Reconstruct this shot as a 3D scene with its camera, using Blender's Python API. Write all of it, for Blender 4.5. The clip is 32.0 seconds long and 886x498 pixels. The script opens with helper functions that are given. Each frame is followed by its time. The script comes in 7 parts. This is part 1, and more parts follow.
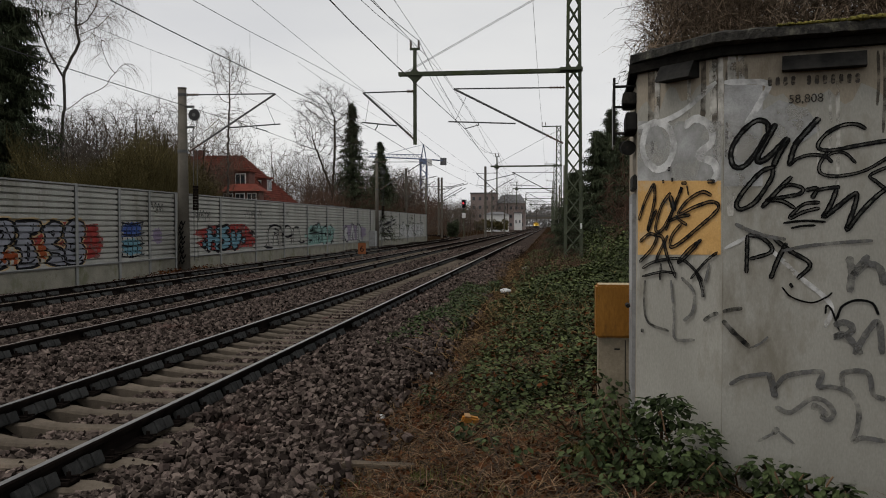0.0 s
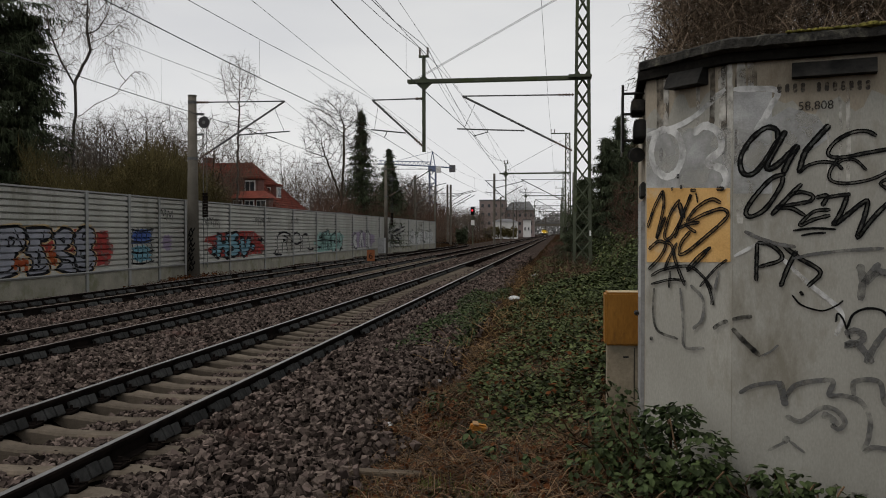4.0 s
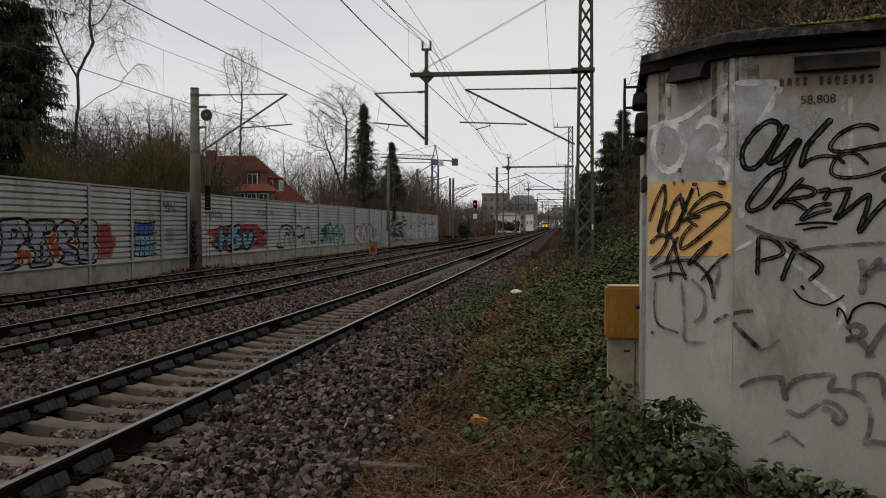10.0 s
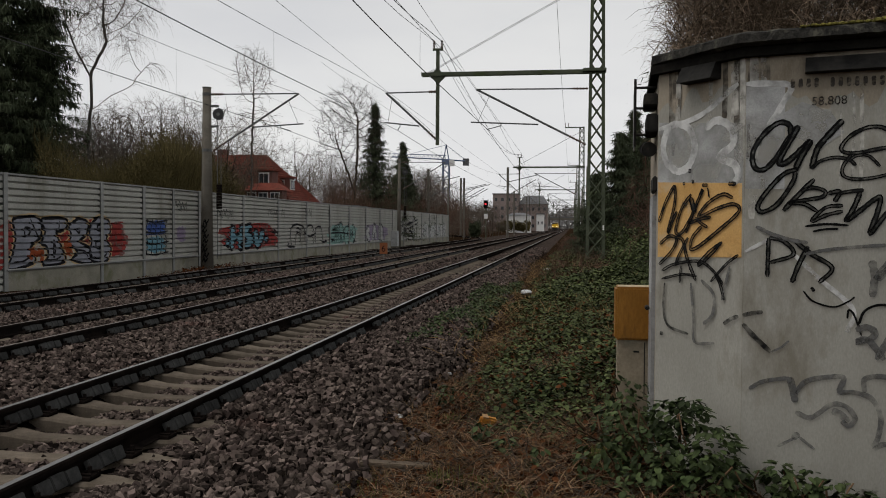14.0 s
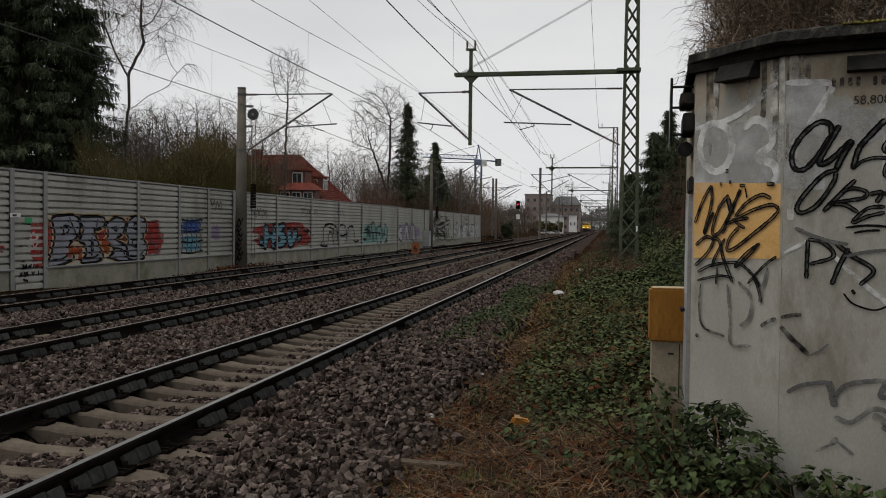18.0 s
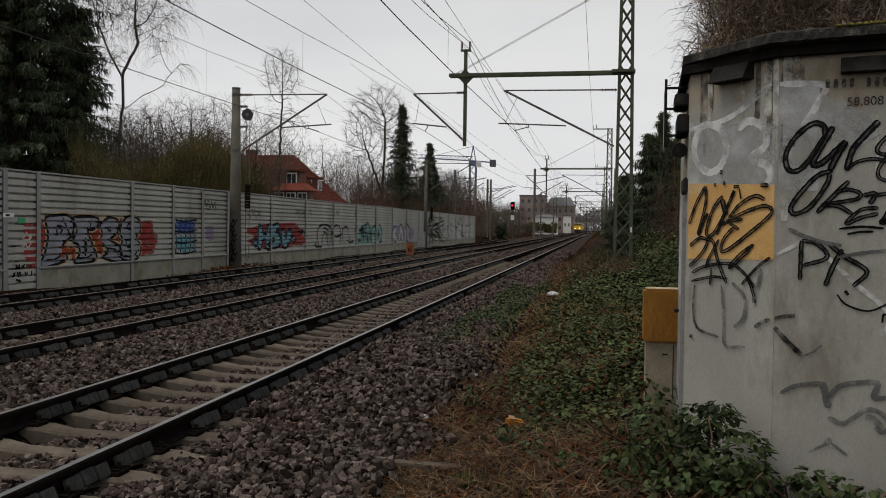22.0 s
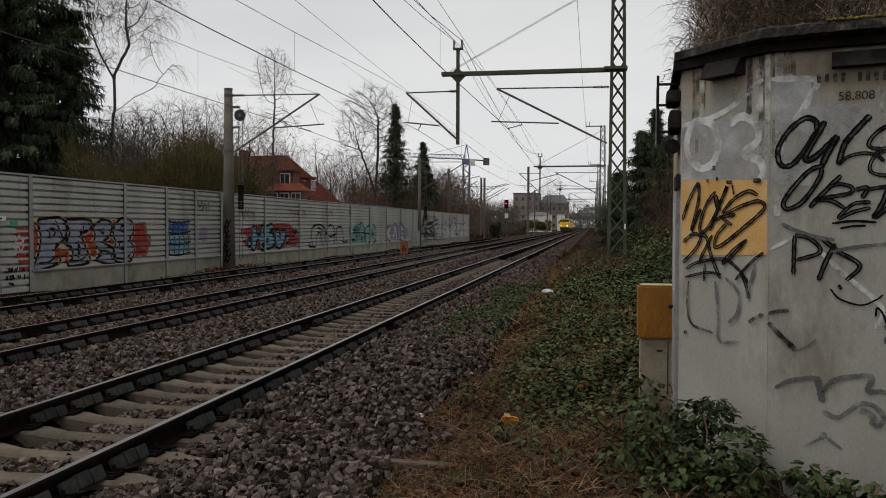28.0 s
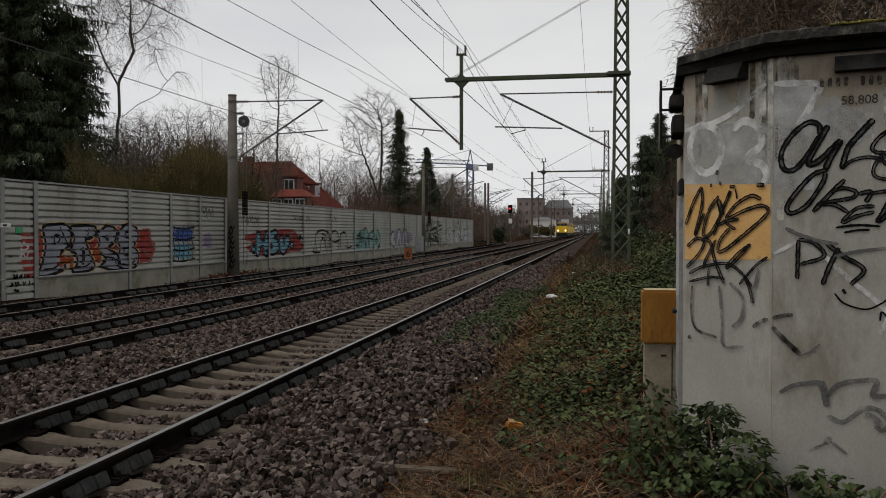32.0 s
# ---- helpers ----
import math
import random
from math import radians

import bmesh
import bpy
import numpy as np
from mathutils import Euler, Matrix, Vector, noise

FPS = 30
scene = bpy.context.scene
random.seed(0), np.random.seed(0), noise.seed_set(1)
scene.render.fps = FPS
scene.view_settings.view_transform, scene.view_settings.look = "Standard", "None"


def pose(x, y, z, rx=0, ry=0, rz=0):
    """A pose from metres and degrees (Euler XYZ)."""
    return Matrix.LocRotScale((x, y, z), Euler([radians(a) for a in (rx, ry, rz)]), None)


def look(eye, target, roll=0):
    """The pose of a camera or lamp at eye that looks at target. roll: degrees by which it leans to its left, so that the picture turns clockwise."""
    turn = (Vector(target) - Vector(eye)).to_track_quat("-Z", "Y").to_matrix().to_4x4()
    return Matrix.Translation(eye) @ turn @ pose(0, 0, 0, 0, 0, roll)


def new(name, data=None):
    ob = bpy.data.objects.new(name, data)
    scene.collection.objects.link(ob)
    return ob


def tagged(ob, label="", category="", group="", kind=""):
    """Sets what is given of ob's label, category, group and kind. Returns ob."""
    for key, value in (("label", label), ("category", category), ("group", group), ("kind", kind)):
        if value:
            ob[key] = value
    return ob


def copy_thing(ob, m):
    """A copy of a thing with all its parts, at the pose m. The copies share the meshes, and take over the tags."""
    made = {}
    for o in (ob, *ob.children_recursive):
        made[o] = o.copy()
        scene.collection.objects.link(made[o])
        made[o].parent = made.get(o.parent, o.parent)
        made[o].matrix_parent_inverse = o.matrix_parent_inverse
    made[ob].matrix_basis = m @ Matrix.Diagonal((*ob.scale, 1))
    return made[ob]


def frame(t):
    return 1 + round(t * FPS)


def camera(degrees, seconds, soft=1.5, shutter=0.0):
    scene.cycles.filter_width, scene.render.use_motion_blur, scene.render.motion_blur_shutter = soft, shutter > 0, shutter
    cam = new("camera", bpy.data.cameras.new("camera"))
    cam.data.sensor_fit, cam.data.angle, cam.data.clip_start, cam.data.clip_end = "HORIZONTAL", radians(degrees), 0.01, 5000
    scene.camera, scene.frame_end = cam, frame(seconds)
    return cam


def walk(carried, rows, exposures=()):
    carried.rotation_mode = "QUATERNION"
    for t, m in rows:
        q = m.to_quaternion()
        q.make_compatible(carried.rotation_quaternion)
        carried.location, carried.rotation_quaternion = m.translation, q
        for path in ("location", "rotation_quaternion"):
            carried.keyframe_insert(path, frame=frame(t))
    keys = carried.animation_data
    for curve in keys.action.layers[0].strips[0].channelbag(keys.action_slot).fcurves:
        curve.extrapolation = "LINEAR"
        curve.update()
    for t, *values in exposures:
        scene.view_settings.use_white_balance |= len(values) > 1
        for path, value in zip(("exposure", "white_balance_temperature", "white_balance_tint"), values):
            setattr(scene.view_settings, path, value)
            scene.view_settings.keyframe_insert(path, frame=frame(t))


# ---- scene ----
cam = camera(54.9, 32.0, soft=1.0)
PATH = [
    (0, 3.486, -0.005, 1.648, -7.11, -1.58, -0.10), (0.5, 3.484, -0.001, 1.647, -7.14, -1.56, -0.03), (1, 3.487, 0.006, 1.646, -7.23, -1.44, -0.03),
    (1.5, 3.487, 0.001, 1.648, -7.26, -1.38, -0.07), (2, 3.487, -0.000, 1.649, -7.31, -1.31, -0.03), (2.5, 3.487, 0.006, 1.646, -7.38, -1.27, 0.04),
    (3, 3.489, 0.004, 1.649, -7.53, -1.26, 0.01), (3.5, 3.490, 0.005, 1.649, -7.70, -1.20, -0.04), (5.5, 3.496, 0.002, 1.650, -7.67, -0.89, -0.11),
    (6, 3.500, -0.002, 1.651, -7.66, -0.92, -0.02), (6.5, 3.501, -0.006, 1.650, -7.72, -0.97, 0.03), (7, 3.499, 0.003, 1.650, -7.88, -1.04, 0.06),
    (7.5, 3.495, -0.001, 1.646, -8.00, -1.04, 0.13), (8, 3.494, 0.001, 1.650, -8.04, -1.21, 0.08), (8.5, 3.496, 0.014, 1.648, -7.98, -1.25, 0.08),
    (9, 3.495, 0.010, 1.647, -7.87, -1.31, 0.07), (9.5, 3.497, 0.006, 1.647, -7.82, -1.44, 0.12), (10, 3.499, 0.008, 1.648, -7.87, -1.54, 0.09),
    (10.5, 3.501, 0.001, 1.645, -7.97, -1.61, 0.09), (11, 3.506, -0.005, 1.647, -8.02, -1.54, -0.01), (11.5, 3.510, -0.006, 1.649, -8.03, -1.41, -0.05),
    (12, 3.511, -0.001, 1.648, -8.05, -1.29, -0.04), (12.5, 3.509, 0.001, 1.650, -8.11, -1.26, 0.04), (13, 3.508, 0.001, 1.648, -8.21, -1.27, 0.16),
    (13.5, 3.508, 0.002, 1.647, -8.36, -1.43, 0.29), (14, 3.507, -0.005, 1.647, -8.58, -1.55, 0.37), (14.5, 3.506, -0.000, 1.646, -8.73, -1.71, 0.47),
    (16.5, 3.506, 0.005, 1.641, -9.54, -1.68, 0.62), (17, 3.500, -0.002, 1.643, -10.04, -1.63, 0.60), (17.5, 3.498, 0.006, 1.641, -10.53, -1.64, 0.61),
    (18, 3.496, 0.002, 1.642, -10.71, -1.55, 0.66), (18.5, 3.497, 0.004, 1.640, -10.79, -1.43, 0.66), (19, 3.502, 0.001, 1.643, -10.86, -1.35, 0.57),
    (19.5, 3.503, -0.004, 1.643, -10.89, -1.28, 0.53), (20, 3.502, -0.001, 1.643, -10.85, -1.29, 0.58), (20.5, 3.501, 0.002, 1.643, -10.72, -1.27, 0.67),
    (21, 3.499, 0.006, 1.640, -10.53, -1.39, 0.81), (21.5, 3.499, 0.007, 1.640, -10.42, -1.45, 0.85), (22, 3.496, 0.006, 1.640, -10.34, -1.49, 0.76),
    (22.5, 3.501, 0.009, 1.641, -10.31, -1.42, 0.60), (23, 3.501, 0.007, 1.641, -10.27, -1.31, 0.40), (23.5, 3.502, 0.010, 1.641, -10.20, -1.29, 0.30),
    (24, 3.503, 0.003, 1.642, -10.17, -1.25, 0.20), (24.5, 3.505, 0.004, 1.642, -10.19, -1.15, 0.11), (25, 3.504, 0.002, 1.643, -10.20, -1.14, 0.07),
    (25.5, 3.504, 0.005, 1.642, -10.20, -1.21, 0.08), (27.5, 3.497, 0.008, 1.637, -10.01, -1.70, 0.22), (28, 3.499, 0.013, 1.639, -9.96, -1.57, 0.16),
    (28.5, 3.502, 0.013, 1.640, -10.00, -1.43, 0.08), (29, 3.499, 0.009, 1.640, -10.03, -1.42, 0.08), (29.5, 3.499, 0.017, 1.638, -10.03, -1.50, 0.14),
    (30, 3.498, 0.015, 1.638, -10.02, -1.56, 0.17), (30.5, 3.496, 0.009, 1.638, -10.02, -1.59, 0.16), (31, 3.501, 0.014, 1.637, -10.08, -1.47, 0.10),
    (31.5, 3.500, 0.005, 1.639, -10.14, -1.32, 0.06), (32, 3.503, 0.009, 1.639, -10.23, -1.21, -0.01),
]


def facing(x, y, z, yaw, pitch, roll):
    """The pose of an eye that looks yaw degrees right of the track and pitch degrees up."""
    a, b = radians(yaw), radians(pitch)
    eye = Vector((x, y, z))
    return look(eye, eye + Vector((math.sin(a) * math.cos(b), math.cos(a) * math.cos(b), math.sin(b))), roll)


walk(cam, [(t, facing(*p)) for t, *p in PATH])

# ---- light ----
world = bpy.data.worlds.new("overcast_sky")
scene.world = world
world.use_nodes = True
wn = world.node_tree.nodes
wl = world.node_tree.links
bg = wn["Background"]
sky = wn.new("ShaderNodeTexSky")
sky.sky_type, sky.sun_disc = "NISHITA", False
sky.sun_elevation, sky.sun_rotation = radians(64), radians(246)
sky.air_density, sky.dust_density, sky.ozone_density = 1.0, 6.0, 1.0
wtc = wn.new("ShaderNodeTexCoord")
wno = wn.new("ShaderNodeTexNoise")
wno.inputs["Scale"].default_value = 2.2
wno.inputs["Detail"].default_value = 5
wmap = wn.new("ShaderNodeMapping")
wmap.inputs["Scale"].default_value = (1, 1, 3.5)
wl.new(wtc.outputs["Generated"], wmap.inputs["Vector"])
wl.new(wmap.outputs["Vector"], wno.inputs["Vector"])
wr = wn.new("ShaderNodeValToRGB")
wr.color_ramp.elements[0].position, wr.color_ramp.elements[1].position = 0.3, 0.7
wr.color_ramp.elements[0].color, wr.color_ramp.elements[1].color = (6.75, 6.8, 7.0, 1), (8.1, 8.08, 7.98, 1)
wl.new(wno.outputs["Fac"], wr.inputs["Fac"])
wm = wn.new("ShaderNodeMixRGB")
wm.inputs["Fac"].default_value = 0.92
wl.new(sky.outputs["Color"], wm.inputs["Color1"])
wl.new(wr.outputs["Color"], wm.inputs["Color2"])
wsep = wn.new("ShaderNodeSeparateXYZ")
wl.new(wtc.outputs["Generated"], wsep.inputs["Vector"])
wgr = wn.new("ShaderNodeMapRange")
wgr.inputs["From Min"].default_value, wgr.inputs["From Max"].default_value = 0.0, 0.3
wgr.inputs["To Min"].default_value, wgr.inputs["To Max"].default_value = 1.16, 0.93
wl.new(wsep.outputs["Z"], wgr.inputs["Value"])
wmul = wn.new("ShaderNodeMixRGB")
wmul.blend_type = "MULTIPLY"
wmul.inputs["Fac"].default_value = 1.0
wl.new(wm.outputs["Color"], wmul.inputs["Color1"])
wl.new(wgr.outputs["Result"], wmul.inputs["Color2"])
wl.new(wmul.outputs["Color"], bg.inputs["Color"])
bg.inputs["Strength"].default_value = 0.10
sun = new("sun", bpy.data.lights.new("sun", "SUN"))
sun.data.energy, sun.data.angle, sun.data.color = 1.3, radians(30), (1.0, 0.97, 0.93)
sun.matrix_world = look((-18, -8, 40), (0, 0, 0))
scene.view_settings.exposure = 0.0

# ---- helpers of this scene ----
RNG = np.random.default_rng(7)


def thing(name, label, category, at=(0, 0, 0), group="", kind=""):
    ob = new(name)
    ob.empty_display_size = 0.2
    ob.location = at
    return tagged(ob, label, category, group, kind)


def mesh_of(name, bm, material, smooth=False):
    me = bpy.data.meshes.new(name)
    bm.to_mesh(me)
    bm.free()
    if smooth:
        me.polygons.foreach_set("use_smooth", [True] * len(me.polygons))
    me.materials.append(material)
    return me


def part(name, bm, material, parent=None, label="", smooth=False):
    ob = new(name, mesh_of(name, bm, material, smooth))
    ob.parent = parent
    return tagged(ob, label)


def piece(name, me, parent, m):
    ob = new(name, me)
    ob.parent = parent
    ob.matrix_basis = m
    return ob


def box(bm, c, s, m=None, bevel=0.0):
    r = bmesh.ops.create_cube(bm, size=1)
    t = Matrix.Translation(c) @ Matrix.Diagonal((*s, 1))
    bmesh.ops.transform(bm, matrix=(m @ t) if m else t, verts=r["verts"])
    if bevel:
        es = {e for v in r["verts"] for e in v.link_edges}
        bmesh.ops.bevel(bm, geom=list(es), offset=bevel, segments=2, affect="EDGES")
    return bm


def boxed(c, s, m=None, bevel=0.0):
    return box(bmesh.new(), c, s, m, bevel)


def tube(bm, p, q, r, r2=None, n=8):
    p, q = Vector(p), Vector(q)
    d = q - p
    m = Matrix.Translation((p + q) / 2) @ d.to_track_quat("Z", "Y").to_matrix().to_4x4()
    bmesh.ops.create_cone(bm, cap_ends=True, segments=n, radius1=r, radius2=r if r2 is None else r2, depth=d.length, matrix=m)
    return bm


def prism(bm, outline, z0, z1):
    """An upright prism over an outline of (x, y), counter-clockwise."""
    lo = [bm.verts.new((x, y, z0)) for x, y in outline]
    hi = [bm.verts.new((x, y, z1)) for x, y in outline]
    n = len(outline)
    bm.faces.new(lo[::-1])
    bm.faces.new(hi)
    for i in range(n):
        bm.faces.new((lo[i], lo[(i + 1) % n], hi[(i + 1) % n], hi[i]))
    return bm


def sweep(bm, profile, y0, y1, x=0.0, z=0.0):
    """A profile of (x, z) drawn along y."""
    a = [bm.verts.new((x + u, y0, z + v)) for u, v in profile]
    b = [bm.verts.new((x + u, y1, z + v)) for u, v in profile]
    n = len(profile)
    bm.faces.new(a)
    bm.faces.new(b[::-1])
    for i in range(n):
        bm.faces.new((a[i], b[i], b[(i + 1) % n], a[(i + 1) % n]))
    bmesh.ops.recalc_face_normals(bm, faces=bm.faces[:])
    return bm


def along(bm, profile, pts, closed=True):
    """A profile of (side, up) carried along a path of points in one piece."""
    pts = [Vector(p) for p in pts]
    rings = []
    for i, p in enumerate(pts):
        d = (pts[min(i + 1, len(pts) - 1)] - pts[max(i - 1, 0)]).normalized()
        side = d.cross(Vector((0, 0, 1))).normalized()
        up = side.cross(d)
        rings.append([bm.verts.new(p + side * u + up * v) for u, v in profile])
    n = len(profile)
    for a, b in zip(rings, rings[1:]):
        for i in range(n):
            bm.faces.new((a[i], b[i], b[(i + 1) % n], a[(i + 1) % n]))
    bm.faces.new(rings[0])
    bm.faces.new(rings[-1][::-1])
    bmesh.ops.recalc_face_normals(bm, faces=bm.faces[:])
    return bm


def round_profile(r, n=5):
    return [(r * math.cos(2 * math.pi * k / n), r * math.sin(2 * math.pi * k / n)) for k in range(n)]


def raw_mesh(name, verts, faces, material, smooth=False):
    """A mesh from arrays: verts (n, 3) and faces (m, 3 or 4)."""
    me = bpy.data.meshes.new(name)
    k = faces.shape[1]
    me.vertices.add(len(verts))
    me.vertices.foreach_set("co", np.ascontiguousarray(verts, dtype=np.float32).ravel())
    me.loops.add(faces.size)
    me.loops.foreach_set("vertex_index", np.ascontiguousarray(faces, dtype=np.int32).ravel())
    me.polygons.add(len(faces))
    me.polygons.foreach_set("loop_start", np.arange(len(faces), dtype=np.int32) * k)
    me.polygons.foreach_set("use_smooth", np.full(len(faces), smooth))
    me.update(calc_edges=True)
    me.materials.append(material)
    return me


def turns(n, tilt=math.pi, rng=RNG):
    """n random turns: about z by any angle, then tipped by up to tilt."""
    a, b, c = rng.uniform(0, 2 * math.pi, n), rng.uniform(-tilt, tilt, n), rng.uniform(-tilt, tilt, n)
    ca, sa, cb, sb, cc, sc = np.cos(a), np.sin(a), np.cos(b), np.sin(b), np.cos(c), np.sin(c)
    o, i = np.zeros(n), np.ones(n)
    rz = np.array([[ca, -sa, o], [sa, ca, o], [o, o, i]]).transpose(2, 0, 1)
    rx = np.array([[i, o, o], [o, cb, -sb], [o, sb, cb]]).transpose(2, 0, 1)
    ry = np.array([[cc, o, sc], [o, i, o], [-sc, o, cc]]).transpose(2, 0, 1)
    return rz @ rx @ ry


def scatter(name, template, places, sizes, rots, material, smooth=False):
    """One mesh of many copies of a small template (verts, faces)."""
    tv, tf = np.array(template[0], float), np.array(template[1], int)
    sizes = np.asarray(sizes, float)
    sizes = sizes[:, None] if sizes.ndim == 1 else sizes
    v = np.einsum("nij,nkj->nki", rots, tv[None] * sizes[:, None, :]) + places[:, None, :]
    fcs = tf[None] + (np.arange(len(places)) * len(tv))[:, None, None]
    return raw_mesh(name, v.reshape(-1, 3), fcs.reshape(-1, tf.shape[1]), material, smooth)


# ---- materials ----
def mat(name, dark, light, scale=3.0, rough=0.85, bump=0.3, metal=0.0, fine=40.0, grain=0.35, stain=None, stain_scale=0.6,
        stain_at=0.55, vary=0.0, island=0.0, stretch=(1, 1, 1), dist=0.01, spec=0.3, coords="Object", hue=None):
    m = bpy.data.materials.new(name)
    m.use_nodes = True
    n, k = m.node_tree.nodes, m.node_tree.links
    bs = n["Principled BSDF"]
    tc = n.new("ShaderNodeTexCoord")
    mp = n.new("ShaderNodeMapping")
    mp.inputs["Scale"].default_value = stretch
    k.new(tc.outputs[coords], mp.inputs["Vector"])

    def noise_at(s, detail=5, r=0.6):
        x = n.new("ShaderNodeTexNoise")
        x.inputs["Scale"].default_value, x.inputs["Detail"].default_value, x.inputs["Roughness"].default_value = s, detail, r
        k.new(mp.outputs["Vector"], x.inputs["Vector"])
        return x

    def mix(kind, fac, a, b):
        x = n.new("ShaderNodeMixRGB")
        x.blend_type = kind
        for sock, v in (("Fac", fac), ("Color1", a), ("Color2", b)):
            if isinstance(v, (int, float)):
                x.inputs[sock].default_value = v if sock == "Fac" else (v, v, v, 1)
            elif isinstance(v, tuple):
                x.inputs[sock].default_value = (*v, 1)
            else:
                k.new(v, x.inputs[sock])
        return x.outputs["Color"]

    def ramp(v, lo, hi):
        x = n.new("ShaderNodeMapRange")
        x.inputs["From Min"].default_value, x.inputs["From Max"].default_value = lo, hi
        k.new(v, x.inputs["Value"])
        return x.outputs["Result"]

    big = noise_at(scale)
    small = noise_at(fine, 3)
    col = mix("MIX", ramp(big.outputs["Fac"], 0.3, 0.7), dark, light)
    col = mix("OVERLAY", grain, col, small.outputs["Fac"])
    if stain:
        st = noise_at(stain_scale, 8, 0.7)
        col = mix("MIX", ramp(st.outputs["Fac"], stain_at, stain_at + 0.12), col, stain)
    if vary:
        oi = n.new("ShaderNodeObjectInfo")
        col = mix("MULTIPLY", 1.0, col, mix("MIX", oi.outputs["Random"], 1 - vary, 1 + vary))
    if island:
        ge = n.new("ShaderNodeNewGeometry")
        if hue:
            fr = n.new("ShaderNodeMath")
            fr.operation = "PINGPONG"
            fr.inputs[1].default_value = 0.043
            k.new(ge.outputs["Random Per Island"], fr.inputs[0])
            col = mix("MIX", ramp(fr.outputs["Value"], 0.02, 0.043), col, hue)
        col = mix("MULTIPLY", 1.0, col, mix("MIX", ge.outputs["Random Per Island"], 1 - island, 1 + island))
    k.new(col, bs.inputs["Base Color"])
    bs.inputs["Roughness"].default_value, bs.inputs["Metallic"].default_value = rough, metal
    bs.inputs["Specular IOR Level"].default_value = spec
    if bump:
        bp = n.new("ShaderNodeBump")
        bp.inputs["Strength"].default_value, bp.inputs["Distance"].default_value = bump, dist
        k.new(small.outputs["Fac"], bp.inputs["Height"])
        k.new(bp.outputs["Normal"], bs.inputs["Normal"])
    return m


def plain(name, c, rough=0.6, metal=0.0, emit=0.0, spec=0.3):
    m = bpy.data.materials.new(name)
    m.use_nodes = True
    bs = m.node_tree.nodes["Principled BSDF"]
    bs.inputs["Base Color"].default_value = (*c, 1)
    bs.inputs["Roughness"].default_value, bs.inputs["Metallic"].default_value = rough, metal
    bs.inputs["Specular IOR Level"].default_value = spec
    if emit:
        bs.inputs["Emission Color"].default_value = (*c, 1)
        bs.inputs["Emission Strength"].default_value = emit
    return m


M_GROUND = mat("earth_with_dead_leaves", (0.010, 0.006, 0.0035), (0.032, 0.019, 0.011), 1.2, 0.95, 0.8, fine=35, grain=0.7, stain=(0.018, 0.02, 0.009), stain_scale=0.5, stain_at=0.55, dist=0.03, spec=0)
# Near-black bed: the shade in gaps between stones is put into its colour.
M_BALLAST_GAP_SHADE = mat("gap_shaded_ballast_bed", (0.004, 0.0032, 0.0026), (0.013, 0.0105, 0.0085), 9, 0.95, 1.0, fine=22, grain=0.9, stain=(0.02, 0.013, 0.01), stain_scale=0.35, dist=0.05, spec=0.0)
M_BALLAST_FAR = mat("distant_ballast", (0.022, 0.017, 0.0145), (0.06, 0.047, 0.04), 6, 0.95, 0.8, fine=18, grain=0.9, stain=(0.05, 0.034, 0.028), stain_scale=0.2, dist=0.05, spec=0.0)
M_STONE = mat("ballast_stone", (0.003, 0.0024, 0.0021), (0.134, 0.105, 0.089), 8, 0.7, 0.3, fine=45, grain=0.6, island=0.92, hue=(0.08, 0.06, 0.053), stain=(0.085, 0.047, 0.04), stain_scale=0.4, stain_at=0.57, spec=0)
M_CONC = mat("weathered_sleeper_concrete", (0.068, 0.055, 0.042), (0.125, 0.104, 0.081), 5, 0.9, 0.5, fine=70, stain=(0.15, 0.115, 0.085), stain_scale=1.2, vary=0.2, spec=0.03)
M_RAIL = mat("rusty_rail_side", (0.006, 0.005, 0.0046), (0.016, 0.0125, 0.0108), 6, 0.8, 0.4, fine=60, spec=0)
M_HEAD = mat("polished_rail_head", (0.204, 0.1972, 0.1904), (0.2856, 0.2788, 0.272), 2, 0.42, 0.1, metal=1.0, stretch=(8, 0.3, 1))
M_HEAD_DULL = mat("dull_rail_head", (0.1, 0.085, 0.075), (0.18, 0.15, 0.13), 2, 0.5, 0.2, metal=0.7, stretch=(8, 0.3, 1))
M_DAMP = mat("dark_rail_damper", (0.02, 0.02, 0.0195), (0.052, 0.052, 0.05), 7, 0.75, 0.4, fine=50, vary=0.3, spec=0.03)
M_ALU = mat("ribbed_aluminium", (0.27, 0.268, 0.238), (0.375, 0.37, 0.335), 0.8, 0.6, 0.1, metal=0.0, stain=(0.19, 0.185, 0.15), stain_scale=0.5, stretch=(1, 1, 0.25), spec=0.15)
M_POST = mat("galvanised_post", (0.17, 0.172, 0.165), (0.24, 0.24, 0.23), 2, 0.55, 0.15)
M_PLINTH = mat("mossy_plinth_concrete", (0.17, 0.16, 0.125), (0.27, 0.255, 0.205), 1.5, 0.9, 0.4, stain=(0.13, 0.13, 0.075), stain_scale=0.9, stain_at=0.52)
M_RENDER = mat("beige_brown_render", (0.245, 0.206, 0.155), (0.36, 0.315, 0.25), 1.3, 0.88, 0.35, fine=120, grain=0.25, stain=(0.17, 0.134, 0.094), stain_scale=1.9, stain_at=0.54, dist=0.004, stretch=(1, 1, 0.4), spec=0.1)
M_COAT = mat("grey_masonry_paint", (0.255, 0.245, 0.212), (0.35, 0.338, 0.298), 1.5, 0.85, 0.3, fine=110, grain=0.24, stain=(0.2, 0.182, 0.145), stain_scale=1.6, stain_at=0.54, dist=0.004, stretch=(1, 1, 0.4), spec=0.1)
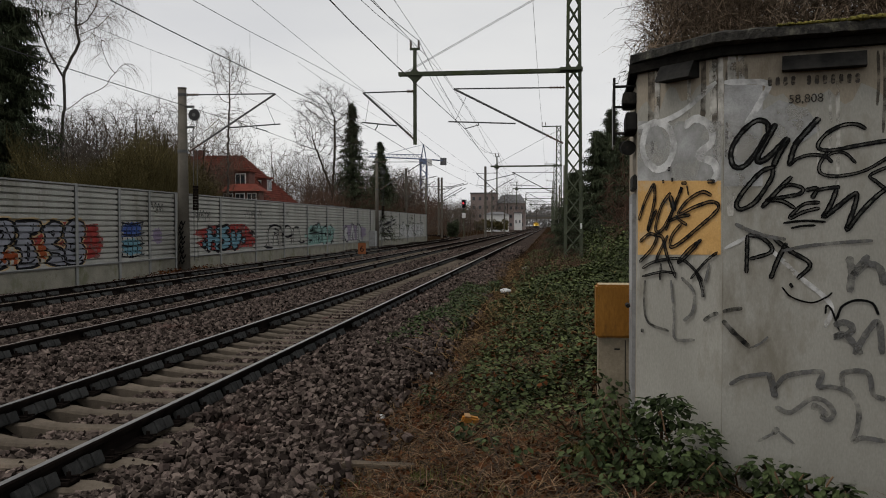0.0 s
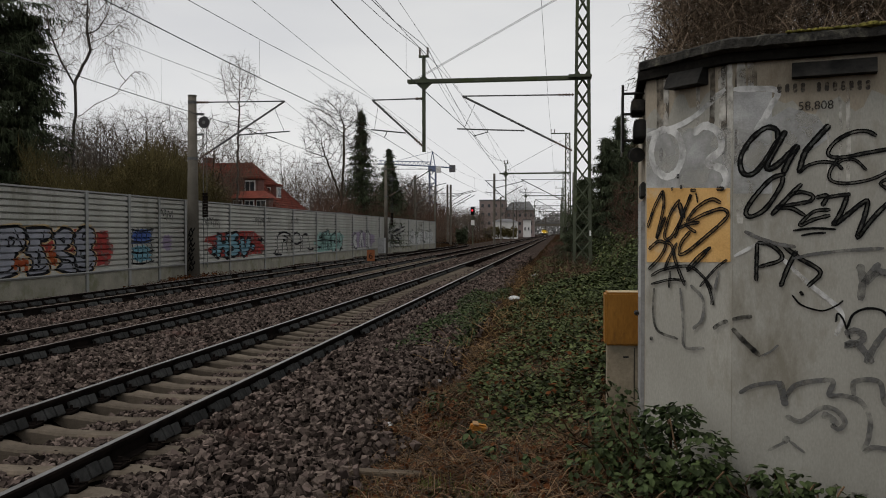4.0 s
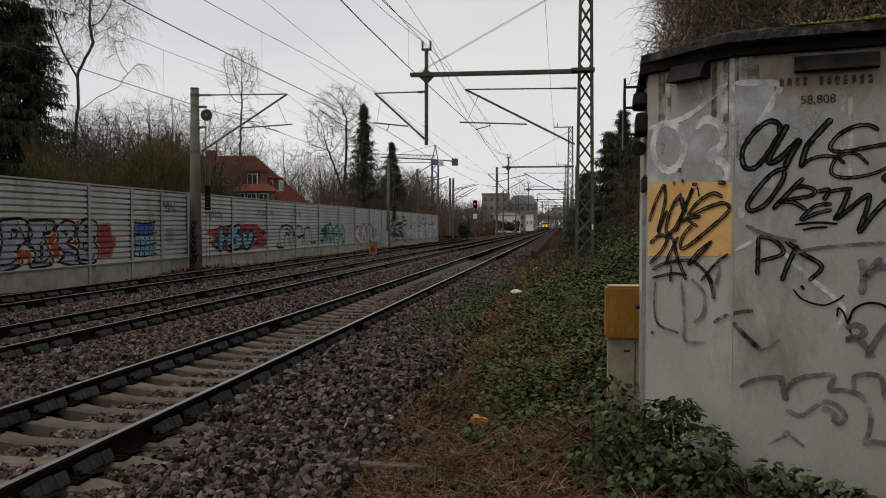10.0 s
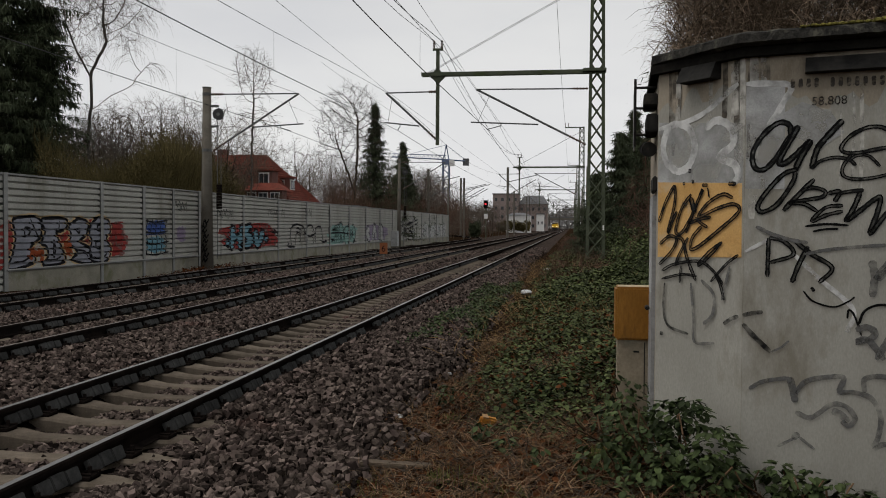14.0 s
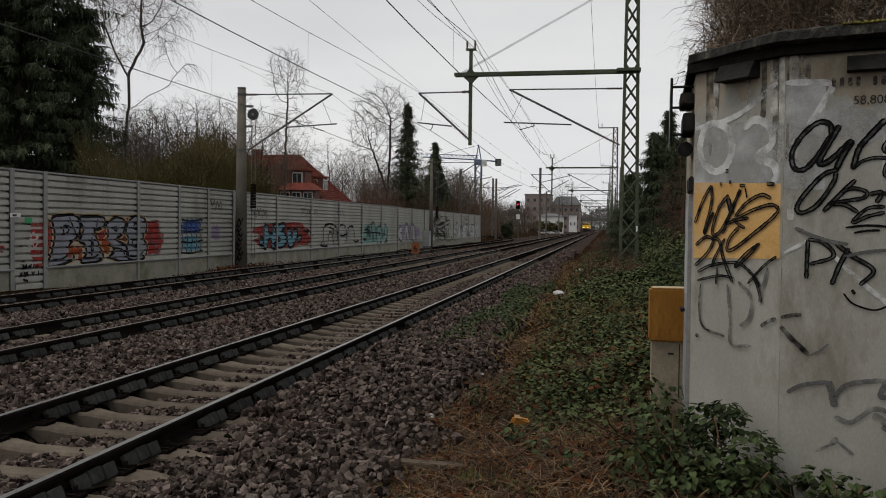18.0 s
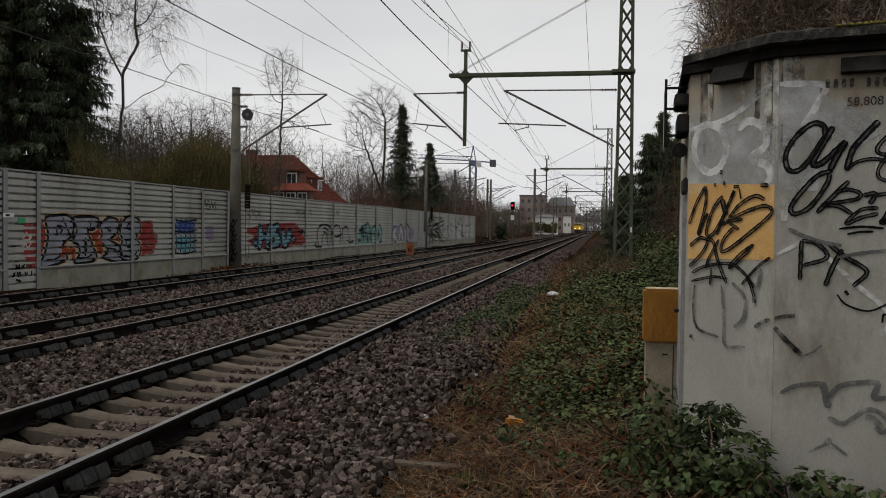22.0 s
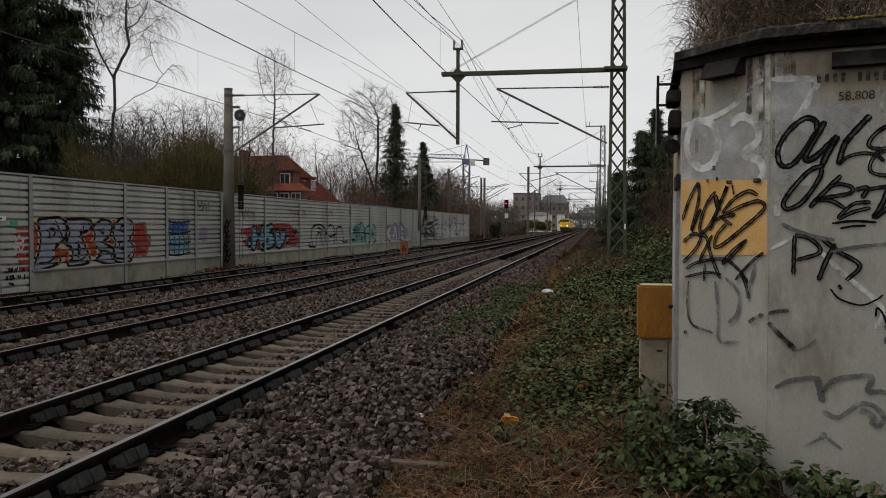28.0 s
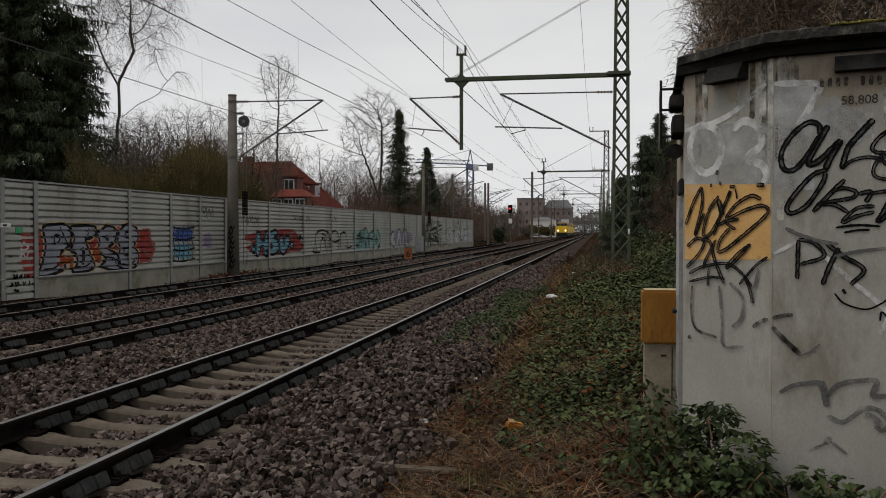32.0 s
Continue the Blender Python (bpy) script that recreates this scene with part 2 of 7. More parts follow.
M_ROOF = mat("tarred_roof_edge", (0.016, 0.0155, 0.015), (0.05, 0.047, 0.041), 14, 0.95, 0.8, fine=70, grain=0.6, stain=(0.1, 0.095, 0.075), stain_scale=9, stain_at=0.55, spec=0.05)
# Near-black colour that stands in for the shade below the eaves.
M_EAVES_SHADE = mat("eaves_shade_black", (0.008, 0.0075, 0.007), (0.02, 0.0185, 0.016), 5, 0.95, 0.5, spec=0.0)
M_MASTC = mat("mast_concrete", (0.085, 0.076, 0.062), (0.14, 0.127, 0.105), 2, 0.9, 0.3, stain=(0.07, 0.064, 0.055), stain_scale=1.0, spec=0.1)
M_STEEL = mat("green_grey_mast_paint", (0.046, 0.054, 0.034), (0.092, 0.102, 0.07), 1.5, 0.75, 0.2, stain=(0.05, 0.065, 0.02), stain_scale=0.8, stain_at=0.52, spec=0.15)
M_ARM = mat("grey_arm_steel", (0.07, 0.072, 0.07), (0.13, 0.13, 0.126), 2, 0.65, 0.2, spec=0.15)
M_INSUL = plain("brown_insulator", (0.08, 0.05, 0.035), 0.35)
M_WIRE = plain("dark_copper_wire", (0.05, 0.05, 0.05), 0.7, spec=0.1)

# ---- ground and tracks ----
TRACKS = (-0.75, -4.75, -8.75)


def smooth(a, b, v):
    t = np.clip((v - a) / (b - a), 0, 1)
    return t * t * (3 - 2 * t)


def ground_z(x, y):
    """Height of the ground sheet: the ballast bed, its shoulder and the bank beside the hut."""
    x, y = np.asarray(x, float), np.asarray(y, float)
    edge = 1.6 + 0.12 * np.sin(y * 0.9) + 0.1 * np.sin(y * 2.3 + 1)
    bed = -0.215
    for c, d in zip(TRACKS, (0.075, 0.02, 0.03)):
        bed = bed - d * smooth(0.72, 0.6, np.abs(x - c)) * (0.55 + 0.45 * smooth(24, 9, y))
        for r in (c - 0.75, c + 0.75):
            bed = bed - 0.05 * smooth(0.0, 0.1, x - r) * (smooth(0.55, 0.3, x - r) if r != 0 else smooth(0.3, 0.16, x - r))
    bank = -0.05 + 0.05 * np.sin(x * 1.7 + y * 0.6) + 0.04 * np.sin(y * 1.9 - x)
    bank = bank + 0.35 * smooth(5, 9, x) * smooth(6, 14, y)
    z = bed + (bank - 0.1 - bed) * smooth(edge - 0.1, edge + 0.7, x) + 0.1 * smooth(edge + 0.7, edge + 2, x)
    z = z + 0.22 * smooth(3.0, 4.3, x) * smooth(2.5, 4.2, y) * smooth(12, 7, y)
    left = -0.35 + 0.1 * np.sin(y * 0.4)
    z = z + (left + 0.215) * smooth(-10.6, -12.0, x) * (x < -10)
    return z


def ground_sheet():
    xs = np.concatenate([[-1500, -400, -150, -60, -30, -20, -16, -14], np.arange(-12.5, 12.1, 0.22), [14, 18, 25, 45, 120, 500, 1500]])
    ys = np.concatenate([[-1500, -300, -60, -20, -8, -4, -2], np.arange(-1, 45, 0.3), np.arange(45, 140, 3), [150, 200, 300, 500, 900, 2500]])
    gx, gy = np.meshgrid(xs, ys)
    gz = ground_z(gx, np.clip(gy, -20, 160))
    v = np.stack([gx, gy, gz], -1).reshape(-1, 3)
    nx, ny = len(xs), len(ys)
    i, j = np.meshgrid(np.arange(nx - 1), np.arange(ny - 1))
    a = (j * nx + i).ravel()
    me = raw_mesh("ground", v, np.stack([a, a + 1, a + 1 + nx, a + nx], -1), M_GROUND, True)
    me.materials.append(M_BALLAST_GAP_SHADE)
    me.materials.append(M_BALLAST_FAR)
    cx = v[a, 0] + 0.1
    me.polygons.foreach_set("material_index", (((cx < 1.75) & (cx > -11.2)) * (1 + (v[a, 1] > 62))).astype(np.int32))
    return tagged(new("ground", me), "ballast bed with a leaf-strewn earth bank beside it", "ground", kind="structure")


ground_sheet()
RAIL_FOOT = [(-0.075, -0.172), (0.075, -0.172), (0.075, -0.162), (0.012, -0.145), (0.010, -0.05), (0.036, -0.045), (0.037, -0.014), (0.028, -0.003), (-0.028, -0.003), (-0.037, -0.014), (-0.036, -0.045), (-0.010, -0.05), (-0.012, -0.145), (-0.075, -0.162)]
RAIL_HEAD = [(-0.026, -0.006), (0.024, -0.006), (0.024, -0.001), (0.0, 0.001), (-0.026, -0.001)]


def sleeper_mesh():
    """A concrete sleeper 2.6 m long, waisted in the middle and higher under the rails."""
    bm = bmesh.new()
    st = [(-1.3, 0.115, -0.05), (-1.0, 0.12, 0.0), (-0.55, 0.12, 0.0), (-0.35, 0.1, -0.03), (0, 0.095, -0.035), (0.35, 0.1, -0.03), (0.55, 0.12, 0.0), (1.0, 0.12, 0.0), (1.3, 0.115, -0.05)]
    rows = []
    for x, w, z in st:
        rows.append([bm.verts.new(c) for c in ((x, -w - 0.035, -0.2), (x, w + 0.035, -0.2), (x, w + 0.012, z - 0.02), (x, w - 0.012, z), (x, -w + 0.012, z), (x, -w - 0.012, z - 0.02))])
    for a, b in zip(rows, rows[1:]):
        for i in range(6):
            bm.faces.new((a[i], a[(i + 1) % 6], b[(i + 1) % 6], b[i]))
    bm.faces.new(rows[0][::-1])
    bm.faces.new(rows[-1])
    bmesh.ops.recalc_face_normals(bm, faces=bm.faces[:])
    return mesh_of("sleeper", bm, M_CONC)


def fastening_mesh():
    """A tension clamp with its bolt on a shoulder plate."""
    bm = bmesh.new()
    box(bm, (0, 0, 0.002), (0.32, 0.15, 0.012))
    for s in (-1, 1):
        box(bm, (s * 0.115, 0, 0.012), (0.09, 0.15, 0.03))
        tube(bm, (s * 0.12, 0, 0.02), (s * 0.12, 0, 0.085), 0.016, n=6)
        for e in (-1, 1):
            tube(bm, (s * 0.06, e * 0.03, 0.035), (s * 0.17, e * 0.06, 0.045), 0.009, n=5)
    return mesh_of("rail_fastening", bm, M_RAIL)


def damper_mesh():
    """Three damper plates that lean on one side of a rail between two sleepers."""
    bm = bmesh.new()
    for i, (y, h) in enumerate(((-0.162, 0.0), (0.0, 0.006), (0.162, -0.003))):
        box(bm, (0, y, h), (0.045, 0.15, 0.105), Matrix.Rotation(radians(-24), 4, "Y"), 0.006)
    return mesh_of("rail_damper", bm, M_DAMP)


ME_SLEEPER, ME_FAST, ME_DAMP = sleeper_mesh(), fastening_mesh(), damper_mesh()


def railway_track(cx, head, y1):
    tr = thing("railway_track", "ballasted railway track with concrete sleepers", "railway track", (cx, 0, 0), "parallel railway tracks")
    for s in (-0.75, 0.75):
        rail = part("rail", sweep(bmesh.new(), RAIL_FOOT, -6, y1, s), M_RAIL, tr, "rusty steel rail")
        part("rail_head", sweep(bmesh.new(), RAIL_HEAD, -6, y1, s), head, rail, "polished running surface")
    return tr


def sleepers_of(tr, y0, y1, dampers, gaps=()):
    n = int((y1 - y0) / 0.6)
    for i in range(n):
        y = y0 + 0.6 * i
        piece("sleeper", ME_SLEEPER, tr, pose(0, y, -0.174))
        if y < 32:
            for s in (-0.75, 0.75):
                piece("rail_fastening", ME_FAST, tr, pose(s, y, -0.172))
        if dampers and i % 13 not in gaps:
            for s in (-0.75, 0.75):
                piece("rail_damper", ME_DAMP, tr, pose(s + 0.066, y + 0.3, -0.118))


TRACK_1 = railway_track(TRACKS[0], M_HEAD, 700)
TRACK_2 = railway_track(TRACKS[1], M_HEAD_DULL, 700)
TRACK_3 = railway_track(TRACKS[2], M_HEAD_DULL, 88)
BEND = [(0, 88, 0), (0, 100, 0), (-0.25, 110, 0), (-1.1, 120, 0), (-2.8, 130, 0), (-5.4, 140, 0), (-9, 150, 0), (-13.6, 160, 0), (-19, 170, 0), (-26, 180, 0)]
for s in (-0.75, 0.75):
    line = [(x + s, y, z) for x, y, z in BEND]
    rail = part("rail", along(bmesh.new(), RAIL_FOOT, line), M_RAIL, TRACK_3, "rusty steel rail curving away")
    part("rail_head", along(bmesh.new(), RAIL_HEAD, line), M_HEAD_DULL, rail, "polished running surface")

# ---- noise barrier ----
BX, BTOP = -12.4, 3.07
POSTS = [20.6, 22.0, 27.0, 29.9, 32.3, 34.7, 39.7] + [44.7 + 5 * i for i in range(14)]
POSTS = [-4, 0.6, 5.6, 10.6, 15.6] + POSTS


RIBS = 2


def rib_profile(z0, z1):
    """The trapezoid section of one ribbed cassette panel: a recess, an underside, a flat face and a sloping top for each rib."""
    h = (z1 - z0) / RIBS
    front = []
    for i in range(RIBS):
        z = z0 + i * h
        front += [(-0.045, z), (-0.045, z + h * 0.14), (0.045, z + h * 0.18), (0.045, z + h * 0.8), (-0.045, z + h * 0.98)]
    return front + [(-0.075, z1), (-0.075, z0)]


def barrier():
    wall = thing("noise_barrier", "grey ribbed aluminium noise barrier with graffiti", "noise barrier", (BX, 0, 0))
    for a, b in zip(POSTS, POSTS[1:]):
        door = 20 < a < 21
        z0 = -0.3 if door else 0.28
        rows = 7 if not door else 8
        hgt = (BTOP - 0.05 - z0) / rows
        for r in range(rows):
            part("panel", sweep(bmesh.new(), rib_profile(z0 + r * hgt, z0 + (r + 1) * hgt - 0.002), a + 0.07, b - 0.07), M_ALU, wall)
        part("cap", boxed((0, (a + b) / 2, BTOP - 0.02), (0.16, b - a - 0.1, 0.05)), M_POST, wall)
        if not door:
            part("plinth", boxed((-0.01, (a + b) / 2, -0.16), (0.14, b - a - 0.16, 0.86), None, 0.01), M_PLINTH, wall, "stained concrete plinth panel")
            part("ledge", boxed((0.06, (a + b) / 2, 0.29), (0.09, b - a - 0.16, 0.05)), M_POST, wall)
    for y in POSTS:
        bm = boxed((0.085, y, 1.28), (0.02, 0.17, 3.6))
        box(bm, (-0.0, y, 1.28), (0.15, 0.02, 3.6))
        box(bm, (-0.085, y, 1.28), (0.02, 0.17, 3.6))
        part("post", bm, M_POST, wall)
    return wall


BARRIER = barrier()

# ---- hut ----
HUT = [(4.137, 7.135), (4.055, 5.684), (4.498, 5.165), (6.81, 4.51), (7.2, 7.3)]


def grown(outline, d):
    """The outline moved out by d (corners mitred)."""
    out = []
    n = len(outline)
    for i in range(n):
        p, q, r = (Vector(outline[(i + k) % n]) for k in (-1, 0, 1))
        e, g = (q - p).normalized(), (r - q).normalized()
        a, b = Vector((e.y, -e.x)), Vector((g.y, -g.x))
        h = (a + b).normalized()
        out.append(tuple(q + h * d / max(0.4, h.dot(a))))
    return out


def roof_line(off):
    """The roof's outline: a wide overhang to the front, a narrow one to the track."""
    e = grown(off, 0.13)
    return [(e[0][0] + 0.1, e[0][1]), (e[1][0] + 0.085, e[1][1] + 0.02)] + e[2:]


def roof_slab(line):
    """A slab whose edge wavers as torn roofing felt does."""
    g = random.Random(8)
    pts = []
    for a, b in zip(line, line[1:] + line[:1]):
        a, b = Vector(a), Vector(b)
        n = max(2, int((b - a).length / 0.035))
        pts += [a.lerp(b, i / n) for i in range(n)]
    bm = bmesh.new()
    rings = []
    for z, inset, wob in ((2.985, 0.04, 0.0), (2.995, 0.0, 0.006), (3.045, 0.003, 0.007), (3.058, 0.03, 0.006)):
        c = Vector((0.1, 0.2))
        rings.append([bm.verts.new((*(p + (c - p).normalized() * (inset + g.uniform(-wob, wob))), z + g.uniform(-wob, wob) * 0.6)) for p in pts])
    n = len(pts)
    for a, b in zip(rings, rings[1:]):
        for i in range(n):
            bm.faces.new((a[i], a[(i + 1) % n], b[(i + 1) % n], b[i]))
    bm.faces.new(rings[0][::-1])
    bm.faces.new(rings[-1])
    bmesh.ops.recalc_face_normals(bm, faces=bm.faces[:])
    return bm


def hut():
    h = thing("trackside_hut", "small grey rendered trackside hut with graffiti", "hut", (5.5, 6, -0.3))
    off = [(x - 5.5, y - 6) for x, y in HUT]
    part("wall", prism(bmesh.new(), off, 0, 2.98), M_RENDER, h, "grey rendered wall with graffiti")
    # Band added below the slab; the overhang's shade is painted into it.
    part("fascia", prism(bmesh.new(), grown(off, 0.05), 2.93, 2.985), M_EAVES_SHADE, h, "added black band painted as the shade under the roof slab")
    part("roof", roof_slab(roof_line(off)), M_ROOF, h, "flat tarred roof slab with a worn edge")
    return h


HUT_OB = hut()


# ---- masts and wires ----
def bar(name, a, b, r, material, parent, n=6, label=""):
    return part(name, tube(bmesh.new(), a, b, r, n=n), material, parent, label)


def insulator(name, a, b, r, parent):
    bm = tube(bmesh.new(), a, b, r * 0.45, n=8)
    a, b = Vector(a), Vector(b)
    for i in range(5):
        c = a.lerp(b, (i + 0.5) / 5)
        d = (b - a).normalized() * 0.018
        tube(bm, c - d, c + d, r, r * 0.6, n=8)
    return part(name, bm, M_INSUL, parent, "brown ribbed insulator")


def cantilever(m, root, tip, foot, reg_a, reg_b, arm):
    """A bracket arm: stay tube, strut, registration tube and steady arm, all in the mast's plane."""
    root, tip, foot, reg_a, reg_b, arm = (Vector((p[0], 0, p[1])) for p in (root, tip, foot, reg_a, reg_b, arm))
    k = root.lerp(tip, 0.14)
    insulator("insulator", root, k, 0.07, m)
    bar("stay_tube", k, tip, 0.028, M_ARM, m)
    k = foot.lerp(tip, 0.16)
    insulator("insulator", foot, k, 0.075, m)
    bar("strut", k, tip, 0.042, M_ARM, m)
    bar("registration_tube", reg_a, reg_b, 0.028, M_ARM, m)
    end = reg_a.lerp(reg_b, 0.45)
    part("steady_arm", tube(tube(bmesh.new(), arm, end - Vector((0, 0, 0.1)), 0.018, n=6), end, end - Vector((0, 0, 0.13)), 0.02, n=6), M_ARM, m)
    bar("hanger_rod", reg_a.lerp(reg_b, 0.1), tip.lerp(foot, 0.12), 0.008, M_WIRE, m, 4)


def lattice_portal(x, y, z0, z1, w0, w1):
    m = thing("lattice_mast", "green-grey steel lattice catenary mast with long boom over two tracks", "catenary mast", (x, y, 0), "lattice masts along the track")
    h = z1 - z0

    def width(z):
        return w0 + (w1 - w0) * (z - z0) / h

    for sx in (-1, 1):
        for sy in (-1, 1):
            bm = bmesh.new()
            r = bmesh.ops.create_cube(bm, size=1)
            for v in r["verts"]:
                w = w0 if v.co.z < 0 else w1
                v.co = Vector((sx * w / 2 + v.co.x * 0.12, sy * w * 0.32 + v.co.y * 0.05, z0 + (v.co.z + 0.5) * h))
            part("chord", bm, M_STEEL, m)
    n = 16
    for i in range(n):
        za, zb = z0 + 0.15 + (h - 0.2) * i / n, z0 + 0.15 + (h - 0.2) * (i + 1) / n
        wa, wb = width(za), width(zb)
        for yy in (-0.36, 0.36):
            for s in (-1, 1):
                bar("brace", (s * wa / 2, yy * wa, za), (-s * wb / 2, yy * wb, zb), 0.026, M_STEEL, m, 4)
        for xx in (-0.56, 0.56):
            s = 1 if i % 2 else -1
            bar("brace", (xx * wa, s * wa * 0.32, za), (xx * wb, -s * wb * 0.32, zb), 0.026, M_STEEL, m, 4)
    part("base", boxed((0, 0, z0), (1.0, 0.9, 0.3), None, 0.03), M_MASTC, m, "concrete foundation")
    # boom with its suspension rods
    bm = bmesh.new()
    for s in (-0.26, 0.26):
        box(bm, (-3.35, s * 0.5, 7.72), (7.2, 0.06, 0.14))
    part("boom", bm, M_STEEL, m, "green-painted twin channel boom")
    part("bracket", boxed((-0.1, 0, 7.75), (0.9, 0.62, 0.13), None, 0.02), M_STEEL, m)
    for s in (-0.1, 0.1):
        bar("suspension_rod", (-6.75, s, 7.75), (0, s, 11.36), 0.009, M_WIRE, m, 5)
    part("hanging_post", boxed((-6.3, 0, 6.8), (0.13, 0.13, 3.8)), M_STEEL, m)
    g = bmesh.new()
    prism(g, [(-0.32, 0), (0, -0.32), (0.32, 0), (0, 0.32)], -0.09, 0.09)
    bmesh.ops.transform(g, matrix=Matrix.Translation((-6.3, 0, 7.66)) @ Matrix.Rotation(radians(90), 4, "X"), verts=g.verts)
    part("gusset", g, M_STEEL, m, "diamond-shaped gusset plate")
    part("post_head", boxed((-6.3, 0, 8.72), (0.4, 0.16, 0.07)), M_STEEL, m)
    for s in (-0.16, 0.16):
        insulator("insulator", (-6.3 + s, 0, 8.75), (-6.3 + s, 0, 9.08), 0.06, m)
    cantilever(m, (-6.36, 7.04), (-8.42, 7.02), (-6.36, 5.14), (-8.48, 5.83), (-7.05, 5.67), (-7.93, 5.52))
    cantilever(m, (-0.33, 7.06), (-4.73, 7.1), (-0.4, 4.87), (-4.95, 5.8), (-2.27, 5.68), (-4.31, 5.5))
    # top arm that carries the feeder
    part("top_arm", boxed((-0.75, 0, z1 - 0.06), (1.9, 0.1, 0.1)), M_STEEL, m)
    for xx in (-1.68, -1.35):
        insulator("insulator", (xx, 0, z1), (xx, 0, z1 + 0.38), 0.06, m)
    return m


PORTAL = lattice_portal(4.42, 34, -0.35, 11.8, 0.64, 0.4)
SPAN = 54.0
for i in range(1, 6):
    copy_thing(PORTAL, pose(4.42, 34 + SPAN * i, 0))
part("number_plate", boxed((0.3, -0.24, 1.62), (0.06, 0.01, 0.2)), plain("white_plate", (0.7, 0.7, 0.68)), PORTAL, "small white plate")


def concrete_mast(x, y, top, with_wheel, r0=0.275, r1=0.17):
    m = thing("concrete_mast", "tapered concrete catenary mast with bracket arm", "catenary mast", (x, y, 0), "concrete masts by the barrier")
    bm = bmesh.new()
    tube(bm, (0, 0, -0.5), (0, 0, top), r0, r1, n=14)
    part("shaft", bm, M_MASTC, m, "weathered grey concrete shaft", True)
    part("cap", tube(bmesh.new(), (0, 0, top), (0, 0, top + 0.04), r1 + 0.02, n=14), M_MASTC, m)
    cantilever(m, (0.2, 7.09), (4.0, 7.06), (0.3, 4.75), (4.2, 5.82), (1.98, 5.7), (3.65, 5.53))
    for z in (7.09, 4.75):
        part("band", tube(bmesh.new(), (0, 0, z - 0.06), (0, 0, z + 0.06), r0 + (r1 - r0) * (z + 0.5) / (top + 0.5) + 0.012, n=14), M_ARM, m)
    if with_wheel:
        w = part("tension_wheel", tube(bmesh.new(), (0.52, -0.06, 6.25), (0.52, 0.02, 6.25), 0.24, n=18), M_WIRE, m, "dark tensioning wheel")
        part("wheel_hub", tube(bmesh.new(), (0.52, -0.09, 6.25), (0.52, 0.05, 6.25), 0.07, n=10), M_ARM, w)
        for z in (5.75, 6.6):
            part("bracket", boxed((0.3, 0, z), (0.42, 0.1, 0.08)), M_ARM, m)
        for s in (0.44, 0.6):
            bar("guide_rod", (s, 0.05, 0.2), (s, 0.05, 6.0), 0.014, M_ARM, m, 5)
        for i in range(9):
            part("weight", tube(bmesh.new(), (0.52, 0.05, 2.3 + i * 0.115), (0.52, 0.05, 2.4 + i * 0.115), 0.12, n=12), M_RAIL, m)
    return m


NEAR_MAST = concrete_mast(-11.67, 34, 7.35, True)
concrete_mast(-11.2, 72, 7.4, True, 0.17, 0.11)
concrete_mast(-13.6, 118, 8.1, False, 0.16, 0.1)


def wire(name, label, pts, r):
    """A wire through points, straight from one to the next."""
    bm = along(bmesh.new(), round_profile(r), pts)
    return tagged(part(name, bm, M_WIRE), label, "wire", "overhead wires")


def catenary(x_mast, x_near, x_mid, masts, sag, near_sag, lift):
    """Contact wire, sagging messenger and droppers of one track, from mast to mast.
    x_near: the contact wire's offset in the middle of the first span; lift: how far the straight feeder climbs towards the near end."""
    w = thing("overhead_line", "dark contact wire hung from a messenger wire on droppers", "overhead line", (0, 0, 0), "overhead lines")
    low, high = [], []
    for k, (y0, y1) in enumerate(zip(masts, masts[1:])):
        n = 12
        s = near_sag if k == 0 else sag
        for i in range(n + 1):
            f = i / n
            y = y0 + (y1 - y0) * f
            if k == 0:
                x = x_mast[0] + (x_near - x_mast[0]) * min(1.0, (1 - f) * 3.4)
            else:
                x = x_mast[0] + (x_mid - x_mast[0]) * 4 * f * (1 - f)
            xm = x_mast[1] + (x - x_mast[1]) * min(1, 6 * f * (1 - f))
            zm = 7.06 - s * 4 * f * (1 - f)
            if i < n:
                low.append((x, y, 5.5))
                high.append((xm, y, zm))
            if 0 < i < n and i % 3 == 0:
                bar("dropper", (x, y, 5.5), (xm, y, zm), 0.0035, M_WIRE, w, 3)
    part("contact_wire", along(bmesh.new(), round_profile(0.011), low), M_WIRE, w)
    part("messenger_wire", along(bmesh.new(), round_profile(0.007), high), M_WIRE, w)
    if lift is not None:
        pts = [(x_mast[1], masts[0], 7.12 + lift), (x_mast[1], masts[1], 7.12), (x_mast[1], masts[-1], 7.12)]
        part("feeder_wire", along(bmesh.new(), round_profile(0.006), pts), M_WIRE, w)
    # the stitch rope below the messenger at the first support
    y = masts[1]
    rope = [(x_mast[1], y - 9, 6.55), (x_mast[1], y - 3, 6.42), (x_mast[1], y + 3, 6.42), (x_mast[1], y + 9, 6.55)]
    part("stitch_rope", along(bmesh.new(), round_profile(0.004), rope), M_WIRE, w)
    return w


MASTS = [34 + SPAN * i for i in range(-1, 6)]
catenary((0.15, -0.31), -0.24, -0.2, MASTS, 0.82, 0.78, 0.3)
catenary((-3.5, -4.0), -3.95, -3.9, MASTS, 0.82, 0.8, 1.0)
catenary((-8.0, -7.7), -8.2, -8.4, [-6, 34, 72, 112], 0.5, 0.3, None)
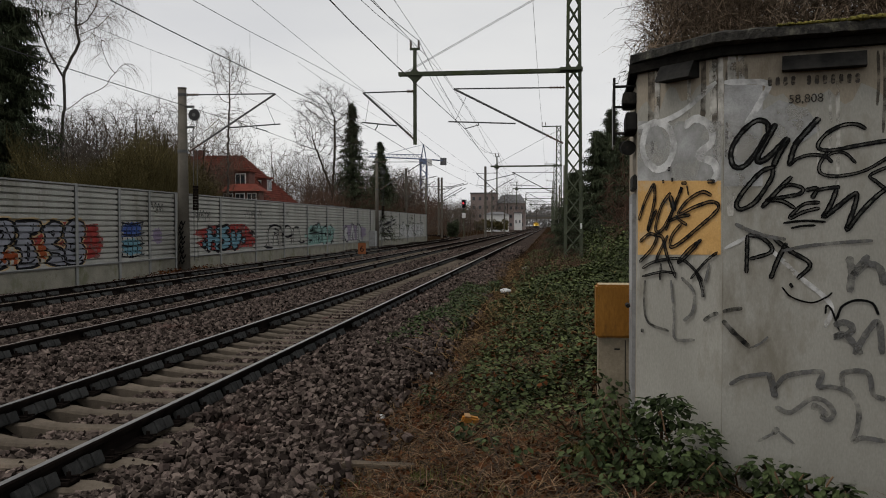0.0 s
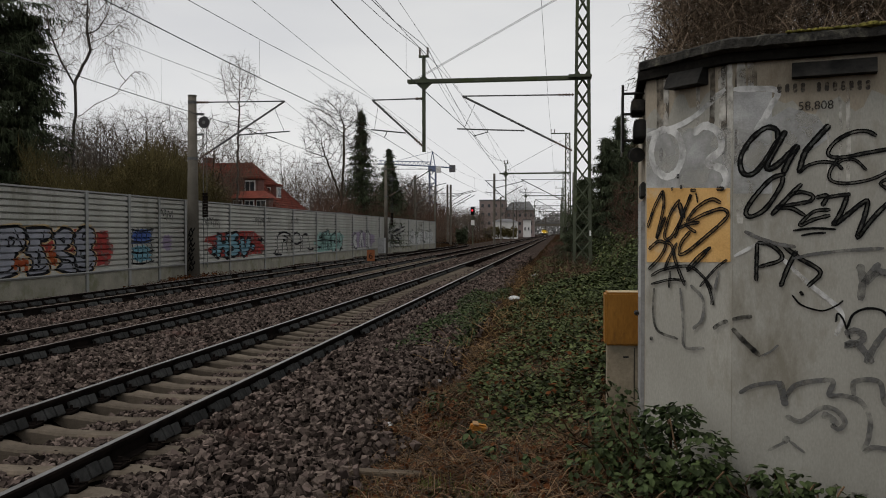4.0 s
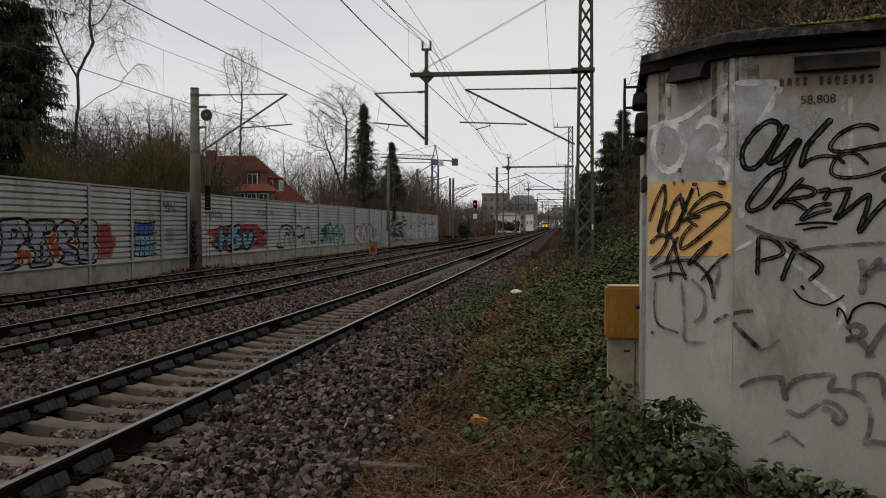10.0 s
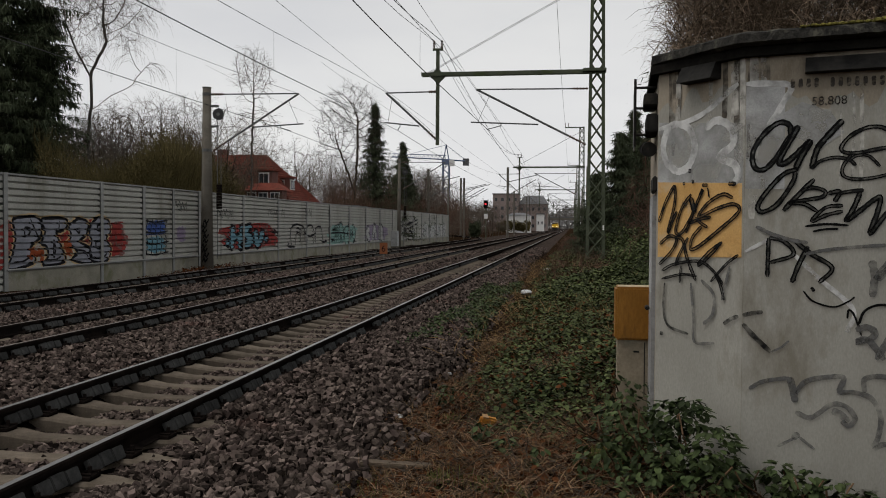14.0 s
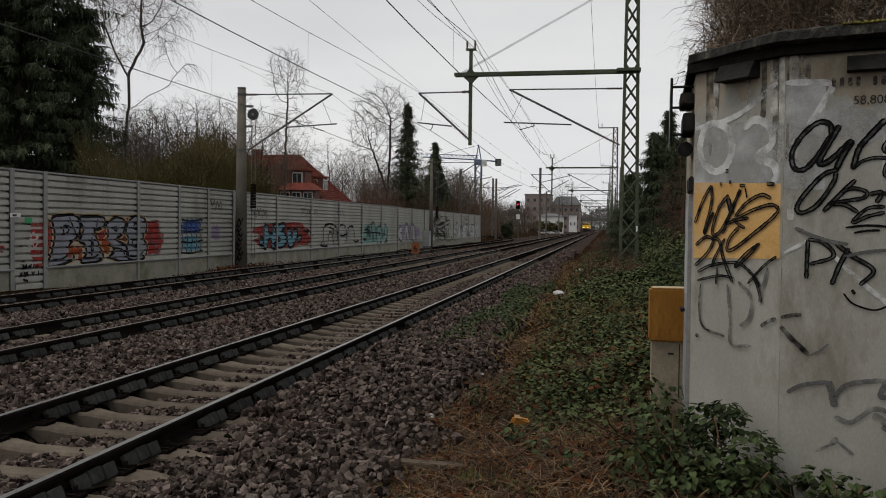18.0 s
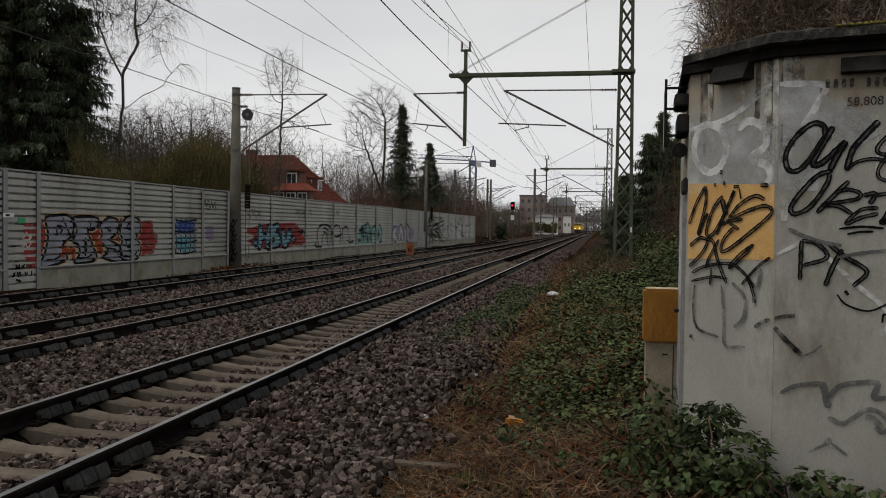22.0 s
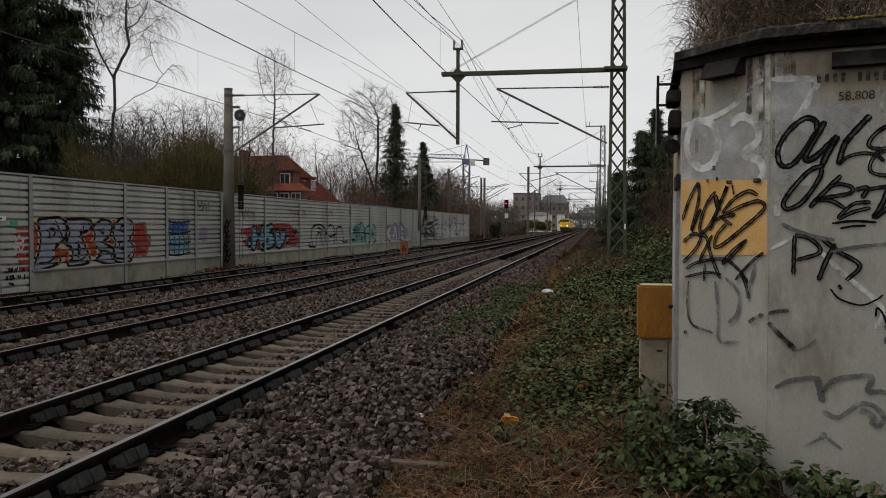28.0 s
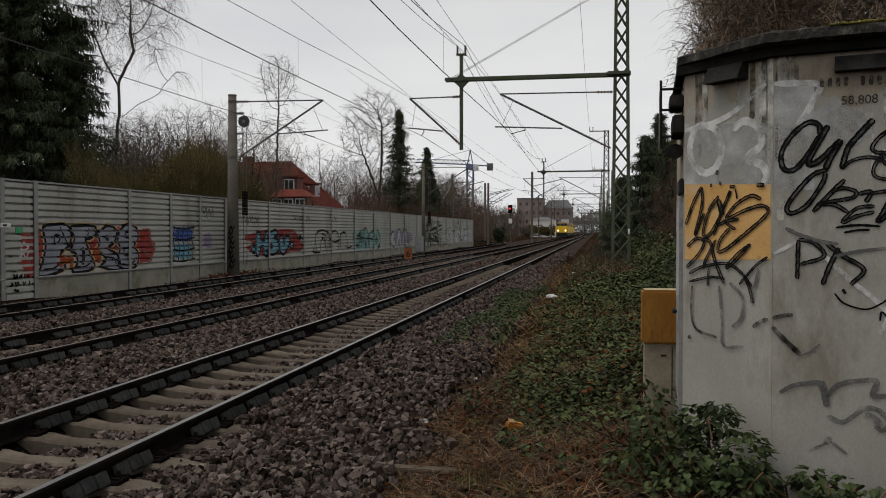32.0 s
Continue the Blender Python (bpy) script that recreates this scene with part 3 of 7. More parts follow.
for xx, za, zs, r in ((-1.72, 9.05, 1.42, 0.012), (-2.04, 9.05, 1.36, 0.009), (2.72, 12.15, 0.6, 0.01)):
    pts = []
    for y0, y1 in zip(MASTS, MASTS[1:]):
        for i in range(8):
            f = i / 8
            pts.append((xx, y0 + (y1 - y0) * f, za - zs * 4 * f * (1 - f)))
    wire("feeder_cable", "dark feeder cable strung between the mast heads", pts, r)

# ---- vegetation ----
M_BARK = mat("dark_bark", (0.03, 0.024, 0.018), (0.075, 0.06, 0.047), 3, 0.95, 0.5, fine=25, stretch=(1, 1, 0.2), spec=0)
M_BIRCH_DARK = mat("dark_birch_bark", (0.045, 0.038, 0.032), (0.12, 0.108, 0.094), 3, 0.9, 0.3, fine=18, stain=(0.03, 0.026, 0.022), stain_scale=2.5, stain_at=0.5, stretch=(1, 1, 0.6))
M_TWIG = mat("brown_twigs", (0.06, 0.045, 0.034), (0.125, 0.097, 0.074), 0.5, 0.95, 0, island=0.3, spec=0.05)
M_TWIG_G = mat("grey_twigs", (0.075, 0.064, 0.053), (0.15, 0.132, 0.11), 0.5, 0.95, 0, island=0.3, spec=0.05)
M_TWIG_R = mat("reddish_twigs", (0.06, 0.034, 0.024), (0.12, 0.072, 0.05), 0.5, 0.95, 0, island=0.3, spec=0.05)
M_NEEDLE = mat("dark_spruce_needles", (0.026, 0.034, 0.02), (0.07, 0.082, 0.046), 0.6, 0.85, 0, island=0.5, spec=0.05)
M_OLIVE = mat("olive_hedge_leaves", (0.05, 0.041, 0.017), (0.115, 0.095, 0.04), 0.5, 0.85, 0, island=0.5, spec=0.05)
M_BRAMBLE = mat("bramble_leaves", (0.021, 0.029, 0.01), (0.084, 0.1, 0.04), 1.5, 0.65, 0, island=0.75, spec=0.06)
M_IVY = mat("ivy_leaves", (0.018, 0.029, 0.01), (0.056, 0.072, 0.028), 4, 0.6, 0.2, island=0.65, spec=0.08, fine=30)
M_DRY = mat("dry_stems", (0.05, 0.031, 0.014), (0.185, 0.12, 0.06), 1.5, 0.9, 0, island=0.78, spec=0)
M_STEM = mat("dead_bramble_stems", (0.05, 0.03, 0.017), (0.2, 0.13, 0.08), 1.5, 0.9, 0, island=0.82, spec=0)
M_LITTER = mat("fallen_leaves", (0.035, 0.013, 0.006), (0.115, 0.046, 0.02), 1.2, 0.85, 0, island=0.6, spec=0)
M_GRASS = mat("fresh_grass", (0.05, 0.062, 0.012), (0.12, 0.135, 0.03), 1.2, 0.8, 0, island=0.4)
M_MOSS = mat("yellow_green_moss", (0.09, 0.08, 0.015), (0.2, 0.17, 0.035), 8, 1.0, 0.8, fine=60, grain=0.6, island=0.3)


def limbs_mesh(name, segs, material, sides=4):
    a = np.array([s[0][:] for s in segs])
    b = np.array([s[1][:] for s in segs])
    ra, rb = np.array([s[2] for s in segs]), np.array([s[3] for s in segs])
    d = b - a
    d /= np.linalg.norm(d, axis=1)[:, None] + 1e-9
    ref = np.where(np.abs(d[:, 2:3]) > 0.9, np.array([[1.0, 0, 0]]), np.array([[0, 0, 1.0]]))
    u = np.cross(d, ref)
    u /= np.linalg.norm(u, axis=1)[:, None]
    w = np.cross(d, u)
    ring = []
    for c, r in ((a, ra), (b, rb)):
        for k in range(sides):
            t = 2 * math.pi * k / sides
            ring.append(c + (u * math.cos(t) + w * math.sin(t)) * r[:, None])
    v = np.stack(ring, 1).reshape(-1, 3)
    f = np.array([[k, (k + 1) % sides, sides + (k + 1) % sides, sides + k] for k in range(sides)])
    fcs = (f[None] + (np.arange(len(segs)) * 2 * sides)[:, None, None]).reshape(-1, 4)
    return raw_mesh(name, v, fcs, material, True)


def colonise(start, goals, step, reach, kill, lift, rounds=160):
    """Branches that grow from the start line towards the goals: nodes and each one's parent."""
    nodes = [np.array(p) for p in start]
    parent = [-1] + list(range(len(start) - 1))
    kids = {}
    best = np.full(len(goals), 1e9)
    who = np.zeros(len(goals), int)
    fresh = list(range(len(nodes)))
    for _ in range(rounds):
        pts = np.array([nodes[i] for i in fresh])
        d = np.linalg.norm(goals[:, None] - pts[None], axis=2)
        near = d.argmin(1)
        dist = d[np.arange(len(goals)), near]
        nearer = dist < best
        best = np.where(nearer, dist, best)
        who = np.where(nearer, np.array(fresh)[near], who)
        live = best > kill
        goals, best, who = goals[live], best[live], who[live]
        if not len(goals):
            break
        fresh = []
        pull = best < reach
        if not pull.any():
            pull = best <= best.min() + 1e-6
        for i in np.unique(who[pull]):
            g = goals[pull & (who == i)] - nodes[i]
            e = (g / np.linalg.norm(g, axis=1)[:, None]).sum(0)
            e = e / (np.linalg.norm(e) + 1e-9) + np.array((0, 0, lift))
            q = nodes[i] + step * e / np.linalg.norm(e)
            if len(kids.setdefault(i, [])) < 4 and all(np.linalg.norm(q - nodes[k]) > 0.3 * step for k in kids[i]):
                kids[i].append(len(nodes))
                fresh.append(len(nodes))
                nodes.append(q)
                parent.append(int(i))
        if not fresh:
            break
    return np.array(nodes), parent


def ball_goals(g, n, c, r, hollow=0.1):
    """Goals within an ellipsoid that is cut off low down."""
    d = g.normal(0, 1, (n, 3))
    d[:, 2] = np.where(d[:, 2] < -0.5, -d[:, 2], d[:, 2])
    d /= np.linalg.norm(d, axis=1)[:, None]
    return np.array(c) + d * np.array(r) * (hollow + (1 - hollow) * g.random((n, 1)) ** 0.5)


def bare_tree(name, label, at, trunks, crowns, bark, twig, seed, step=0.35, tip=0.008, twigs=3, twig_len=0.7, droop=0.0, lift=0.12, category="tree", group="", power=2.35):
    """A leafless tree: trunk lines, crowns of (goals, centre, radii), and fine twigs at the ends."""
    g = np.random.default_rng(seed)
    t = thing(name, label, category, at, group)
    goals = np.concatenate([ball_goals(g, n, c, r) for n, c, r in crowns])
    ends = np.array([line[-1] for line in trunks], float)
    owner = np.linalg.norm(goals[:, None] - ends[None], axis=2).argmin(1)
    big, fine = [], []
    for k, line in enumerate(trunks):
        start = []
        for a, b in zip(line, line[1:]):
            a, b = np.array(a, float), np.array(b, float)
            m = max(2, int(np.linalg.norm(b - a) / step))
            start += [a + (b - a) * i / m + g.normal(0, step * 0.06, 3) for i in range(m)]
        own = goals[owner == k]
        nodes, parent = colonise(start, own, step, step * 9, step * 1.5, lift)
        nodes = nodes + g.normal(0, step * 0.05, nodes.shape)
        n = len(nodes)
        flow = np.zeros(n)
        for i in range(n - 1, -1, -1):
            if flow[i] == 0:
                flow[i] = tip ** power
            if parent[i] >= 0:
                flow[parent[i]] += flow[i]
        rad = flow ** (1 / power)
        for i in range(1, n):
            j = parent[i]
            (big if rad[i] > tip * 3.2 else fine).append((nodes[j], nodes[i], min(rad[j], rad[i] * 1.5), rad[i], 0))
        for i in range(1, n):
            if rad[i] > tip * 3.5:
                continue
            for _ in range(twigs if rad[i] < tip * 1.6 else 1):
                d = nodes[i] - nodes[parent[i]]
                d = d / (np.linalg.norm(d) + 1e-9) + g.normal(0, 0.42, 3)
                p0, ln = nodes[i], twig_len * g.uniform(0.4, 1.2)
                for m in range(3):
                    d = d / np.linalg.norm(d) + np.array((0, 0, -droop * (m + 0.5))) + g.normal(0, 0.08, 3)
                    q = p0 + d / np.linalg.norm(d) * ln / 3
                    fine.append((p0, q, tip * (0.8 - 0.15 * m), tip * (0.65 - 0.15 * m), 0))
                    p0 = q
    for nm, seg, m, k in (("trunk", big, bark, 7), ("crown", fine, twig, 3)):
        ob = new(nm, limbs_mesh(nm, seg, m, k))
        ob.parent = t
    return t


BLADE = ([(-0.5, 0, 0), (0.5, 0, 0), (0.18, 1, -0.12), (-0.18, 1, -0.12)], [(0, 1, 2, 3)])
LEAF = ([(0, 0, 0), (0.36, 0.42, 0.1), (0, 1, -0.05), (-0.36, 0.42, 0.1), (0, 0.45, 0)], [(0, 1, 4), (1, 2, 4), (2, 3, 4), (3, 0, 4)])

ROUND_LEAF = ([(0, 0, 0), (0.27, 0.14, 0.03), (0.4, 0.42, 0.05), (0.28, 0.76, 0.02), (0, 1, -0.08), (-0.28, 0.76, 0.02), (-0.4, 0.42, 0.05), (-0.27, 0.14, 0.03), (0, 0.45, -0.03)], [(0, 1, 8), (1, 2, 8), (2, 3, 8), (3, 4, 8), (4, 5, 8), (5, 6, 8), (6, 7, 8), (7, 0, 8)])


def conifer(name, label, at, height, radius, seed, needles, droop=0.35, low=0.05, size=0.34, thin=0.28, taper=1.05):
    """A conifer: trunk, whorls of drooping boughs, and needle sprays along them."""
    rng = random.Random(seed)
    t = thing(name, label, "conifer", at, "dark conifers")
    tr = new("trunk", limbs_mesh("trunk", [(Vector((0, 0, height * i / 6 - 0.3)), Vector((0, 0, height * (i + 1) / 6 - 0.3)), height * 0.014 * (1 - i / 6.5), height * 0.014 * (1 - (i + 1) / 6.5), 0) for i in range(6)], M_BARK, 8))
    tr.parent = t
    boughs = []
    z = height * low
    while z < height * 0.985:
        f = (z / height - low) / (1 - low)
        reach = radius * (1 - f) ** taper + 0.12
        for _ in range(11):
            a = rng.uniform(0, 2 * math.pi)
            ln = reach * rng.uniform(0.35, 1.12)
            d = Vector((math.cos(a), math.sin(a), 0.25))
            p = Vector((0, 0, min(z + rng.uniform(-0.5, 0.5), height * 0.98)))
            for i in range(5):
                d.z -= droop * (0.25 if i < 3 else -0.1)
                q = p + d.normalized() * ln / 5
                boughs.append((p, q, 0.03 * (1 - i / 6), 0.03 * (1 - (i + 1) / 6), 1))
                p = q
        z += height * 0.014 + 0.08
    for k in range(9):
        f = k / 9
        for _ in range(5):
            a = rng.uniform(0, 2 * math.pi)
            p = Vector((0, 0, height * (0.9 + 0.1 * f)))
            boughs.append((p, p + Vector((math.cos(a), math.sin(a), 0.1)) * (0.02 + radius * 0.14 * (1 - f)), 0.012, 0.006, 1))
    bo = new("branchwork", limbs_mesh("branchwork", boughs, M_BARK, 3))
    bo.parent = t
    g = np.random.default_rng(seed)
    pick = g.integers(0, len(boughs), needles)
    a = np.array([b[0][:] for b in boughs])[pick]
    b = np.array([b[1][:] for b in boughs])[pick]
    pos = a + (b - a) * g.random((needles, 1)) + g.normal(0, 0.05, (needles, 3))
    d = b - a
    yaw = np.arctan2(d[:, 1], d[:, 0]) - math.pi / 2 + g.normal(0, 0.7, needles)
    pit = g.normal(-0.75, 0.5, needles)
    rol = g.normal(0, 0.6, needles)
    c1, s1, c2, s2, c3, s3 = np.cos(yaw), np.sin(yaw), np.cos(pit), np.sin(pit), np.cos(rol), np.sin(rol)
    o, i1 = np.zeros(needles), np.ones(needles)
    rz = np.array([[c1, -s1, o], [s1, c1, o], [o, o, i1]]).transpose(2, 0, 1)
    rx = np.array([[i1, o, o], [o, c2, -s2], [o, s2, c2]]).transpose(2, 0, 1)
    ry = np.array([[c3, o, s3], [o, i1, o], [-s3, o, c3]]).transpose(2, 0, 1)
    ln = size * g.uniform(0.6, 1.3, needles)
    sz = np.stack([ln * thin, ln, ln], 1)
    cr = new("crown", scatter("crown", BLADE, pos, sz, rz @ rx @ ry, M_NEEDLE))
    cr.parent = t
    return t


# behind the barrier
conifer("spruce", "tall dark spruce with drooping boughs behind the barrier", (-27.2, 40.5, -0.3), 26, 6.9, 3, 115000, 0.55, 0.02, 0.42, 0.15, 0.6)
conifer("spruce", "dark spruce with drooping boughs behind the barrier", (-25.0, 42.5, -0.3), 14, 3.3, 8, 36000, 0.5, 0.02, 0.4, 0.15, 0.45)
conifer("spruce", "tall dark spruce with drooping boughs behind the barrier", (-31.5, 45, -0.3), 22, 6, 4, 30000, 0.5, 0.05, 0.6, 0.15)
bare_tree("birch", "tall leafless birch with drooping twigs", (-23.6, 45, -0.3), [[(-0.25, 0, -0.3), (-0.1, 0, 5.5), (0.15, 0, 10.6), (0.9, 0.2, 12.2), (0.7, 0.1, 14)], [(0.0, 0, 8.3), (1.3, 0, 9.1), (3.0, 0.2, 10.1)], [(0.1, 0, 10.2), (-1.0, 0.2, 12.0), (-1.6, 0, 13.6)]],
          [(1500, (0.2, 0, 14.4), (3.4, 3.0, 4.4)), (110, (3.6, 0.1, 10.6), (0.9, 0.6, 0.7))], M_BIRCH_DARK, M_TWIG, 11, 0.4, 0.0105, 4, 1.7, 0.6, 0.2, power=2.15)
bare_tree("birch", "slim leafless birch behind the barrier", (-19.75, 60, -0.3), [[(-0.1, 0, -0.3), (-0.05, 0, 7), (0.1, 0, 11.5)]],
          [(800, (0.05, 0, 12.6), (1.6, 1.5, 2.4)), (220, (0.2, 0, 9.2), (1.9, 1.5, 1.4))], M_BIRCH_DARK, M_TWIG, 12, 0.3, 0.0105, 3, 0.75, 0.1, 0.25, power=2.2)
bare_tree("tree", "broad leafless tree with dark limbs", (-15.9, 75, -0.3), [[(0, 0, -0.3), (0.05, 0, 5.6), (0.3, 0, 9), (0.2, 0, 12)], [(0.0, 0, 4.9), (-0.8, 0.2, 7.0), (-1.7, 0, 9.6)]],
          [(1700, (-0.5, 0, 10.4), (3.2, 2.7, 4.4)), (160, (-2.2, 0, 8.4), (1.6, 1.2, 1.2))], M_BARK, M_BARK, 13, 0.36, 0.0125, 3, 0.9, 0.0, 0.3, power=2.05)
OAK = bare_tree("tree", "leafless tree in a thicket behind the barrier", (-20.6, 47, -0.3), [[(0, 0, -0.3), (0.1, 0, 3.0), (0.3, 0.1, 6)], [(0, 0, 2.4), (-1.2, 0.4, 4.6)]],
                [(900, (0.1, 0, 6.0), (3.1, 3.1, 3.6))], M_BARK, M_TWIG, 14, 0.33, 0.009, 2, 0.7, 0.0, 0.22, power=2.1, group="bare trees behind the barrier")
ASH = bare_tree("tree", "leafless tree in a thicket behind the barrier", (-24.9, 50, -0.3), [[(0, 0, -0.3), (0.1, 0, 3.4), (0.0, 0.1, 6)]],
                [(800, (0.0, 0, 5.9), (2.6, 2.6, 3.7))], M_BARK, M_TWIG_G, 15, 0.33, 0.009, 2, 0.7, 0.0, 0.22, power=2.1, group="bare trees behind the barrier")
conifer("spruce", "narrow dark spruce among bare trees", (-15.2, 80, -0.3), 13.7, 4.8, 5, 17000, 0.4, 0.05, 0.34, 0.16, 1.3)
conifer("spruce", "narrow dark spruce among bare trees", (-15.5, 95, -0.3), 11.5, 4.6, 6, 15000, 0.4, 0.05, 0.34, 0.18, 1.3)
conifer("spruce", "narrow dark spruce among bare trees", (-16.8, 102, -0.3), 9.6, 3.2, 7, 16000, 0.2, 0.05, 0.5, 0.2, 0.7)
SHRUBS = [bare_tree("shrub", "tangled leafless shrub behind the barrier", (-15.5 - k, 42 + 9 * k, -0.3), [[(a, b, -0.2), (a * 2.2, b * 2.2, 1.2 + 0.2 * k)] for a, b in ((0.2, 0.1), (-0.25, 0.15), (0.05, -0.3))],
                    [(420, (0, 0, 1.9 + 0.15 * k), (1.5, 1.5, 1.7 + 0.1 * k))], M_TWIG, (M_TWIG, M_TWIG_G, M_TWIG_R)[k], 20 + k, 0.17, 0.0055, 3, 0.4, category="shrub", group="shrubs behind the barrier") for k in range(3)]
rs = random.Random(5)
for i in range(9, 44):
    o = SHRUBS[i % 3]
    y = 18 + i * 2.3 + rs.uniform(-1, 1)
    c = copy_thing(o, pose(-14.3 - rs.random() * 4.5, y, -0.3, 0, 0, rs.uniform(0, 360)))
    k = rs.uniform(0.75, 1.15) * (0.72 if y < 48 else 1.0)
    c.scale = (k, k, k)
for i, (x, y, k) in enumerate([(-26.5, 66, 1.3), (-31, 60, 1.14), (-22.8, 68, 1.08), (-24.5, 46, 0.91), (-22.8, 50, 1), (-14.6, 98, 0.95), (-15.2, 107, 0.98), (-16, 116, 1.02), (-17.5, 126, 1.08), (-18.5, 136, 1.13), (-19.5, 103, 1.09), (-21, 114, 1.18), (-16.8, 88, 0.97), (-19.2, 47.5, 0.98), (-18, 51, 0.93), (-22.5, 47, 0.85), (-17.8, 43, 0.75), (-21.5, 42, 0.8), (-25.5, 49, 0.96), (-24, 52, 0.9), (-28, 56, 1.08), (-19.2, 84, 0.98), (-22, 90, 1.05), (-25, 86, 1.15), (-21, 92, 0.9), (-14.5, 104, 0.8), (-16.5, 112, 1), (-17, 122, 1), (-20, 130, 1.05), (-24, 120, 1.1), (-28, 100, 1.15), (-32, 85, 1.2), (-26, 76, 1), (-30, 66, 1), (-36, 75, 1.1), (-34, 60, 1), (-40, 95, 1.2), (-22, 150, 1.1), (-30, 160, 1.2), (-38, 150, 1.2), (-26, 180, 1.1), (-36, 190, 1.2)]):
    c = copy_thing((OAK, ASH)[i % 2], pose(x, y, -0.3, 0, 0, 57 * i))
    c.scale = (k, k, k)


def leaf_mass(name, label, material, n, spot, size, rng, tilt=0.9, category="hedge"):
    """Leaves at the places that spot(rng, n) gives."""
    pos = spot(rng, n)
    sz = size * rng.uniform(0.6, 1.3, n)
    me = scatter(name, LEAF, pos, np.stack([sz, sz, sz], 1), turns(n, tilt, rng), material)
    return tagged(new(name, me), label, category, kind="stuff")


def hedge_spots(x0, x1, y0, y1, h, low=0.0):
    def spot(rng, n):
        x, y = rng.uniform(x0, x1, n), rng.uniform(y0, y1, n)
        top = h * (0.7 + 0.18 * np.sin(y * 0.8 + x) + 0.12 * np.sin(y * 2.1))
        return np.stack([x, y, low + (top - low) * rng.random(n) ** 0.5], 1)
    return spot


leaf_mass("hedge", "dense olive-brown hedge behind the noise barrier", M_OLIVE, 110000, hedge_spots(-21, -14.3, 36, 45, 5.3), 0.075, RNG)


def twig_thicket(label, material, n, x0, x1, y0, y1, h, width, seed):
    """Fine upright twigs of a leafless thicket, thinner towards its uneven top."""
    g = np.random.default_rng(seed)
    x, y = g.uniform(x0, x1, n), g.uniform(y0, y1, n)
    top = h * (0.78 + 0.14 * np.sin(x * 0.9 + y * 0.4) + 0.08 * np.sin(x * 2.3 - y * 0.7))
    pos = np.stack([x, y, top * g.random(n) ** 0.8 - 0.3], 1)
    r = turns(n, 0.6, g) @ np.array([[1, 0, 0], [0, 0, -1], [0, 1, 0]])[None]
    ln = g.uniform(0.5, 1.5, n)
    me = scatter("twig_thicket", TWIG_STRIP, pos, np.stack([width * g.uniform(0.5, 1.3, n), ln, ln], 1), r, material)
    return tagged(new("twig_thicket", me), label, "thicket", kind="stuff")


TWIG_STRIP = ([(-0.5, 0, 0), (0.5, 0, 0), (0.35, 0.5, 0.06), (-0.35, 0.5, 0.06), (0.1, 1, 0), (-0.1, 1, 0)], [(0, 1, 2, 3), (3, 2, 4, 5)])
twig_thicket("grey-brown leafless thicket behind the brick house", M_TWIG, 26000, -40, -16.5, 78, 112, 9.0, 0.022, 61)
twig_thicket("brown leafless thicket beyond the barrier's end", M_TWIG_R, 22000, -34, -15.5, 112, 160, 10.0, 0.03, 62)
twig_thicket("olive-brown twigs rising out of the hedge", M_OLIVE, 36000, -21, -14.3, 36, 45, 5.9, 0.016, 66)
twig_thicket("grey leafless thicket behind the hedge", M_TWIG, 46000, -34, -19.5, 54, 64, 8.6, 0.016, 63)
twig_thicket("brown scrub beside the junction", M_TWIG, 14000, -34, -17, 165, 240, 8.5, 0.04, 64)
twig_thicket("reddish scrub at the foot of the noise barrier's back", M_TWIG_R, 14000, -17.5, -13.2, 68, 108, 5.0, 0.018, 65)


# bank beside the track
def verge(y):
    """Where the ballast gives way to the bank."""
    return np.clip(1.92 - 0.012 * (y - 12), 1.3, 1.92) + 0.1 * np.sin(y * 1.3) + 0.05 * np.sin(y * 3.1)


def bump(x, y):
    return 0.5 + 0.25 * np.sin(x * 2.1 + y * 0.7) + 0.25 * np.sin(y * 1.3 - x * 1.1 + 2)


def mound(x, y):
    """Height of the bramble growth over the ground."""
    a = smooth(2.25, 3.0, x + 0.15 * np.sin(y * 0.8) + 0.1 * np.sin(y * 2.2)) * smooth(6.2, 8.5, y + 0.5 * np.sin(x * 2))
    b = smooth(8, 20, y) * smooth(2.6, 5, x)
    return a * (0.16 + 0.26 * bump(x, y)) + 0.25 * b * smooth(30, 22, y)


def bank_spots(x0, x1, y0, y1, hug=1.0, cut=0.25):
    def spot(rng, n):
        x, y = rng.uniform(x0, x1, n * 4), y0 + (y1 - y0) * rng.random(n * 4) ** 1.6
        h = mound(x, y)
        keep = (rng.random(n * 4) < np.clip(h / 0.3, 0, 1)) & (bump(x * 1.7, y * 1.4 + 3) > cut * rng.random(n * 4) * 2)
        keep &= ~((x > 3.82) & (y < 7.3) & (y > 6.3)) & ~((x > 3.95) & (y < 7.3))
        x, y, h = x[keep][:n], y[keep][:n], h[keep][:n]
        return np.stack([x, y, ground_z(x, y) + h * rng.random(len(x)) ** 0.35 * hug + 0.02], 1)
    return spot


def leaves(name, label, material, n, spot, size, tilt, category):
    pos = spot(RNG, n)
    sz = size * RNG.uniform(0.55, 1.35, len(pos))
    me = scatter(name, ROUND_LEAF, pos, np.stack([sz, sz, sz], 1), turns(len(pos), tilt, RNG), material)
    return tagged(new(name, me), label, category, kind="stuff")


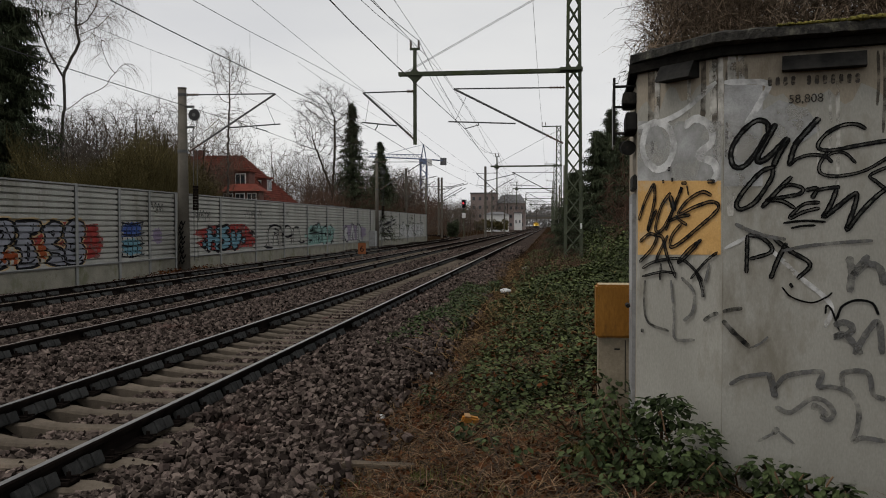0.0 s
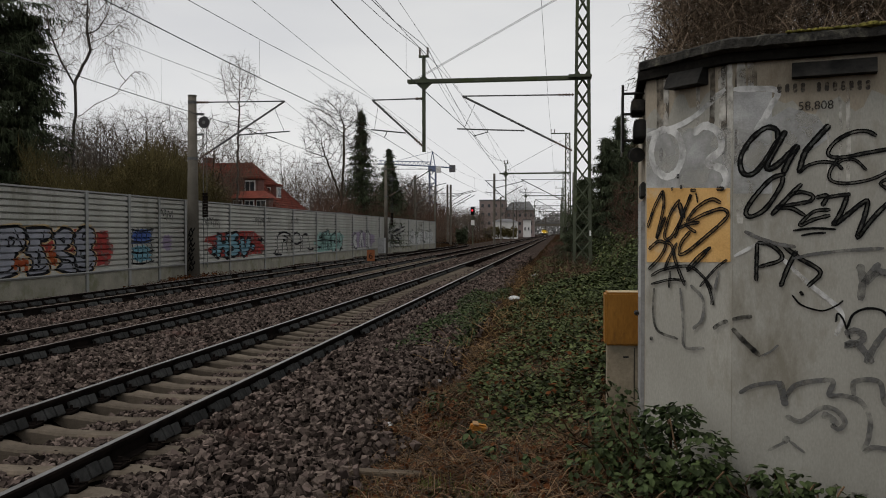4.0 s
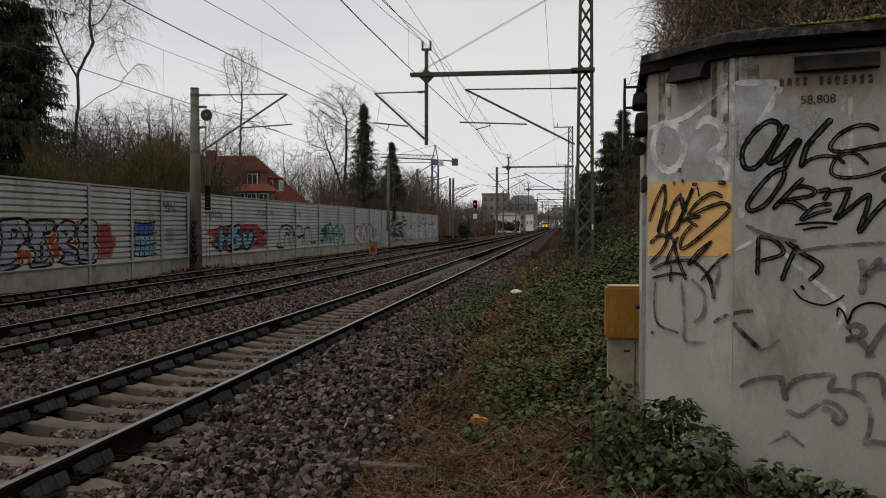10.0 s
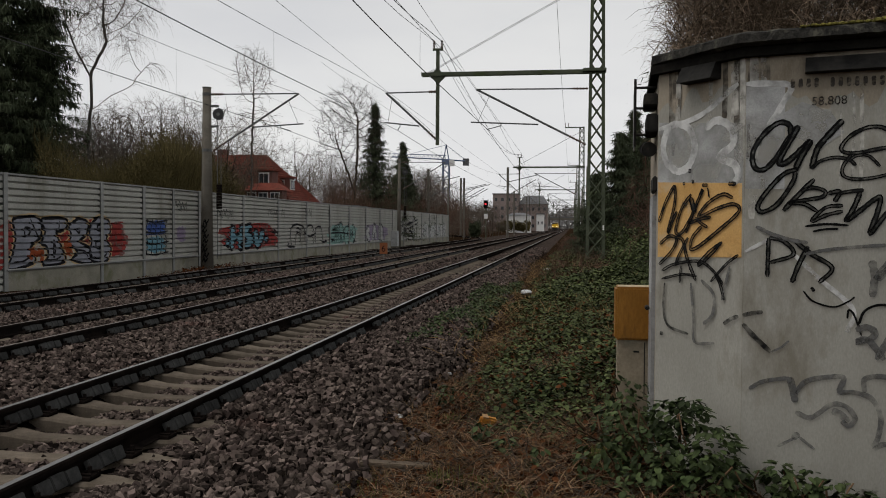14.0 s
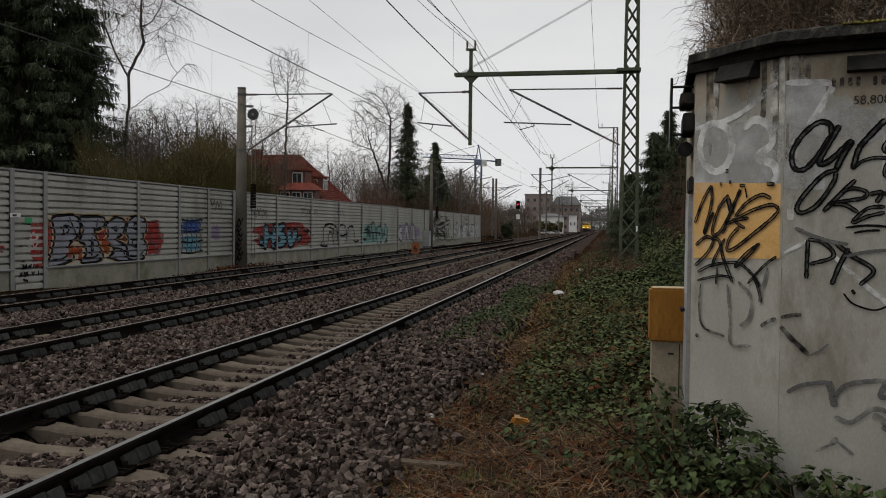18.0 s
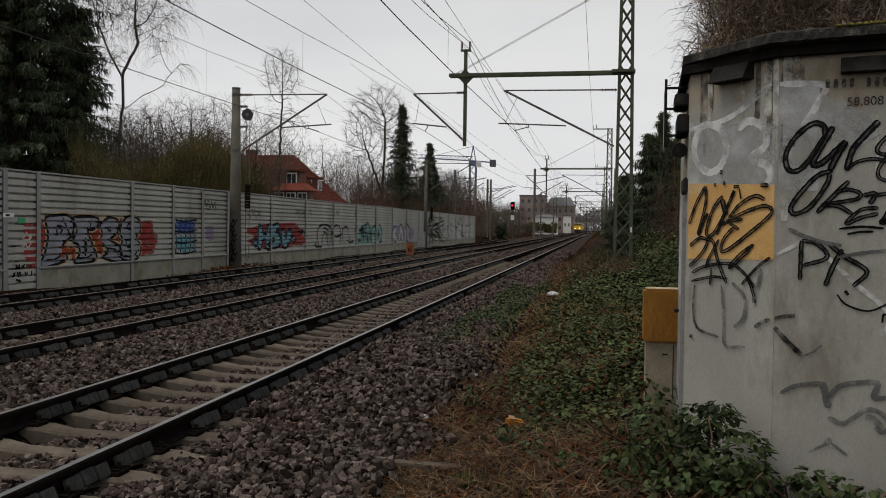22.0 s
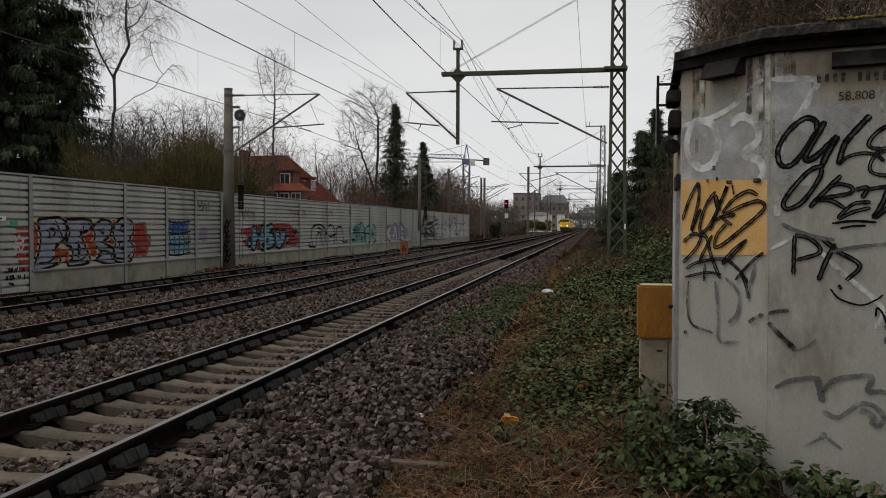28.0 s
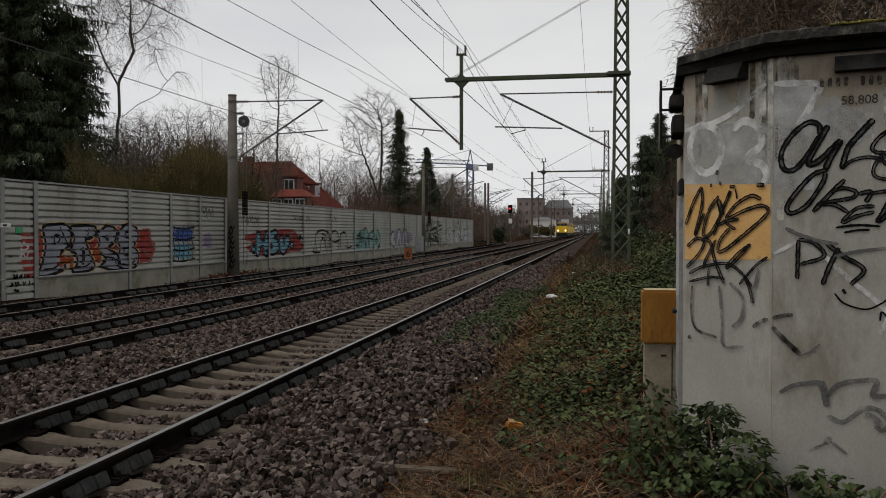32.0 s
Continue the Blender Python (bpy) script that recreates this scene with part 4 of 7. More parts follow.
leaves("bramble_patch", "low dark green bramble leaves over the bank", M_BRAMBLE, 52000, bank_spots(1.9, 7, 6, 20, 1.0, 0.5), 0.046, 0.65, "bramble")
def verge_spots(rng, n):
    """Low creeping growth on the foot of the ballast."""
    x, y = rng.uniform(0.85, 2.2, n), rng.uniform(11, 26, n)
    keep = bump(x * 2.2, y * 0.9 + 1) * smooth(0.8, 1.3, x) * smooth(11, 14.5, y + 1.5 * np.sin(x * 3)) * smooth(2.2, 1.8, x) > 0.08 + 0.3 * rng.random(n)
    x, y = x[keep], y[keep]
    return np.stack([x, y, ground_z(x, y) + 0.05 + 0.09 * rng.random(len(x))], 1)


leaves("creeping_ivy", "creeping ivy spreading over the ballast edge", M_IVY, 46000, verge_spots, 0.05, 0.7, "ivy")
leaves("bramble_patch", "low dark green bramble leaves over the far bank", M_BRAMBLE, 60000, bank_spots(2.2, 7.5, 18, 50), 0.075, 0.65, "bramble")
STRAND = ([(-0.5, 0, 0), (0.5, 0, 0), (0.45, 0.35, 0.09), (-0.45, 0.35, 0.09), (0.35, 0.7, 0.1), (-0.35, 0.7, 0.1), (0.1, 1, 0.03), (-0.1, 1, 0.03)], [(0, 1, 2, 3), (3, 2, 4, 5), (5, 4, 6, 7)])


def strands(name, label, material, n, x0, x1, y0, y1, length, width, tilt, lift, category, edge=True, power=1.4):
    x, y = RNG.uniform(x0, x1, n), y0 + (y1 - y0) * RNG.random(n) ** power
    keep = (x > verge(y) + RNG.normal(0, 0.15, n)) if edge else np.ones(n, bool)
    keep &= ~((x > 4.15) & (y > 5.0) & (y < 7.3)) & ~((x > 4.6) & (y > 4.7) & (y < 7.3))
    x, y = x[keep], y[keep]
    n = len(x)
    pos = np.stack([x, y, ground_z(x, y) + mound(x, y) * 0.6 * RNG.random(n) + lift * RNG.random(n) + 0.005], 1)
    ln = length * RNG.uniform(0.4, 1.4, n)
    me = scatter(name, STRAND, pos, np.stack([width * RNG.uniform(0.6, 1.5, n), ln, ln], 1), turns(n, tilt, RNG), material)
    return tagged(new(name, me), label, category, kind="stuff")


strands("dry_grass", "tangle of dry brown stems and grass on the bank", M_DRY, 26000, 1.3, 6, 3.6, 12, 0.12, 0.0042, 0.4, 0.06, "dry grass")
strands("dry_grass", "tangle of dry brown stems and grass on the far bank", M_DRY, 12000, 1.2, 6, 11, 45, 0.4, 0.01, 0.6, 0.1, "dry grass")
strands("dead_grass", "tangle of long dead stems on the bank", M_STEM, 34000, 1.4, 6, 3.8, 14, 0.19, 0.0048, 0.35, 0.06, "dead stems")
strands("dark_twigs", "thin dark twigs lying over the ballast edge", M_BARK, 12000, 1.2, 4.2, 4.0, 13, 0.2, 0.0045, 0.7, 0.07, "twigs", False)


def litter_spots(rng, n):
    x, y = rng.uniform(1.5, 6, n), 3.2 + 9 * rng.random(n) ** 1.3
    keep = (x > verge(y) + 0.05 + rng.normal(0, 0.2, n)) & ~((x > 4.0) & (y > 4.6))
    x, y = x[keep], y[keep]
    return np.stack([x, y, ground_z(x, y) + 0.01 + 0.05 * rng.random(len(x))], 1)


def drift_spots(rng, n):
    p = bank_spots(1.6, 6, 6, 16)(rng, n)
    p[:, 2] += 0.01
    return p


leaves("leaf_litter", "brown fallen leaves caught in the brambles", M_LITTER, 2200, drift_spots, 0.05, 0.7, "leaf litter")
leaves("leaf_litter", "fallen brown leaves among dry stems", M_LITTER, 26000, litter_spots, 0.045, 0.8, "leaf litter")


def barrier_foot(rng, n):
    x, y = rng.uniform(-12.2, -11.3, n), rng.uniform(27, 44, n)
    keep = rng.random(n) < 0.25 + 0.75 * np.exp(-((y - 33.5) / 1.6) ** 2)
    x, y = x[keep], y[keep]
    return np.stack([x, y, ground_z(x, y) + 0.02 + 0.14 * rng.random(len(x)) ** 2], 1)


leaves("leaf_litter", "brown leaves drifted against the barrier foot", M_LITTER, 2600, barrier_foot, 0.08, 0.8, "leaf litter")


def grass_tuft(x, y, n, spread, length):
    g = RNG
    px, py = x + g.normal(0, spread, n), y + g.normal(0, spread * 0.7, n)
    pos = np.stack([px, py, ground_z(px, py)], 1)
    r = turns(n, 0.45, g) @ np.array([[1, 0, 0], [0, 0, -1], [0, 1, 0]])[None]
    ln = length * 1.6 * g.uniform(0.5, 1.3, n)
    me = scatter("grass_tuft", STRAND, pos, np.stack([np.full(n, 0.006), ln, ln], 1), r, M_GRASS)
    return tagged(new("grass_tuft", me), "tuft of fresh green grass among dead leaves", "grass", "grass tufts", "stuff")


for x, y, n, sp, ln in ((2.2, 5.2, 110, 0.14, 0.05), (2.68, 5.4, 160, 0.06, 0.06), (3.2, 5.1, 90, 0.08, 0.05), (3.72, 5.65, 200, 0.05, 0.07), (2.05, 5.55, 90, 0.12, 0.05), (2.95, 5.3, 90, 0.06, 0.05), (2.45, 7.6, 110, 0.06, 0.05)):
    grass_tuft(x, y, n, sp, ln)

# behind the mast and over the hut
for x, y, h, s in ((5.7, 40, 6.2, 31), (6.5, 43, 7.6, 32), (5.0, 45, 4.7, 33), (4.9, 52, 5.0, 36), (7.2, 52, 7.6, 34), (6.6, 36, 5.6, 35)):
    conifer("fir_tree", "dense dark evergreen beside the bank", (x, y, -0.2), h, 2.0, s, 20000, 0.35, 0.03, 0.22, 0.15)
for i in range(22):
    y = 17 + i * 2.6
    c = copy_thing(SHRUBS[(2, 2, 0)[i % 3]], pose(5.4 + rs.random() * 1.8 + 0.015 * y, y, -0.2, 0, 0, rs.uniform(0, 360)))
    k = rs.uniform(0.7, 1.0)
    c.scale = (k, k, k * 1.05)
    c["label"] = "reddish leafless bush on the bank"
strands("shrub_stems", "low reddish bare shoots along the bank", M_TWIG_R, 5500, 2.7, 4.8, 24, 110, 0.6, 0.012, 1.25, 0.25, "shoots", False, 1.3)
leaf_mass("ivy_thicket", "dark green ivy growing over the bushes", M_BRAMBLE, 20000, hedge_spots(4.9, 7.6, 17, 48, 1.7), 0.085, RNG)


# ballast stones
def stone_template():
    """Crushed stones: a cube knocked out of shape, and a simpler chip."""
    g = np.random.default_rng(2)
    v = np.array([(x, y, z) for x in (-0.5, 0.5) for y in (-0.5, 0.5) for z in (-0.5, 0.5)]) * g.uniform(0.45, 1.05, (8, 3))
    f = [(0, 1, 3), (0, 3, 2), (4, 6, 7), (4, 7, 5), (0, 4, 5), (0, 5, 1), (2, 3, 7), (2, 7, 6), (0, 2, 6), (0, 6, 4), (1, 5, 7), (1, 7, 3)]
    octa = np.array([(0.5, 0.1, 0), (-0.5, 0, 0.1), (0, 0.45, -0.1), (0.1, -0.5, 0), (0.05, 0, 0.4), (0, 0.1, -0.4)])
    of = [(0, 2, 4), (2, 1, 4), (1, 3, 4), (3, 0, 4), (2, 0, 5), (1, 2, 5), (3, 1, 5), (0, 3, 5)]
    return (v, f), (octa, of)


STONE, CHIP = stone_template()


def on_sleeper_row(y):
    return np.abs(((y + 0.3 + SLEEPER_AT - 0.25) % 0.6) - 0.3) < 0.12


def stones(label, n, x0, x1, y0, y1, size, template, power=1.0, heap=0.0):
    g = RNG
    x, y = g.uniform(x0, x1, n), y0 + (y1 - y0) * g.random(n) ** power
    keep = x < verge(y) + 0.02 + g.normal(0, 0.14, n)
    for c in TRACKS:
        near_rail = np.minimum(np.abs(x - c - 0.75), np.abs(x - c + 0.75)) < 0.1
        on_sleeper = (np.abs(((y + 0.3 + SLEEPER_AT - 0.25) % 0.6) - 0.3) < 0.12) & (np.abs(x - c) < (0.7 if c > -2 else 0.3))
        if c > -2:
            on_sleeper |= on_sleeper_row(y) & (x > c + 0.7) & (x < c + 1.32) & (y < 7.4)
        keep &= ~near_rail & ~(on_sleeper & (g.random(n) < (np.clip(0.975 - 0.05 * (y - 11), 0.35, 0.975) if c > -2 else 0.8)))
    x, y = x[keep], y[keep]
    n = len(x)
    h = np.where(np.abs(x - TRACKS[0]) < 0.68, heap * 0.4, heap)
    for c in TRACKS:
        for r in (c - 0.75, c + 0.75):
            h = np.where((x > r) & (x < r + (0.42 if r != 0 else 0.16)), heap * 0.12, h)
    h = np.where((x > 0.05) & (x < 0.62) & (y < 7.5), heap * 0.15, h)
    z = ground_z(x, y) + h * g.random(n) ** 1.5 + 0.01
    s = size * g.uniform(0.55, 1.5, n)
    me = scatter("ballast_stones", template, np.stack([x, y, z], 1), np.stack([s * g.uniform(0.8, 1.4, n), s, s * g.uniform(0.6, 1, n)], 1), turns(n, math.pi, g), M_STONE)
    return tagged(new("ballast_stones", me), label, "ballast", kind="stuff")


SLEEPER_AT = 0.05
stones("loose grey-brown ballast stones beside the near rails", 82000, -3.6, 2.4, 4, 13, 0.051, STONE, 1.35, 0.12)
stones("loose grey-brown ballast stones between the tracks", 110000, -8.0, 2.2, 12, 30, 0.08, CHIP, 1.35, 0.1)
stones("loose grey-brown ballast stones between the tracks", 45000, -8.0, -3.4, 7, 14, 0.065, STONE, 1.0, 0.06)
stones("loose grey-brown ballast stones along the far tracks", 36000, -11.2, 2.0, 28, 75, 0.11, CHIP, 1.3, 0.04)
stones("grey gravel along the track by the barrier", 26000, -11.2, -7.0, 12, 34, 0.055, CHIP, 1.2, 0.03)
sleepers_of(TRACK_1, 3.85 - SLEEPER_AT, 46, True, (4,))
sleepers_of(TRACK_2, 7.45 - SLEEPER_AT, 62, True, (8,))
sleepers_of(TRACK_3, 11.65 - SLEEPER_AT, 64, True, (3, 9))

# ---- paint on hut and barrier ----
M_BLACK = mat("black_spray_paint", (0.003, 0.003, 0.003), (0.009, 0.009, 0.009), 9, 0.8, 0.1, fine=90, spec=0.05)
M_GREY = mat("faded_grey_spray", (0.07, 0.07, 0.068), (0.13, 0.127, 0.122), 7, 0.85, 0.1, fine=90, grain=0.5, spec=0.1)
M_WHITE = mat("thin_white_paint", (0.5, 0.5, 0.485), (0.62, 0.61, 0.59), 5, 0.8, 0.1, fine=90, grain=0.3)
M_PALE = mat("pale_grey_overpaint", (0.34, 0.34, 0.332), (0.44, 0.44, 0.43), 4, 0.85, 0.2, fine=90, grain=0.3, stain=(0.5, 0.49, 0.475), stain_scale=2.2, stain_at=0.56, spec=0.1)
M_YELLOW = mat("faded_orange_paint", (0.5, 0.29, 0.1), (0.62, 0.39, 0.16), 2.5, 0.8, 0.15, fine=80, grain=0.25, stain=(0.5, 0.38, 0.24), stain_scale=3.4, stain_at=0.56, spec=0.1)
M_DRIP = mat("pale_lime_streaks", (0.4, 0.38, 0.34), (0.52, 0.5, 0.45), 6, 0.9, 0.2, stretch=(4, 4, 0.6))


def worn(m, scale, at, soft):
    """Lets the wall show through a paint where the spray was thin."""
    n, k = m.node_tree.nodes, m.node_tree.links
    tc, nz, mr = n.new("ShaderNodeTexCoord"), n.new("ShaderNodeTexNoise"), n.new("ShaderNodeMapRange")
    nz.inputs["Scale"].default_value, nz.inputs["Detail"].default_value = scale, 6
    mr.inputs["From Min"].default_value, mr.inputs["From Max"].default_value = at - soft, at + soft
    k.new(tc.outputs["Object"], nz.inputs["Vector"])
    k.new(nz.outputs["Fac"], mr.inputs["Value"])
    k.new(mr.outputs["Result"], n["Principled BSDF"].inputs["Alpha"])


M_THIN = mat("thin_black_spray", (0.008, 0.008, 0.008), (0.03, 0.03, 0.029), 9, 0.8, 0.1, fine=90, spec=0.05)
M_STREAK = mat("dark_rain_streaks", (0.05, 0.042, 0.032), (0.1, 0.085, 0.066), 6, 0.9, 0.2, stretch=(4, 4, 0.6))
worn(M_BLACK, 30, 0.26, 0.06)
worn(M_THIN, 22, 0.43, 0.2)
worn(M_STREAK, 11, 0.48, 0.16)
worn(M_GREY, 14, 0.44, 0.18)
worn(M_WHITE, 9, 0.42, 0.16)
worn(M_PALE, 3.5, 0.46, 0.16)
worn(M_YELLOW, 6, 0.3, 0.06)
worn(M_DRIP, 9, 0.5, 0.12)
FACES = {"A": ((4.498, 5.165), (6.81, 4.51)), "B": ((4.055, 5.684), (4.498, 5.165)), "C": ((4.137, 7.135), (4.055, 5.684))}
LAYER = {"n": 0}


def wall_frame(face):
    """The pose of a hut wall: x along it, y up, z out of it."""
    p, q = (Vector((*c, 0)) for c in FACES[face])
    e = (q - p).normalized()
    n = Vector((e.y, -e.x, 0))
    return Matrix(((e.x, 0, n.x, p.x), (e.y, 0, n.y, p.y), (0, 1, 0, 0), (0, 0, 0, 1)))


def ribbon(bm, pts, width, z, rough=0.0, seed=1):
    """A painted line through points (u, v), rounded at corners and ends."""
    rng = random.Random(seed)
    p = [Vector((*c, 0)) for c in pts]
    p = [p[0] * 2 - p[1]] + p + [p[-1] * 2 - p[-2]]
    line = []
    for i in range(1, len(p) - 2):
        for k in range(6):
            t = k / 6
            a, b, c, d = p[i - 1], p[i], p[i + 1], p[i + 2]
            line.append(0.5 * ((2 * b) + (c - a) * t + (2 * a - 5 * b + 4 * c - d) * t * t + (3 * b - a - 3 * c + d) * t ** 3))
    line.append(p[-2])
    rows = []
    for i, c in enumerate(line):
        d = (line[min(i + 1, len(line) - 1)] - line[max(i - 1, 0)]).normalized()
        s = Vector((-d.y, d.x, 0)) * width / 2 * (0.55 if i in (0, len(line) - 1) else 1.0) * (1 + rng.uniform(-rough, rough))
        rows.append((bm.verts.new((c.x + s.x, c.y + s.y, z)), bm.verts.new((c.x - s.x, c.y - s.y, z))))
    for a, b in zip(rows, rows[1:]):
        bm.faces.new((a[0], a[1], b[1], b[0]))
    return bm


def on_wall(name, bm, face, material, label):
    m = Matrix.Translation((-5.5, -6, 0.3)) @ wall_frame(face)
    bmesh.ops.transform(bm, matrix=m, verts=bm.verts)
    return part(name, bm, material, HUT_OB, label)


def split_core(bm):
    """Divides a painted line lengthwise: two full edges and a thinner core."""
    for f in list(bm.faces):
        a, b, c, d = f.verts
        q = [bm.verts.new(p.co.lerp(r.co, t)) for p, r in ((a, b), (d, c)) for t in (0.3, 0.66)]
        for vs, k in (((a, q[0], q[2], d), 0), ((q[0], q[1], q[3], q[2]), 1), ((q[1], b, c, q[3]), 0)):
            bm.faces.new(vs).material_index = k
        bm.faces.remove(f)


def stroke(face, width, material, pts):
    LAYER["n"] += 1
    bm = ribbon(bmesh.new(), pts, width, 0.003 + LAYER["n"] * 0.00012, 0.12, LAYER["n"])
    two = material is M_BLACK and width > 0.015
    if two:
        split_core(bm)
    ob = on_wall("paint_stroke", bm, face, material, "")
    if two:
        ob.data.materials.append(M_THIN)
    return ob


def patch(face, material, pts):
    LAYER["n"] += 1
    bm = bmesh.new()
    bm.faces.new([bm.verts.new((u, v, 0.0025 + LAYER["n"] * 0.00012)) for u, v in pts])
    return on_wall("paint_patch", bm, face, material, "")


COAT_TOP = random.Random(4)
for f, u0, u1, v_at in (("B", 0.0, 0.682, 2.5), ("A", 0.0, 2.4, 2.36)):
    n = int((u1 - u0) / 0.04)
    top = [(u0 + (u1 - u0) * i / n, v_at - 0.1 * (f == "B") * (1 - i / n) + 0.05 * math.sin(i * 1.1) + COAT_TOP.uniform(-0.035, 0.035)) for i in range(n + 1)]
    patch(f, M_COAT, [(u0, -0.1), (u1, -0.1)] + top[::-1])
for u, v0, v1, w, f in ((0.1, 2.2, 2.68, 0.02, "B"), (0.13, 2.1, 2.68, 0.024, "B"), (0.175, 2.32, 2.68, 0.02, "B"), (0.53, 2.28, 2.68, 0.03, "B"), (0.615, 1.95, 2.68, 0.035, "B"), (0.03, 2.0, 2.68, 0.04, "A"), (0.075, 2.12, 2.68, 0.03, "A"), (0.11, 2.3, 2.68, 0.02, "A"), (0.8, 2.3, 2.6, 0.012, "A"), (0.83, 2.15, 2.6, 0.012, "A")):
    stroke(f, w * 1.3, M_STREAK, [(u, v1), (u + 0.006, (v0 + v1) / 2), (u, v0)])
for u, v0, v1, w, f in ((0.42, 2.1, 2.68, 0.03, "B"), (0.6, 2.0, 2.68, 0.05, "B"), (0.655, 1.95, 2.7, 0.04, "B"), (0.04, 1.7, 2.68, 0.05, "A"), (0.09, 2.2, 2.68, 0.03, "A"), (0.165, 2.3, 2.68, 0.04, "B"), (0.56, 1.9, 2.45, 0.015, "A"), (0.6, 1.75, 2.45, 0.02, "A"), (0.5, 1.9, 2.3, 0.012, "A")):
    stroke(f, w, M_DRIP, [(u, v1), (u + 0.008, (v0 + v1) / 2), (u, v0)])
patch("B", M_YELLOW, [(0.012, 1.455), (0.671, 1.474), (0.667, 1.908), (0.009, 1.938)])
patch("B", M_PALE, [(0.009, 1.938), (0.671, 1.908), (0.668, 2.255), (0.007, 2.323)])
patch("A", M_PALE, [(0.004, 1.874), (0.215, 1.87), (0.21, 2.453), (-0.0, 2.467)])
patch("A", M_PALE, [(0.2, 2.3), (0.3, 2.36), (0.45, 2.3), (0.52, 2.18), (0.4, 2.1), (0.27, 2.16)])
stroke("B", 0.034, M_WHITE, [(0.01, 2.28), (0.34, 2.33), (0.63, 2.49)])
stroke("A", 0.034, M_WHITE, [(-0.0, 2.48), (0.23, 2.46), (0.2, 2.36), (0.12, 2.22)])
stroke("B", 0.048, M_WHITE, [(0.18, 2.3), (0.25, 2.27), (0.29, 2.22), (0.31, 2.14), (0.29, 2.07), (0.25, 2.02), (0.18, 2.0), (0.12, 2.03), (0.07, 2.08), (0.05, 2.16), (0.07, 2.24), (0.11, 2.29), (0.18, 2.3)])
stroke("B", 0.048, M_WHITE, [(0.39, 2.25), (0.48, 2.29), (0.58, 2.24), (0.6, 2.14), (0.5, 2.07), (0.61, 2.02), (0.64, 1.95), (0.61, 1.91)])
stroke("A", 0.025, M_WHITE, [(0.26, 1.51), (0.41, 1.36), (0.58, 1.2), (0.55, 1.07)])
stroke("A", 0.022, M_WHITE, [(0.01, 1.51), (0.16, 1.59), (0.22, 1.58)])
stroke("A", 0.032, M_BLACK, [(0.243, 2.172), (0.237, 2.23), (0.185, 2.249), (0.124, 2.21), (0.072, 2.147), (0.041, 2.076), (0.048, 2.007), (0.079, 1.98), (0.126, 1.998), (0.186, 2.077), (0.243, 2.179)])
stroke("A", 0.035, M_BLACK, [(0.285, 2.228), (0.246, 2.156), (0.196, 2.061), (0.187, 2.013), (0.232, 2.027), (0.307, 2.099), (0.351, 2.145)])
stroke("A", 0.039, M_BLACK, [(0.351, 2.145), (0.31, 2.073), (0.269, 1.978)])
stroke("A", 0.035, M_BLACK, [(0.511, 2.249), (0.468, 2.201), (0.41, 2.133), (0.381, 2.087), (0.353, 1.982)])
stroke("A", 0.021, M_BLACK, [(0.353, 1.982), (0.397, 2.022), (0.47, 2.042), (0.542, 2.03), (0.58, 1.995)])
stroke("A", 0.024, M_BLACK, [(0.747, 2.175), (0.697, 2.203), (0.626, 2.2), (0.55, 2.159), (0.507, 2.104), (0.516, 2.072), (0.579, 2.064), (0.698, 2.084), (0.831, 2.104), (0.918, 2.107)])
stroke("A", 0.018, M_BLACK, [(0.542, 2.018), (0.58, 2.048), (0.642, 2.046), (0.699, 1.988)])
stroke("A", 0.021, M_BLACK, [(0.556, 2.058), (0.514, 1.987), (0.523, 1.936), (0.601, 1.919), (0.728, 1.941), (0.832, 1.999), (0.892, 2.047)])
stroke("A", 0.029, M_BLACK, [(0.287, 1.984), (0.209, 1.954), (0.13, 1.867), (0.081, 1.793), (0.075, 1.754), (0.106, 1.74), (0.18, 1.785), (0.258, 1.907), (0.272, 1.965)])
stroke("A", 0.029, M_BLACK, [(0.371, 1.924), (0.3, 1.848), (0.21, 1.746)])
stroke("A", 0.025, M_BLACK, [(0.3, 1.855), (0.36, 1.876), (0.425, 1.856), (0.413, 1.824), (0.324, 1.806), (0.24, 1.791), (0.319, 1.784), (0.39, 1.741)])
stroke("A", 0.028, M_BLACK, [(0.442, 1.843), (0.501, 1.851), (0.475, 1.795)])
stroke("A", 0.024, M_BLACK, [(0.519, 1.775), (0.431, 1.763), (0.361, 1.687), (0.438, 1.722), (0.519, 1.743)])
stroke("A", 0.025, M_BLACK, [(0.495, 1.842), (0.559, 1.853), (0.621, 1.859)])
stroke("A", 0.029, M_BLACK, [(0.604, 1.849), (0.574, 1.765), (0.537, 1.693), (0.594, 1.736), (0.667, 1.801), (0.704, 1.817), (0.688, 1.729), (0.655, 1.62), (0.73, 1.723), (0.801, 1.803), (0.88, 1.869)])
stroke("A", 0.021, M_BLACK, [(0.879, 1.974), (0.77, 1.921), (0.801, 1.883), (0.867, 1.823)])
stroke("A", 0.014, M_BLACK, [(0.326, 1.658), (0.438, 1.671), (0.549, 1.664)])
stroke("A", 0.013, M_BLACK, [(0.368, 1.629), (0.43, 1.642), (0.497, 1.645)])
stroke("A", 0.025, M_BLACK, [(0.135, 1.59), (0.133, 1.485), (0.131, 1.367)])
stroke("A", 0.025, M_BLACK, [(0.135, 1.59), (0.206, 1.577), (0.264, 1.525), (0.255, 1.486), (0.145, 1.449)])
stroke("A", 0.028, M_BLACK, [(0.279, 1.568), (0.369, 1.497), (0.47, 1.425), (0.403, 1.341)])
stroke("A", 0.028, M_BLACK, [(0.345, 1.545), (0.298, 1.442), (0.262, 1.337)])
